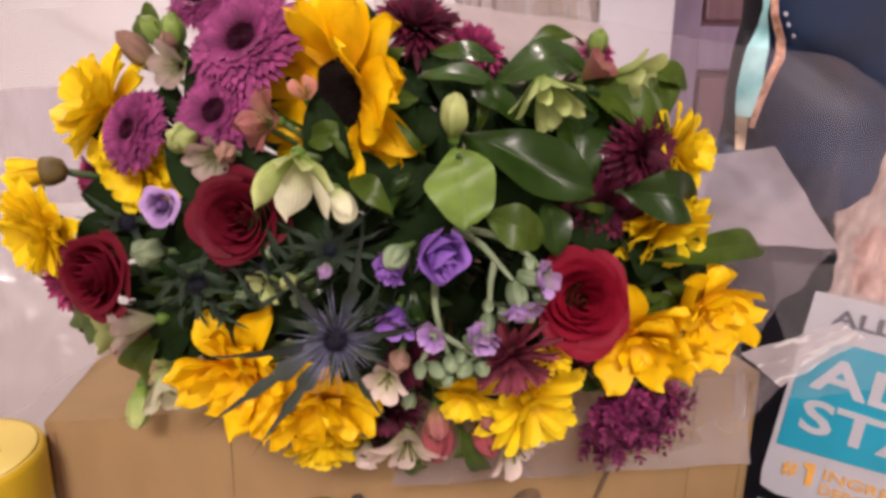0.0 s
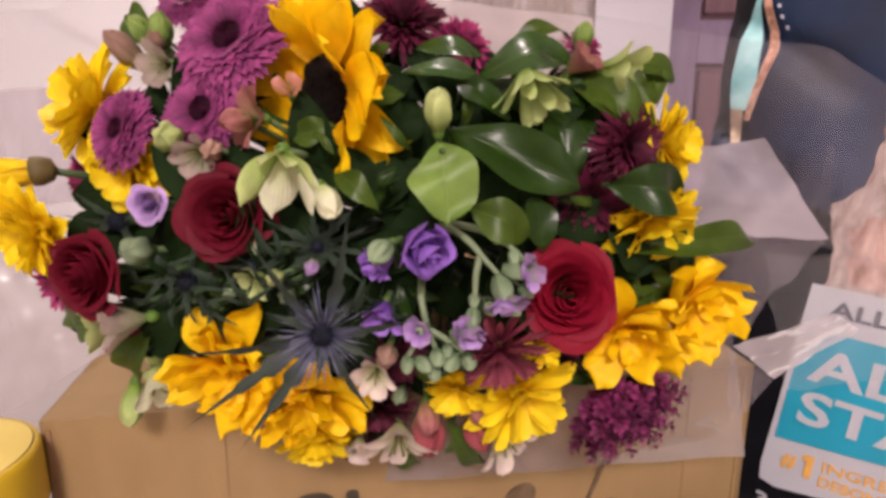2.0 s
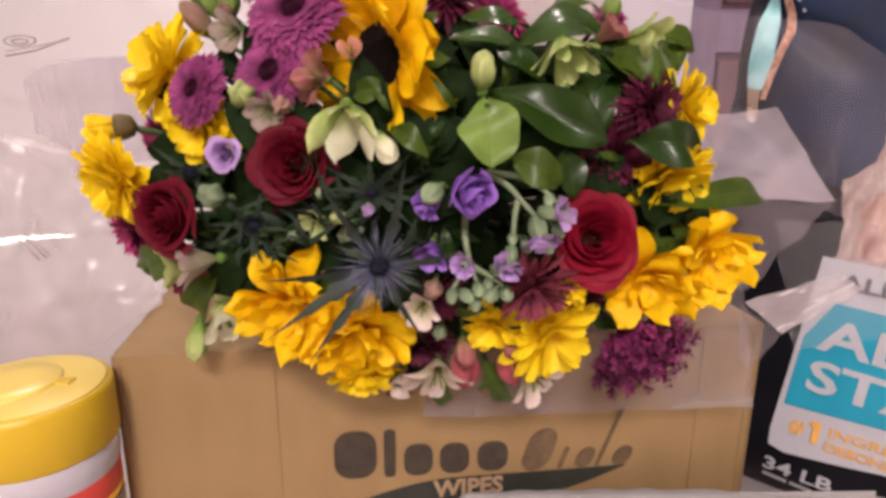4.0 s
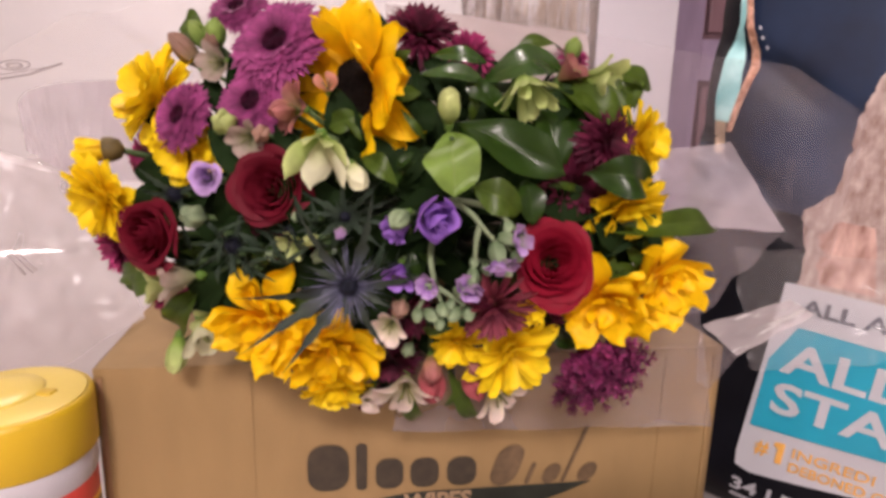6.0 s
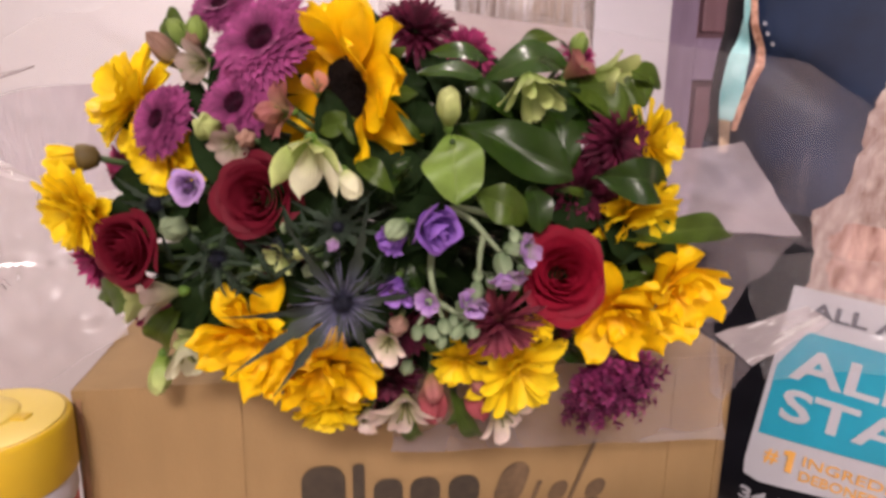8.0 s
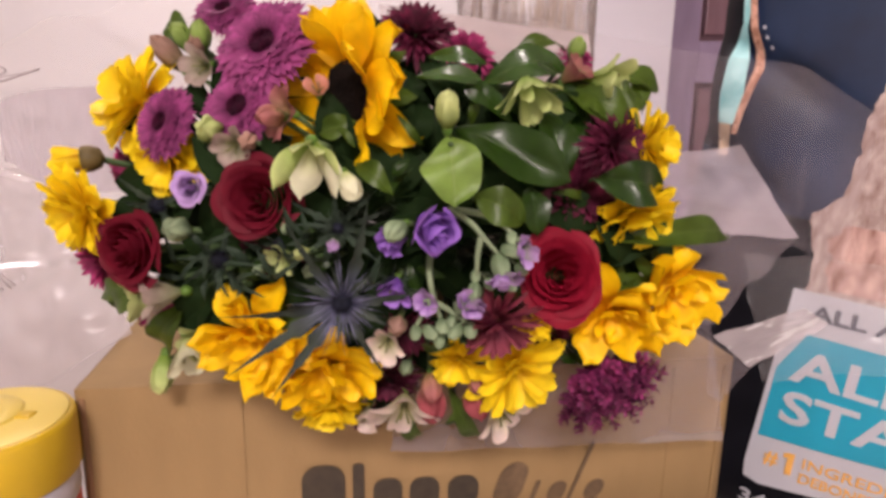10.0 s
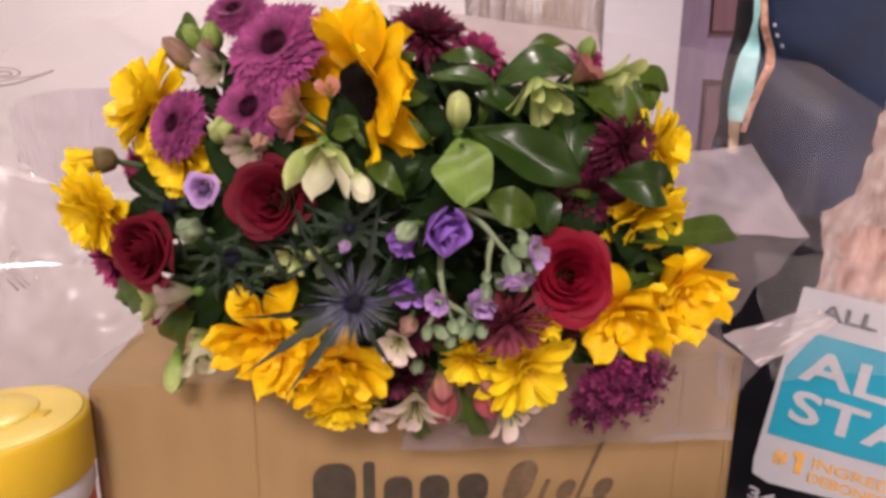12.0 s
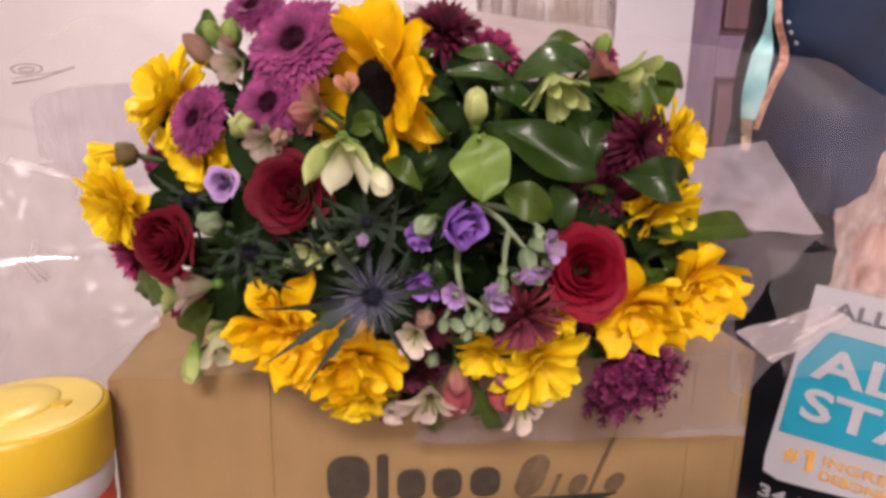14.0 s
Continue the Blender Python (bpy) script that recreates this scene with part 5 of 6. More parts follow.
lily((-0.1279, 0.2980, 1.0456), (-0.86, -0.45, -0.15), 0.0229, LIME, "green alstroemeria bloom, not yet open", 0.38)
lily((-0.1178, 0.3000, 1.0190), (0.35, -0.62, -0.65), 0.0212, CREAM, "pale cream and green alstroemeria bloom", 0.42)
lily((-0.003, 0.2624, 1.0344), (-0.1925, -0.9623, -0.1925), 0.0133, BLUSH, "small blush alstroemeria bloom", 0.5)
daisy((0.0606, 0.2840, 1.1606), (0.14, -0.60, -0.78), 0.0230, 2.8, 14, LIME_TIP, 1, "pale green many-petalled flower, half open", False, "green_flower", 0.30)
lily((0.0954, 0.3060, 1.1613), (0.80, -0.56, -0.20), 0.0242, LIME_TIP, "green alstroemeria bloom with pink flush", 0.5)
lily((0.0823, 0.3040, 1.1588), (0.62, -0.45, 0.55), 0.0159, PINK, "dusky pink alstroemeria bloom", 0.35)
lily((-0.108, 0.3041, 1.0211), (-0.0925, -0.9245, -0.3698), 0.0164, LIME, "green alstroemeria bloom, not yet open", 0.6)
lily((0.0015, 0.2565, 1.0666), (-0.0995, -0.796, -0.597), 0.0134, VIOLET, "deep violet stock floret", 0.4)
bud((-0.1226, 0.3450, 1.1770), (-0.45, -0.45, 0.77), 0.0114, BUD_GREEN, "closed green flower bud", 0.42)
leaf((-0.1191, 0.3420, 1.1744), (-0.1363, 0.3480, 1.1893), 0.0114, (-0.2, -1, 0.3), LEAF_MID)
bud((-0.1130, 0.3380, 1.1772), (0.15, -0.45, 0.88), 0.0112, BUD_GREEN, "closed green flower bud", 0.44)
bud((-0.1264, 0.3350, 1.1677), (-0.55, -0.45, 0.68), 0.0143, TAUPE, "closed brownish pink flower bud", 0.36)
bud((0.0237, 0.2620, 1.1410), (0.02, -0.45, 0.89), 0.0110, LIME, "closed pale green flower bud", 0.42)
bud((-0.1398, 0.3180, 0.9935), (-0.05, -0.40, -0.91), 0.0131, LIME_TIP, "closed pale green flower bud", 0.42)
bud((-0.0196, 0.2450, 1.1132), (0.40, -0.62, -0.66), 0.0089, CREAM, "closed cream flower bud", 0.46)
bud((-0.1078, 0.2794, 1.0838), (-0.1925, -0.9623, 0.1925), 0.0106, SAGE, "closed sage green flower bud")
bud((-0.0912, 0.2840, 1.1318), (0, -0.9578, 0.2873), 0.0107, LIME_TIP, "closed pale green flower bud", 0.5)
bud((0.0899, 0.3128, 1.1731), (0.1826, -0.3651, 0.9129), 0.0080, BUD_GREEN, "closed green flower bud")
bud((-0.1142, 0.3361, 1.1742), (0, -0.848, 0.53), 0.0078, TAUPE, "closed brownish pink flower bud")
thistle((-0.0211, 0.2336, 1.0617), (0, -0.9988, 0.0499), 0.0611, [(-148, 1.05, 14), (-171, 0.98, 6), (-126, 0.92, 18), (124, 0.85, 10), (74, 0.88, 12), (-60, 0.72, 10), (8, 0.66, 6), (48, 0.36, 25), (100, 0.34, 30), (152, 0.40, 20), (-95, 0.34, 25), (-25, 0.42, 15)], 0.075)
thistle((-0.0275, 0.265, 1.0884), (0.099, -0.9901, 0.099), 0.0338, [(20, 1.0, 0), (-10, 0.9, 5), (45, 0.9, 0), (150, 0.9, 5), (175, 0.8, 0), (-40, 0.9, 10), (95, 0.7, 20), (-140, 0.8, 0)], 0.085, THISTLE_GREEN, "dark teal sea thistle deep in the bouquet")
thistle((-0.1292, 0.3038, 1.0916), (-0.2873, -0.9578, 0), 0.0377, [(178, 0.95, 5), (150, 0.9, 5), (-160, 0.7, 0), (20, 0.6, 0), (-60, 0.6, 5)], 0.1, THISTLE_GREEN, "dark green spiny thistle leaves", False)
thistle((-0.0903, 0.2862, 1.0660), (-0.0995, -0.995, 0), 0.0365, [(178, 0.8, 5), (140, 0.9, 5), (-150, 0.9, 0), (20, 0.9, 0), (-60, 0.9, 5), (80, 0.8, 0), (-100, 0.8, 10)], 0.09, THISTLE_GREEN, "dark green thistle, still closed")
stock_sprig([[(0.0249, 0.2620, 1.0984), (0.0343, 0.2460, 1.0956), (0.0417, 0.2400, 1.0883), (0.0461, 0.2380, 1.0837)],
             [(0.0265, 0.2620, 1.0989), (0.0399, 0.2480, 1.0989), (0.0491, 0.2420, 1.0951), (0.0525, 0.2400, 1.0920)],
             [(0.0393, 0.2420, 1.0898), (0.0378, 0.2400, 1.0831), (0.0374, 0.2380, 1.0749)]],
            [((0.0478, 0.2380, 1.0781), 0.0072, 1), ((0.0525, 0.2380, 1.0848), 0.0063, 1), ((0.0525, 0.2400, 1.0899), 0.0041, 0), ((0.0581, 0.2400, 1.0865), 0.0036, 0), ((0.0593, 0.2400, 1.0819), 0.0036, 0), ((0.0572, 0.2410, 1.0759), 0.0039, 0), ((0.0521, 0.2420, 1.0682), 0.0044, 0), ((0.0480, 0.2420, 1.0697), 0.0037, 0), ((0.0367, 0.2380, 1.0660), 0.0053, 1), ((0.0433, 0.2400, 1.0692), 0.0036, 0), ((0.0371, 0.2400, 1.0728), 0.0034, 0)])
stock_sprig([[(0.0167, 0.2620, 1.0776), (0.0164, 0.2480, 1.0708), (0.0192, 0.2440, 1.0586), (0.0218, 0.2420, 1.0523)],
             [(0.0181, 0.2460, 1.0590), (0.0146, 0.2440, 1.0542), (0.0110, 0.2420, 1.0484)],
             [(0.0197, 0.2460, 1.0580), (0.0270, 0.2440, 1.0544), (0.0337, 0.2420, 1.0503)]],
            [((0.0166, 0.2400, 1.0609), 0.0051, 1), ((0.0314, 0.2400, 1.0585), 0.0063, 1), ((0.0106, 0.2420, 1.0451), 0.0044, 0), ((0.0173, 0.2400, 1.0459), 0.0048, 0), ((0.0229, 0.2390, 1.0491), 0.0046, 0), ((0.0286, 0.2400, 1.0466), 0.0048, 0), ((0.0353, 0.2410, 1.0469), 0.0046, 0), ((0.0214, 0.2410, 1.0418), 0.0041, 0), ((0.0270, 0.2410, 1.0511), 0.0036, 0)])
lily((-0.0515, 0.2680, 1.0763), (-0.5, -0.7, -0.4), 0.0123, LIME, "green alstroemeria bloom, not yet open", 0.6)
bud((-0.0289, 0.2580, 1.0823), (0.1, -0.9, -0.3), 0.0052, PALE_LILAC, "small closed lilac flower bud")
leaf((0.0277, 0.2760, 1.1343), (0.0814, 0.2600, 1.1137), 0.0247, (0.05, -1, 0.42), None, 0.12, 0.55, full=0.62, wave=0.13)
leaf((0.0246, 0.2456, 1.1335), (0.0272, 0.2283, 1.1059), 0.0261, (0, -1, 0.25), LEAF_PALE, 0.05, 0.16, "pale green broad leaf", 0.56)
leaf((0.0357, 0.2448, 1.1082), (0.0605, 0.2494, 1.0954), 0.0174, (0.1, -1, 0.3), LEAF_MID)
leaf((0.0726, 0.2975, 1.1429), (0.083, 0.282, 1.1119), 0.0205, (0.2, -1, 0.3))
leaf((0.0948, 0.2680, 1.1140), (0.1335, 0.2820, 1.1061), 0.0229, (0.2, -1, 0.2), None, 0.24, 0.5, wave=0.14)
leaf((0.0866, 0.3045, 1.1550), (0.1228, 0.2943, 1.1310), 0.0224, (0.2, -1, 0.5), LEAF_MID)
leaf((0.087, 0.302, 1.1417), (0.1043, 0.2997, 1.1273), 0.0172, (0.2, -1, 0.3))
leaf((0.0821, 0.2980, 1.1642), (0.0423, 0.2860, 1.1605), 0.0189, (-0.08, -0.90, 0.42), LEAF_WET, 0.26, 0.5)
leaf((0.0415, 0.2900, 1.1574), (0.0084, 0.2840, 1.1605), 0.0085, (-0.08, -0.92, 0.36), LEAF_WET)
leaf((0.0433, 0.2960, 1.1662), (0.0136, 0.2940, 1.1706), 0.0087, (-0.08, -0.92, 0.36), LEAF_WET)
leaf((0.0619, 0.2675, 1.1087), (0.0679, 0.2615, 1.0872), 0.0150, (0.2, -1, 0.3))
leaf((0.1090, 0.2840, 1.0795), (0.1904, 0.3220, 1.0781), 0.0148, (0.0, -1, 0.45), LEAF_MID, 0.16, 0.5, wave=0.2)
leaf((0.0993, 0.2845, 1.0897), (0.1214, 0.2925, 1.0669), 0.0161, (0.2, -1, 0.3), LEAF_SHADE)
leaf((-0.0025, 0.3019, 0.986), (0.0124, 0.3274, 0.9416), 0.0103, (0, -1, 0), LEAF_MID)
leaf((0.0272, 0.2935, 0.9941), (0.0477, 0.3288, 0.943), 0.0102, (0.1, -1, -0.1), LEAF_MID)
leaf((-0.1179, 0.3025, 1.0367), (-0.1428, 0.3252, 0.9982), 0.0191, (-0.4, -1, 0), LEAF_MID)
leaf((-0.134, 0.3078, 1.0466), (-0.1808, 0.3286, 1.0345), 0.0132, (-0.3, -1, 0.3), LEAF_MID)
leaf((-0.1279, 0.3616, 1.1825), (-0.1466, 0.3783, 1.1939), 0.0152, (-0.3, -1, 0.4), LEAF_MID)
leaf((-0.0171, 0.2614, 1.1197), (-0.001, 0.2483, 1.1081), 0.0104, (0.2, -1, 0.3), LEAF_MID)
leaf((-0.0375, 0.2772, 1.1320), (-0.0197, 0.2734, 1.1381), 0.0120, (0.1, -1, 0.3), LEAF_MID)
leaf((0.0445, 0.3086, 1.1525), (0.0786, 0.2951, 1.1372), 0.0168, (0.2, -1, 0.3))
leaf((0.0317, 0.2915, 1.1547), (0.0546, 0.2806, 1.1412), 0.0122, (0.2, -1, 0.3))
leaf((0.1401, 0.3303, 1.1553), (0.1059, 0.3121, 1.1631), 0.0137, (0.3,-1,0.6), LEAF_MID)
leaf((-0.123, 0.339, 1.1520), (-0.0997, 0.3069, 1.1368), 0.0184, (0.2, -1, 0.3), LEAF_SHADE)
leaf((0.0531, 0.2814, 1.1127), (0.0472, 0.2935, 1.1350), 0.0187, (0.2, -1, 0.3), LEAF_SHADE)
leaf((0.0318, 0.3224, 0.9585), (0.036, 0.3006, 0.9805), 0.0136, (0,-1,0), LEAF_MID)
leaf((0.0093, 0.2853, 1.1111), (-0.0072, 0.2733, 1.1034), 0.0156, (0.2, -1, 0.3), LEAF_SHADE)
leaf((0.0028, 0.293, 1.1251), (0.0141, 0.3019, 1.1487), 0.0161, (0.2, -1, 0.3), LEAF_SHADE)
leaf((-0.0472, 0.2994, 1.0706), (-0.0737, 0.3025, 1.0529), 0.0166, (0.2, -1, 0.3), LEAF_SHADE)
leaf((-0.1188, 0.3129, 1.0592), (-0.127, 0.3135, 1.0384), 0.0184, (-0.3,-1,0.2), LEAF_MID)
leaf((0.0977, 0.3158, 1.1600), (0.122, 0.31, 1.1485), 0.0170, (0.3, -1, 0.5), LEAF_MID)
leaf((0.1197, 0.331, 1.1673), (0.1288, 0.313, 1.1456), 0.0136, (0.5, -1, 0.4), LEAF_MID)
leaf((0.0753, 0.3109, 1.1563), (0.105, 0.2998, 1.1378), 0.0203, (0.2, -1, 0.4))
leaf((0.0473, 0.2947, 1.1364), (0.0328, 0.2741, 1.1043), 0.0185, (0, -1, 0.2), LEAF_SHADE)
leaf((0.0875, 0.2907, 1.1036), (0.1021, 0.2945, 1.0818), 0.0222, (0.1, -1, 0.2), LEAF_SHADE)
leaf((-0.0034, 0.2941, 1.1395), (0.0072, 0.3178, 1.1638), 0.0195, (0, -1, 0.3), LEAF_SHADE)
leaf((-0.0361, 0.3256, 0.9859), (-0.0092, 0.2999, 1.0114), 0.0184, (0, -1, 0), LEAF_SHADE)
leaf((-0.0945, 0.3057, 1.0414), (-0.1179, 0.3139, 1.0245), 0.0184, (-0.2, -1, 0), LEAF_SHADE)
lily((-0.0186, 0.311, 0.9741), (-0.1741, -0.6963, -0.6963), 0.0151, BLUSH, "small blush alstroemeria bloom", 0.5)
mum((0.0649, 0.2918, 1.0164), (0.1826, -0.9129, -0.3651), 0.0147, BURG, BURG, "burgundy_mum", "deep burgundy spider chrysanthemum", 6, 30, True)
mum((0.0801, 0.2921, 1.0301), (0.1826, -0.9129, -0.3651), 0.0158, BURG, BURG, "burgundy_mum", "deep burgundy spider chrysanthemum", 6, 30, True)
bud((-0.0409, 0.2471, 1.0804), (0, -0.995, 0.0995), 0.0059, LIME, "closed pale green flower bud")
leaf((-0.0721, 0.2945, 1.1260), (-0.0438, 0.2713, 1.1140), 0.0165, (0, -1, 0.2), LEAF_SHADE)
leaf((-0.0562, 0.2884, 1.1091), (-0.0835, 0.3022, 1.1223), 0.0139, (0, -1, 0.2), LEAF_SHADE)
leaf((-0.0079, 0.2866, 1.1490), (0.0027, 0.2972, 1.1649), 0.0041, (-0.10, -1, 0.51), LEAF, label="slim green leaf among the blooms")
leaf((-0.0895, 0.3006, 1.1073), (-0.0971, 0.2955, 1.1207), 0.0040, (0.21, -1, -0.05), LEAF_TEAL, label="slim green leaf among the blooms")
leaf((0.0722, 0.2978, 1.0287), (0.0688, 0.2842, 1.0202), 0.0059, (-0.27, -1, 0.12), LEAF_MID, label="slim green leaf among the blooms")
leaf((-0.045, 0.3006, 1.1373), (-0.0638, 0.2979, 1.1468), 0.0040, (-0.38, -1, 0.19), LEAF_MID, label="slim green leaf among the blooms")
leaf((-0.0332, 0.2761, 1.0437), (-0.0471, 0.2808, 1.0261), 0.0037, (0.16, -1, 0.03), LEAF, label="slim green leaf among the blooms")
leaf((0.1007, 0.2904, 1.0572), (0.1068, 0.2895, 1.0415), 0.0047, (-0.10, -1, 0.49), LEAF, label="slim green leaf among the blooms")
leaf((0.0105, 0.2628, 1.0705), (0.0234, 0.2569, 1.0672), 0.0054, (0.31, -1, 0.08), LEAF, label="slim green leaf among the blooms")
leaf((-0.001, 0.2595, 1.1136), (0.0062, 0.2592, 1.1223), 0.0056, (0.09, -1, 0.54), LEAF, label="slim green leaf among the blooms")
leaf((-0.0195, 0.2694, 1.1261), (-0.0288, 0.2728, 1.1366), 0.0037, (0.15, -1, 0.60), LEAF_MID, label="slim green leaf among the blooms")
leaf((0.107, 0.2925, 1.0456), (0.1265, 0.2974, 1.0536), 0.0046, (-0.28, -1, 0.59), LEAF_MID, label="slim green leaf among the blooms")
leaf((-0.0226, 0.2671, 1.0847), (-0.0358, 0.2657, 1.0712), 0.0057, (-0.31, -1, 0.20), LEAF_TEAL, label="slim green leaf among the blooms")
leaf((-0.0278, 0.2751, 1.0736), (-0.0443, 0.2655, 1.0630), 0.0056, (-0.01, -1, 0.41), LEAF, label="slim green leaf among the blooms")
leaf((-0.0648, 0.2739, 1.0745), (-0.0813, 0.2882, 1.0532), 0.0049, (0.29, -1, 0.03), LEAF, label="slim green leaf among the blooms")
leaf((0.012, 0.2761, 1.1272), (0.0002, 0.2701, 1.1417), 0.0042, (-0.16, -1, 0.29), LEAF_MID, label="slim green leaf among the blooms")
leaf((-0.0783, 0.2901, 1.0752), (-0.0853, 0.2802, 1.0885), 0.0039, (0.22, -1, 0.13), LEAF, label="slim green leaf among the blooms")
leaf((0.0352, 0.2893, 1.1364), (0.0366, 0.2891, 1.1541), 0.0053, (0.27, -1, 0.51), LEAF_MID, label="slim green leaf among the blooms")
leaf((-0.0694, 0.2987, 1.0302), (-0.0851, 0.3061, 1.0126), 0.0042, (-0.02, -1, 0.38), LEAF_TEAL, label="slim green leaf among the blooms")
leaf((-0.1117, 0.3047, 1.0366), (-0.1326, 0.3245, 1.0131), 0.0066, (-0.24, -1, 0.31), LEAF_TEAL, label="slim green leaf among the blooms")
leaf((0.0192, 0.2923, 1.0067), (0.0185, 0.2949, 0.9912), 0.0052, (-0.29, -1, 0.12), LEAF_MID, label="slim green leaf among the blooms")
leaf((-0.0993, 0.2981, 1.0963), (-0.1138, 0.2949, 1.1002), 0.0053, (0.32, -1, -0.10), LEAF, label="slim green leaf among the blooms")
leaf((0.0733, 0.3055, 1.1495), (0.0887, 0.3081, 1.1588), 0.0063, (-0.16, -1, 0.26), LEAF_MID, label="slim green leaf among the blooms")
leaf((-0.0425, 0.2784, 1.0439), (-0.0533, 0.2821, 1.0229), 0.0054, (0.08, -1, 0.29), LEAF_TEAL, label="slim green leaf among the blooms")
leaf((-0.1204, 0.3211, 1.1313), (-0.1323, 0.3418, 1.1506), 0.0049, (0.03, -1, 0.13), LEAF_MID, label="slim green leaf among the blooms")
leaf((-0.0734, 0.2836, 1.0580), (-0.0927, 0.2937, 1.0471), 0.0056, (-0.27, -1, 0.32), LEAF_TEAL, label="slim green leaf among the blooms")
leaf((-0.1679, 0.338, 1.0658), (-0.18, 0.3305, 1.0456), 0.0050, (-0.38, -1, 0.36), LEAF, label="slim green leaf among the blooms")
leaf((0.057, 0.2652, 1.0774), (0.0656, 0.272, 1.0666), 0.0047, (0.23, -1, 0.07), LEAF, label="slim green leaf among the blooms")
leaf((-0.0284, 0.3107, 1.1588), (-0.0406, 0.3221, 1.1743), 0.0049, (0.19, -1, -0.02), LEAF_MID, label="slim green leaf among the blooms")
leaf((-0.0765, 0.2819, 1.0911), (-0.0966, 0.2904, 1.0977), 0.0035, (0.25, -1, -0.01), LEAF_TEAL, label="slim green leaf among the blooms")
leaf((-0.0635, 0.2835, 1.0688), (-0.0762, 0.2748, 1.0789), 0.0034, (0.06, -1, 0.40), LEAF_TEAL, label="slim green leaf among the blooms")
leaf((0.0684, 0.2993, 1.1372), (0.079, 0.3006, 1.1526), 0.0054, (0.21, -1, 0.11), LEAF_MID, label="slim green leaf among the blooms")
leaf((-0.1192, 0.3049, 1.0430), (-0.1439, 0.3189, 1.0360), 0.0048, (0.31, -1, 0.58), LEAF_TEAL, label="slim green leaf among the blooms")
leaf((-0.043, 0.2771, 1.1001), (-0.0545, 0.2696, 1.0964), 0.0054, (-0.38, -1, 0.41), LEAF_TEAL, label="slim green leaf among the blooms")
leaf((-0.046, 0.3227, 1.1631), (-0.0561, 0.3136, 1.1688), 0.0054, (0.32, -1, 0.60), LEAF_MID, label="slim green leaf among the blooms")
leaf((0.0754, 0.298, 1.0075), (0.0881, 0.305, 0.9938), 0.0059, (-0.10, -1, -0.05), LEAF_MID, label="slim green leaf among the blooms")
leaf((0.0793, 0.2864, 1.0375), (0.0823, 0.293, 1.0205), 0.0049, (-0.01, -1, 0.56), LEAF, label="slim green leaf among the blooms")
leaf((0.0956, 0.3162, 1.0055), (0.116, 0.3131, 1.0034), 0.0055, (0.10, -1, 0.08), LEAF_MID, label="slim green leaf among the blooms")
leaf((0.0302, 0.2691, 1.1209), (0.0366, 0.2741, 1.1313), 0.0038, (-0.26, -1, 0.40), LEAF_MID, label="slim green leaf among the blooms")
leaf((-0.066, 0.2781, 1.1042), (-0.0803, 0.2849, 1.0984), 0.0050, (-0.02, -1, 0.13), LEAF_TEAL, label="slim green leaf among the blooms")
leaf((-0.0043, 0.2683, 1.0996), (0.0063, 0.2635, 1.1179), 0.0042, (-0.33, -1, 0.54), LEAF, label="slim green leaf among the blooms")
leaf((0.0871, 0.3058, 1.0126), (0.1011, 0.3055, 1.0037), 0.0049, (-0.09, -1, -0.00), LEAF, label="slim green leaf among the blooms")
leaf((0.0343, 0.3022, 1.1477), (0.0482, 0.2875, 1.1525), 0.0035, (-0.26, -1, -0.06), LEAF_MID, label="slim green leaf among the blooms")
leaf((0.0061, 0.2604, 1.0729), (0.0129, 0.261, 1.0526), 0.0050, (-0.16, -1, 0.55), LEAF, label="slim green leaf among the blooms")
leaf((-0.0715, 0.2805, 1.0696), (-0.082, 0.2869, 1.0565), 0.0045, (-0.28, -1, 0.08), LEAF, label="slim green leaf among the blooms")
leaf((-0.0044, 0.3094, 1.1594), (-0.022, 0.3106, 1.1715), 0.0045, (-0.35, -1, -0.08), LEAF, label="slim green leaf among the blooms")
leaf((0.0767, 0.2736, 1.1061), (0.0933, 0.2834, 1.1019), 0.0045, (-0.37, -1, 0.40), LEAF_MID, label="slim green leaf among the blooms")
leaf((0.0563, 0.2654, 1.0685), (0.0625, 0.2698, 1.0486), 0.0052, (-0.35, -1, 0.60), LEAF, label="slim green leaf among the blooms")
leaf((0.0819, 0.3000, 1.1532), (0.1208, 0.2920, 1.1332), 0.0180, (0.15, -0.9, 0.55), LEAF_MID, wave=0.14)
leaf((0.1046, 0.2978, 1.1378), (0.1263, 0.3169, 1.1578), 0.0121, (0.5, -1, 0.3), LEAF_MID)
leaf((0.0561, 0.3101, 1.1706), (0.0889, 0.3262, 1.1791), 0.0104, (0, -0.8, 0.8), LEAF_MID)
leaf((-0.1191, 0.2958, 1.0534), (-0.1711, 0.3238, 1.0271), 0.0150, (-0.4, -1, 0.1), LEAF_MID)
leaf((-0.1579, 0.3248, 1.0272), (-0.17, 0.324, 1.0413), 0.0121, (-0.5, -1, 0.1), LEAF_MID)
bud((0.002, 0.2521, 1.0462), (-0.0976, -0.9759, -0.1952), 0.0078, TAUPE, "closed brownish pink flower bud")
bud((0.0176, 0.2804, 1.0030), (0.0937, -0.7493, -0.6556), 0.0094, PINK, "closed dusky pink flower bud")
bud((0.0408, 0.2794, 1.0073), (0.1849, -0.7396, -0.6472), 0.0087, PINK, "closed dusky pink flower bud")
bud((-0.0701, 0.2718, 1.1286), (0.1952, -0.9759, -0.0976), 0.0078, TAUPE, "closed brownish pink flower bud")
bud((-0.0578, 0.2746, 1.1398), (-0.6116, -0.7863, 0.0874), 0.0089, PINK, "closed dusky pink flower bud")
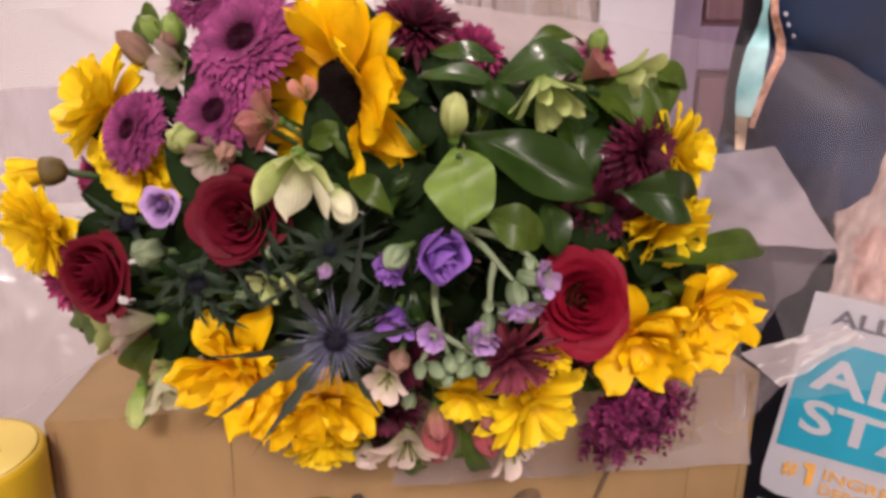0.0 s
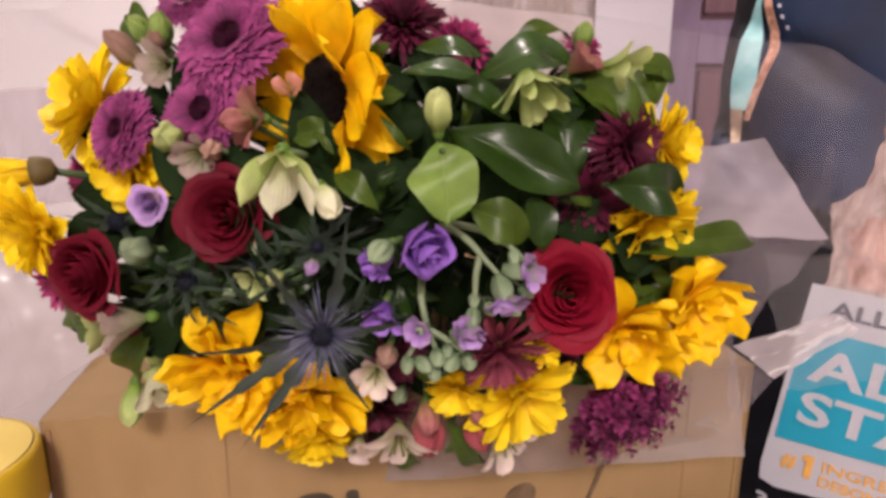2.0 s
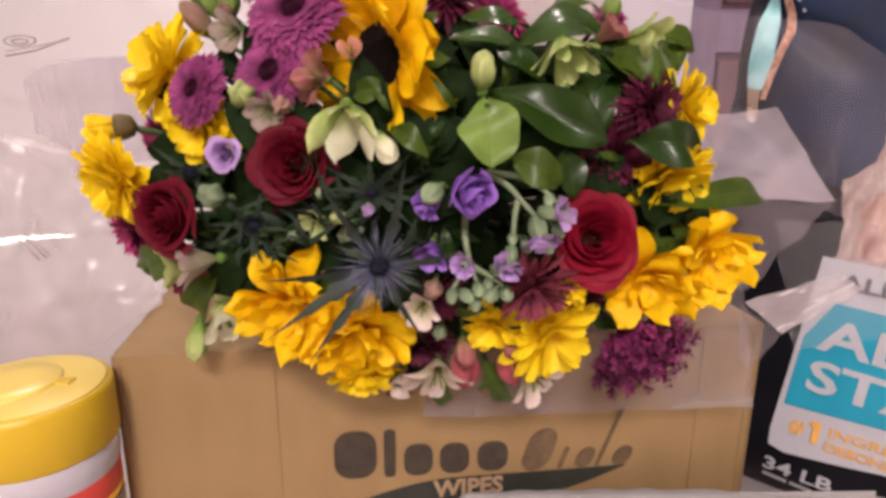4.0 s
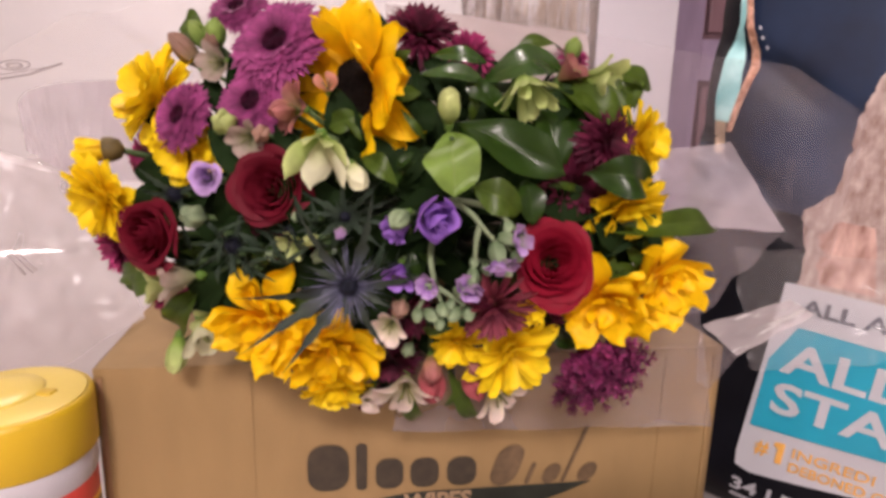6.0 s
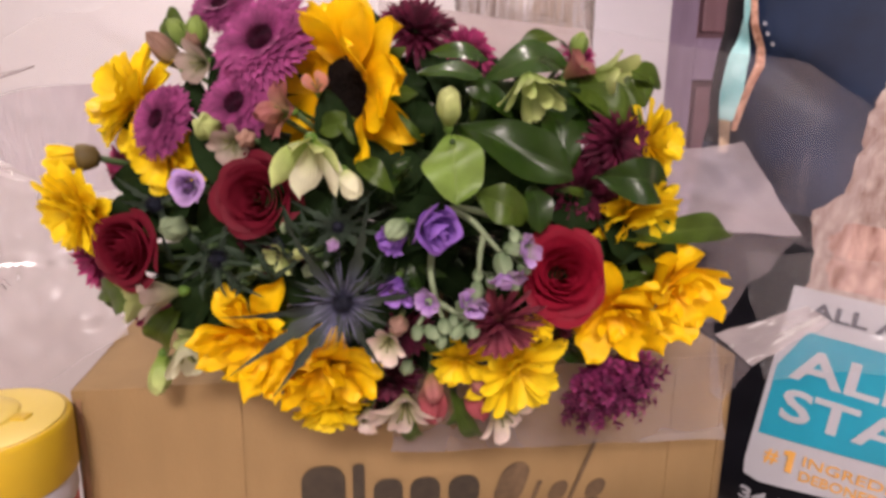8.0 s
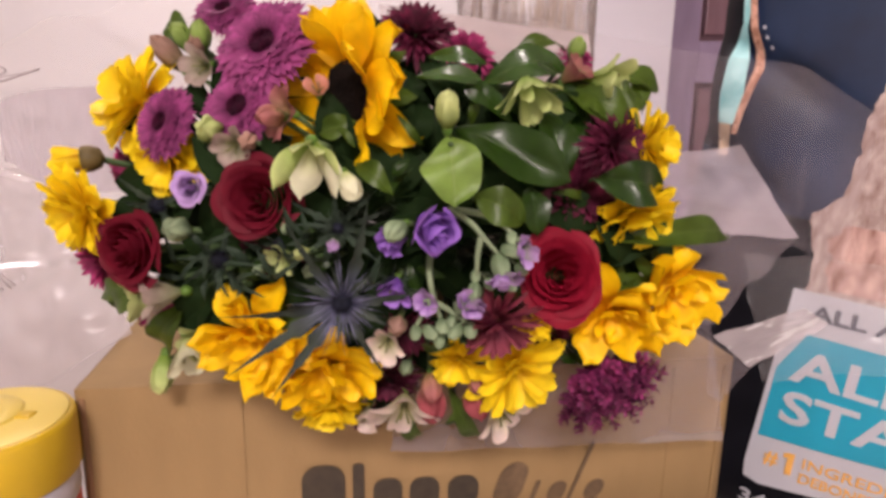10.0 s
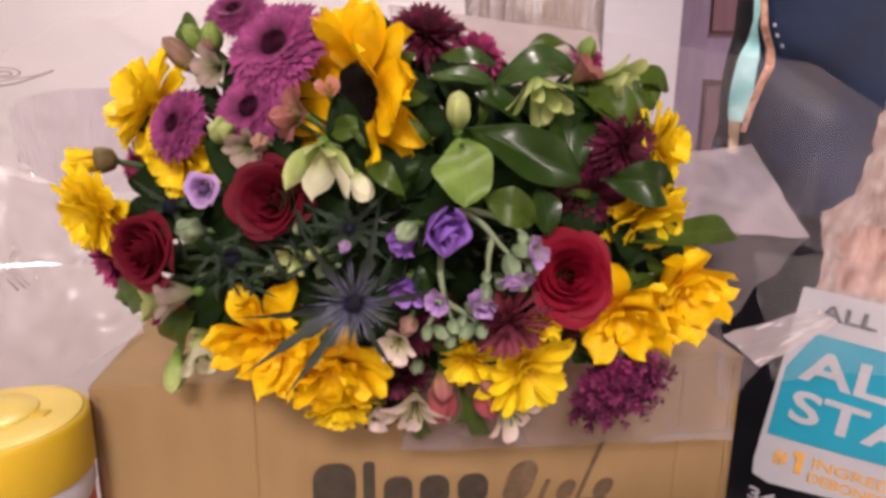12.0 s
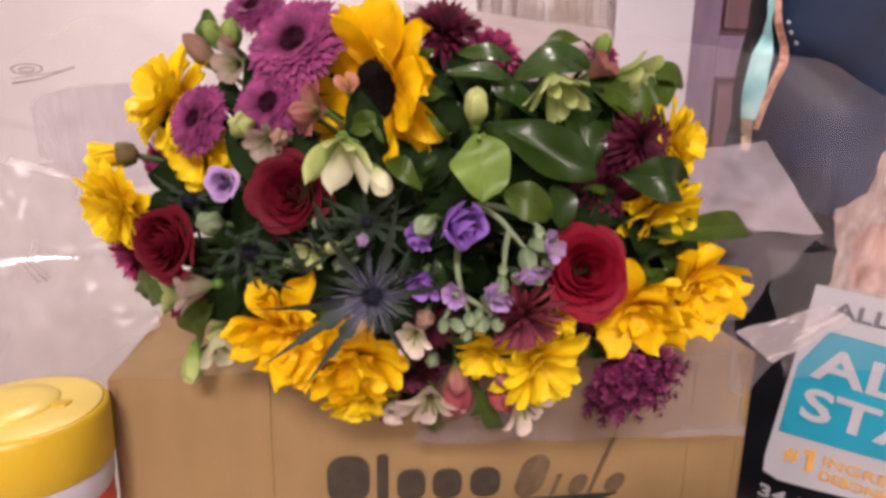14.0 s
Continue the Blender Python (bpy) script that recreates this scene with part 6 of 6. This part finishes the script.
mum((-0.073, 0.2903, 1.0718), (-0.0995, -0.995, 0), 0.0153, BURG, BURG, "burgundy_mum", "deep burgundy spider chrysanthemum", 6, 30, True)
leaf((-0.0737, 0.276, 1.0673), (-0.0829, 0.269, 1.0781), 0.0044, (0.35, -1, 0.35), LEAF_TEAL, label="slim green leaf among the blooms")
leaf((-0.0999, 0.2904, 1.0553), (-0.1011, 0.2849, 1.0447), 0.0030, (-0.35, -1, 0.45), LEAF_TEAL, label="slim green leaf among the blooms")
leaf((-0.0501, 0.2646, 1.0836), (-0.0504, 0.2549, 1.0994), 0.0039, (0.39, -1, 0.26), LEAF_TEAL, label="slim green leaf among the blooms")
leaf((-0.1201, 0.2995, 1.0606), (-0.1207, 0.2897, 1.0773), 0.0032, (0.32, -1, 0.24), LEAF_TEAL, label="slim green leaf among the blooms")
leaf((-0.0811, 0.2781, 1.0802), (-0.0602, 0.259, 1.0983), 0.0033, (-0.36, -1, 0.18), LEAF_TEAL, label="slim green leaf among the blooms")
leaf((-0.034, 0.2606, 1.0733), (-0.0468, 0.2525, 1.0834), 0.0036, (-0.16, -1, -0.06), LEAF_TEAL, label="slim green leaf among the blooms")
leaf((-0.0189, 0.2737, 1.0338), (-0.0359, 0.2747, 1.0211), 0.0034, (0.01, -1, 0.18), LEAF_TEAL, label="slim green leaf among the blooms")
leaf((-0.0013, 0.2814, 1.0186), (0.0013, 0.2578, 1.0419), 0.0036, (-0.31, -1, 0.28), LEAF_MID, label="slim green leaf among the blooms")
leaf((0.0126, 0.2769, 1.0255), (0.0278, 0.2662, 1.0293), 0.0050, (-0.23, -1, -0.09), LEAF_MID, label="slim green leaf among the blooms")
bud((-0.0515, 0.2651, 1.0878), (-0.0132, -0.9777, 0.2095), 0.0052, SAGE, "small closed sage green flower bud")
bud((-0.0689, 0.2745, 1.0647), (0.1172, -0.9365, 0.3306), 0.0050, SAGE, "small closed sage green flower bud")
bud((-0.0403, 0.2636, 1.0681), (-0.1879, -0.9769, 0.1017), 0.0061, SAGE, "small closed sage green flower bud")
bud((-0.0774, 0.2765, 1.0865), (-0.2615, -0.9472, -0.1855), 0.0060, SAGE, "small closed sage green flower bud")
bud((-0.012, 0.2798, 1.0222), (-0.3581, -0.8684, 0.3431), 0.0051, SAGE, "small closed sage green flower bud")
bud((0.0047, 0.2868, 1.0100), (-0.181, -0.9674, -0.1772), 0.0065, SAGE, "small closed sage green flower bud")
thistle((-0.0555, 0.2680, 1.0785), (-0.08, -0.98, 0.1), 0.02, [(178, 0.9, 15), (140, 0.9, 25), (-150, 0.9, 10), (20, 0.9, 20), (-60, 0.9, 15), (80, 0.8, 10), (-100, 0.8, 20)], 0.2, THISTLE_GREEN, "dark green thistle, still closed")
thistle((-0.0910, 0.2850, 1.0676), (-0.08, -0.98, 0.1), 0.021, [(178, 0.9, 15), (140, 0.9, 25), (-150, 0.9, 10), (20, 0.9, 20), (-60, 0.9, 15), (80, 0.8, 10), (-100, 0.8, 20)], 0.2, THISTLE_GREEN, "dark green thistle, still closed")
thistle((-0.0014, 0.2580, 1.0636), (-0.08, -0.98, 0.1), 0.016, [(178, 0.9, 15), (140, 0.9, 25), (-150, 0.9, 10), (20, 0.9, 20), (-60, 0.9, 15), (80, 0.8, 10), (-100, 0.8, 20)], 0.2, THISTLE_GREEN, "dark green thistle, still closed")
leaf((-0.0797, 0.2797, 1.0555), (-0.0651, 0.2649, 1.0537), 0.0018, (-0.07, -1, 0.36), LEAF_TEAL, label="narrow grey-green leaf among the blooms")
leaf((-0.0797, 0.2797, 1.0555), (-0.0814, 0.2759, 1.0419), 0.0021, (0.20, -1, 0.54), LEAF_TEAL, label="narrow grey-green leaf among the blooms")
leaf((-0.0797, 0.2797, 1.0555), (-0.0658, 0.2609, 1.0679), 0.0026, (-0.12, -1, 0.52), LEAF_TEAL, label="narrow grey-green leaf among the blooms")
leaf((-0.0591, 0.2698, 1.0616), (-0.0428, 0.2503, 1.0758), 0.0025, (0.07, -1, 0.25), LEAF_TEAL, label="narrow grey-green leaf among the blooms")
leaf((-0.0591, 0.2698, 1.0616), (-0.065, 0.2588, 1.0783), 0.0025, (0.20, -1, 0.11), LEAF_TEAL, label="narrow grey-green leaf among the blooms")
leaf((-0.0591, 0.2698, 1.0616), (-0.0682, 0.2619, 1.0682), 0.0020, (-0.36, -1, 0.30), LEAF_TEAL, label="narrow grey-green leaf among the blooms")
leaf((-0.0892, 0.2823, 1.0623), (-0.0899, 0.2756, 1.0530), 0.0027, (0.06, -1, -0.08), LEAF_TEAL, label="narrow grey-green leaf among the blooms")
leaf((-0.0892, 0.2823, 1.0623), (-0.0664, 0.2605, 1.0713), 0.0022, (-0.24, -1, 0.66), LEAF_TEAL, label="narrow grey-green leaf among the blooms")
leaf((-0.0892, 0.2823, 1.0623), (-0.0857, 0.2745, 1.0504), 0.0022, (-0.17, -1, -0.09), LEAF_TEAL, label="narrow grey-green leaf among the blooms")
leaf((-0.0405, 0.2593, 1.0848), (-0.0463, 0.2505, 1.0936), 0.0027, (-0.23, -1, 0.38), LEAF_TEAL, label="narrow grey-green leaf among the blooms")
leaf((-0.0405, 0.2593, 1.0848), (-0.0414, 0.2493, 1.0989), 0.0026, (0.29, -1, -0.01), LEAF_TEAL, label="narrow grey-green leaf among the blooms")
leaf((-0.0405, 0.2593, 1.0848), (-0.0495, 0.2519, 1.0823), 0.0023, (-0.33, -1, -0.06), LEAF_TEAL, label="narrow grey-green leaf among the blooms")
leaf((-0.0518, 0.2648, 1.0719), (-0.0356, 0.247, 1.0816), 0.0027, (0.10, -1, -0.02), LEAF_TEAL, label="narrow grey-green leaf among the blooms")
leaf((-0.0518, 0.2648, 1.0719), (-0.0532, 0.2532, 1.0848), 0.0016, (0.41, -1, 0.09), LEAF_TEAL, label="narrow grey-green leaf among the blooms")
leaf((-0.0518, 0.2648, 1.0719), (-0.0388, 0.2477, 1.0845), 0.0019, (-0.22, -1, 0.06), LEAF_TEAL, label="narrow grey-green leaf among the blooms")
leaf((-0.1146, 0.2965, 1.0533), (-0.1314, 0.2963, 1.0547), 0.0028, (-0.13, -1, 0.55), LEAF_TEAL, label="narrow grey-green leaf among the blooms")
leaf((-0.1146, 0.2965, 1.0533), (-0.0964, 0.2748, 1.0737), 0.0025, (-0.10, -1, 0.01), LEAF_TEAL, label="narrow grey-green leaf among the blooms")
leaf((-0.1146, 0.2965, 1.0533), (-0.1244, 0.2928, 1.0533), 0.0021, (-0.40, -1, 0.47), LEAF_TEAL, label="narrow grey-green leaf among the blooms")
leaf((-0.0111, 0.257, 1.0633), (-0.0053, 0.2401, 1.0819), 0.0021, (-0.03, -1, 0.33), LEAF_TEAL, label="narrow grey-green leaf among the blooms")
leaf((-0.0111, 0.257, 1.0633), (-0.0058, 0.2407, 1.0792), 0.0016, (0.01, -1, 0.37), LEAF_TEAL, label="narrow grey-green leaf among the blooms")
leaf((-0.0111, 0.257, 1.0633), (-0.0058, 0.2413, 1.0765), 0.0023, (0.11, -1, 0.31), LEAF_TEAL, label="narrow grey-green leaf among the blooms")
leaf((0.0099, 0.2579, 1.0577), (-0.0039, 0.248, 1.0580), 0.0021, (0.48, -1, 0.55), LEAF_TEAL, label="narrow grey-green leaf among the blooms")
leaf((0.0099, 0.2579, 1.0577), (0.0012, 0.2446, 1.0649), 0.0018, (-0.08, -1, 0.67), LEAF_TEAL, label="narrow grey-green leaf among the blooms")
leaf((0.0099, 0.2579, 1.0577), (0.0049, 0.2411, 1.0743), 0.0019, (-0.42, -1, -0.03), LEAF_TEAL, label="narrow grey-green leaf among the blooms")
leaf((-0.097, 0.2847, 1.0724), (-0.108, 0.2811, 1.0838), 0.0029, (-0.09, -1, 0.67), LEAF_TEAL, label="narrow grey-green leaf among the blooms")
leaf((-0.097, 0.2847, 1.0724), (-0.098, 0.2782, 1.0578), 0.0019, (0.25, -1, 0.44), LEAF_TEAL, label="narrow grey-green leaf among the blooms")
leaf((-0.097, 0.2847, 1.0724), (-0.0777, 0.2646, 1.0862), 0.0027, (0.24, -1, 0.39), LEAF_TEAL, label="narrow grey-green leaf among the blooms")


# ---- greenery and stems deep in the bouquet ----
random.seed(21)
# filler leaves in the shade-darkened green, so the gaps read dark
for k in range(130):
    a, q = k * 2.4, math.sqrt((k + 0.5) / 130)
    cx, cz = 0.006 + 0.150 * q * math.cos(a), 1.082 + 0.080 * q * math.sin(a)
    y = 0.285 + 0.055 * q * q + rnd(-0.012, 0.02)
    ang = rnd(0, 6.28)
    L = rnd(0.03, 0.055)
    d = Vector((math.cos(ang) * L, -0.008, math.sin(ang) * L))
    leaf((cx, y, cz), Vector((cx, y, cz)) + d, rnd(0.016, 0.03), (rnd(-0.5, 0.5), -1, rnd(-0.2, 0.8)), LEAF_SHADE, label="small leaf inside the bouquet, its green darkened as shade")


def stem_tie(m):
    t = thing("rubber_band", m, "tan rubber band round the flower stems", "rubber band")
    def ring(u, v):
        a, b = 2 * math.pi * u, 2 * math.pi * v
        return Vector(((0.03 + 0.002 * math.cos(b)) * math.cos(a), 0.004 * math.sin(b), (0.022 + 0.002 * math.cos(b)) * math.sin(a)))
    bm = sheet_bm(ring, 40, 8)
    bmesh.ops.remove_doubles(bm, verts=bm.verts, dist=0.00005)
    part("band", bm, SAND_PRINT, t)


stem_tie(pose(GATHER.x, GATHER.y - 0.03, GATHER.z))


# ---- wrapping ----
def wrap(name, rim, a0, a1, material, label, category, crumple, inner=0.12, n=60, seed=0.0, depth=0.0):
    """A sheet that flares from the tied stems to a rim: rim(a) gives the edge's point at the angle a in degrees."""
    t = thing(name, Matrix.Identity(4), label, category)

    def place(u, v):
        a = a0 + (a1 - a0) * u
        root = GATHER + Vector((math.cos(radians(a)) * 0.035, -0.02, math.sin(radians(a)) * 0.028))
        p = root.lerp(Vector(rim(a)), inner + (1 - inner) * v)
        k = noise.noise(Vector((u * 9 + seed, v * 3, seed))) + 0.5 * noise.noise(Vector((u * 23 + seed, v * 7, seed)))
        out = Vector((math.cos(radians(a)), -0.3, math.sin(radians(a)))).normalized()
        return p + out * crumple * k * v
    part("sheet", sheet_bm(place, n, 26), material, t)
    return t


def ellipse_rim(cx, y, cz, left, right, up, down, fwd=0.0, ripple=0.0, phase=0.0):
    def rim(a):
        c, s = math.cos(radians(a)), math.sin(radians(a))
        k = 1 + ripple * math.sin(radians(a) * 7 + phase)
        return (cx + c * (right if c > 0 else left) * k, y + fwd * (1 - abs(s)), cz + s * (up if s > 0 else down) * k)
    return rim


WRAP = wrap("cellophane_wrap", ellipse_rim(0.02, 0.40, 1.06, 0.42, 0.40, 0.165, 0.075, 0.02, 0.02), 100, 210, CELLO, "clear crinkled cellophane wrapped round the bouquet", "cellophane", 0.009, 0.06, 110, 3.0)


def patch(name, pts, material, label, sag=0.01, seed=0.0, nu=22, nv=22, parent=None, category="tissue paper", fray=0.004):
    """A loose sheet of paper between four corners, softly creased."""
    t = thing(name, Matrix.Identity(4), label, category) if parent is None else parent
    a, b, c, d = (Vector(p) for p in pts)

    def place(u, v):
        p = a.lerp(b, u).lerp(d.lerp(c, u), v)
        n = (b - a).cross(d - a).normalized()
        k = noise.noise(Vector((u * 3 + seed, v * 3, seed))) + 0.4 * noise.noise(Vector((u * 8, v * 8 + seed, seed)))
        e = noise.noise(Vector((u * 4, v * 4, seed + 9)))
        return p + n * sag * k + ((b - a).normalized() + (d - a).normalized()) * fray * e
    part("sheet", sheet_bm(place, nu, nv), material, t)
    return t



def film_panel(top, foot, material, label, parent, crease=0.003):
    """A flared panel of the wrapping between its free edge and its foot, with soft folds that run down from the edge."""
    def along(row, u):
        k = min(int(u * (len(row) - 1)), len(row) - 2)
        t = u * (len(row) - 1) - k
        a, b, c, d = (Vector(row[min(max(j, 0), len(row) - 1)]) for j in (k - 1, k, k + 1, k + 2))
        return 0.5 * (2 * b + (c - a) * t + (2 * a - 5 * b + 4 * c - d) * t * t + (3 * b - a - 3 * c + d) * t ** 3)

    def place(u, v):
        p = along(top, u).lerp(along(foot, u), v)
        k = noise.noise(Vector((u * 11, v * 2, 3.0))) + 0.5 * noise.noise(Vector((u * 27, v * 5, 7.0)))
        return p + Vector((0, -1, 0.15)) * crease * k * min(1, 0.3 + v)
    return part("film_panel", sheet_bm(place, 110, 30), material, parent, label)


film_panel([(-0.0932, 0.4000, 1.2309), (-0.0328, 0.4000, 1.2163), (0.0249, 0.4000, 1.2116), (0.0691, 0.4050, 1.2054), (0.1148, 0.4100, 1.1957), (0.1734, 0.4150, 1.1865), (0.2180, 0.4200, 1.1812), (0.2648, 0.4200, 1.1767), (0.2899, 0.4200, 1.1640), (0.3276, 0.4200, 1.1436)],
           [(-0.0449, 0.3700, 1.1064), (-0.0094, 0.3700, 1.0962), (0.0264, 0.3700, 1.0967), (0.0622, 0.3700, 1.0972), (0.0989, 0.3750, 1.0971), (0.1366, 0.3800, 1.0969), (0.1889, 0.3900, 1.0888), (0.2494, 0.4000, 1.0685), (0.2769, 0.4100, 1.0506), (0.3175, 0.4200, 1.0362)], CELLO_HAZY, "milky flared edge of the clear film", WRAP)

def mark(pts, r, parent):
    """A thin printed line on the cellophane."""
    return part("print_mark", tube_bm(pts, r, 4), PRINT, parent, "faded grey print on the film")


patch("tissue_paper", [(-0.0235, 0.4400, 1.2137), (0.1238, 0.4400, 1.1962), (0.1250, 0.4000, 1.1208), (-0.0152, 0.4000, 1.1189)], TISSUE_HAZY, "thin milky tissue paper behind the flowers", 0.004, 12.0)
far_tissue = thing("tissue_paper", Matrix.Identity(4), "creased white tissue paper behind the flowers", "tissue paper")
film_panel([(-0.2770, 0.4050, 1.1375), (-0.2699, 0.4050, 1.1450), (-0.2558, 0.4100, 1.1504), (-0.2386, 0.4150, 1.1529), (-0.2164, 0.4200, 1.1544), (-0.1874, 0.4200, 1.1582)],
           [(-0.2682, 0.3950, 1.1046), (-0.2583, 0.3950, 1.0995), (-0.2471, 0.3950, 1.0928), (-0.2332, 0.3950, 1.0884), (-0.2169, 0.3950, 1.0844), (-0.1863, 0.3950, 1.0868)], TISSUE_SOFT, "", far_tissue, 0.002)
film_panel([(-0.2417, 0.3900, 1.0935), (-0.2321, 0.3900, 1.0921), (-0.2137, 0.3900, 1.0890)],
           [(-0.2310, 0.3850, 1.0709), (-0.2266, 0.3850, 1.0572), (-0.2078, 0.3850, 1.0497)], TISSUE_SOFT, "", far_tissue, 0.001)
patch("tissue_paper", [(0.1454, 0.37, 1.1151), (0.204, 0.36, 1.1256), (0.2388, 0.345, 1.0713), (0.1503, 0.36, 1.0705)], TISSUE, "stiff folded white tissue paper beside the flowers", 0.006, 3.0)
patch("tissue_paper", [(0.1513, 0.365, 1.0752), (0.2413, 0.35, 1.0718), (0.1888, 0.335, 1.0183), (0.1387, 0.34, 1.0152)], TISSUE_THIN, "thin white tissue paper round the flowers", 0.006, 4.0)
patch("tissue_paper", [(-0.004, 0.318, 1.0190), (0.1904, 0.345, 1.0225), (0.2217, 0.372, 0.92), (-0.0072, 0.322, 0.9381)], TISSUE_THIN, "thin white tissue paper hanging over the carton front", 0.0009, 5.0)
patch("tissue_paper", [(0.2012, 0.3620, 1.0013), (0.2640, 0.3700, 1.0189), (0.2839, 0.3740, 1.0067), (0.2304, 0.3660, 0.9777)], PAPER, "folded white tissue corner sticking out", 0.002, 6.0, fray=0.001)
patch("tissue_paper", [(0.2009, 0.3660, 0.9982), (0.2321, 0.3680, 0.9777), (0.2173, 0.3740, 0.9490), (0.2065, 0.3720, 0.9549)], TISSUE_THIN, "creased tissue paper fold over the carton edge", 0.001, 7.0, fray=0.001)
patch("cellophane_fold", [(-0.3664, 0.43, 1.0929), (-0.2582, 0.44, 1.0970), (-0.2073, 0.42, 0.9752), (-0.3448, 0.375, 0.8997)], CELLO_FOLD, "loose crumpled fold of clear cellophane", 0.009, 8.0, 40, 40, WRAP)
mark([(-0.237, 0.36, 1.1614), (-0.2385, 0.36, 1.1598), (-0.2422, 0.36, 1.1586), (-0.2471, 0.36, 1.1581), (-0.252, 0.36, 1.1584), (-0.2554, 0.36, 1.1594), (-0.2565, 0.36, 1.1609), (-0.255, 0.36, 1.1624), (-0.2513, 0.36, 1.1636), (-0.2464, 0.36, 1.1642), (-0.2415, 0.36, 1.1639), (-0.2381, 0.36, 1.1629), (-0.237, 0.36, 1.1614)], 0.0005, WRAP)
mark([(-0.2419, 0.36, 1.1609), (-0.2426, 0.36, 1.1602), (-0.2445, 0.36, 1.1597), (-0.247, 0.36, 1.1595), (-0.2494, 0.36, 1.1596), (-0.2511, 0.36, 1.1600), (-0.2517, 0.36, 1.1607), (-0.2509, 0.36, 1.1614), (-0.2491, 0.36, 1.1619), (-0.2466, 0.36, 1.1621), (-0.2442, 0.36, 1.1620), (-0.2425, 0.36, 1.1616), (-0.2419, 0.36, 1.1609)], 0.0006, WRAP)
mark([(-0.2565, 0.36, 1.1525), (-0.2387, 0.36, 1.1556), (-0.217, 0.36, 1.1629)], 0.0007, WRAP)
mark([(-0.2562, 0.36, 1.1552), (-0.2384, 0.36, 1.1580), (-0.2242, 0.36, 1.1607)], 0.0004, WRAP)
mark([(-0.2606, 0.35, 1.0415), (-0.2495, 0.35, 1.0286)], 0.0005, WRAP)
mark([(-0.2568, 0.35, 1.0427), (-0.2446, 0.35, 1.0298)], 0.0005, WRAP)
mark([(-0.2519, 0.35, 1.0417), (-0.2418, 0.35, 1.0318)], 0.0004, WRAP)
patch("cellophane_fold", [(0.2426, 0.42, 1.0441), (0.3735, 0.4, 1.0395), (0.3756, 0.38, 0.9738), (0.2581, 0.4, 0.9532)], CELLO, "loose clear cellophane before the food bag", 0.007, 11.0, 34, 30, WRAP)
patch("cellophane_fold", [(-0.2946, 0.3985, 1.0984), (-0.2485, 0.4096, 1.0861), (-0.2483, 0.4101, 1.0872), (-0.2933, 0.4015, 1.1046)], CELLO_PLEAT, "stiff pleat of the film that catches the lamp", 0.0006, 13.0, 24, 6, WRAP, fray=0.0005)
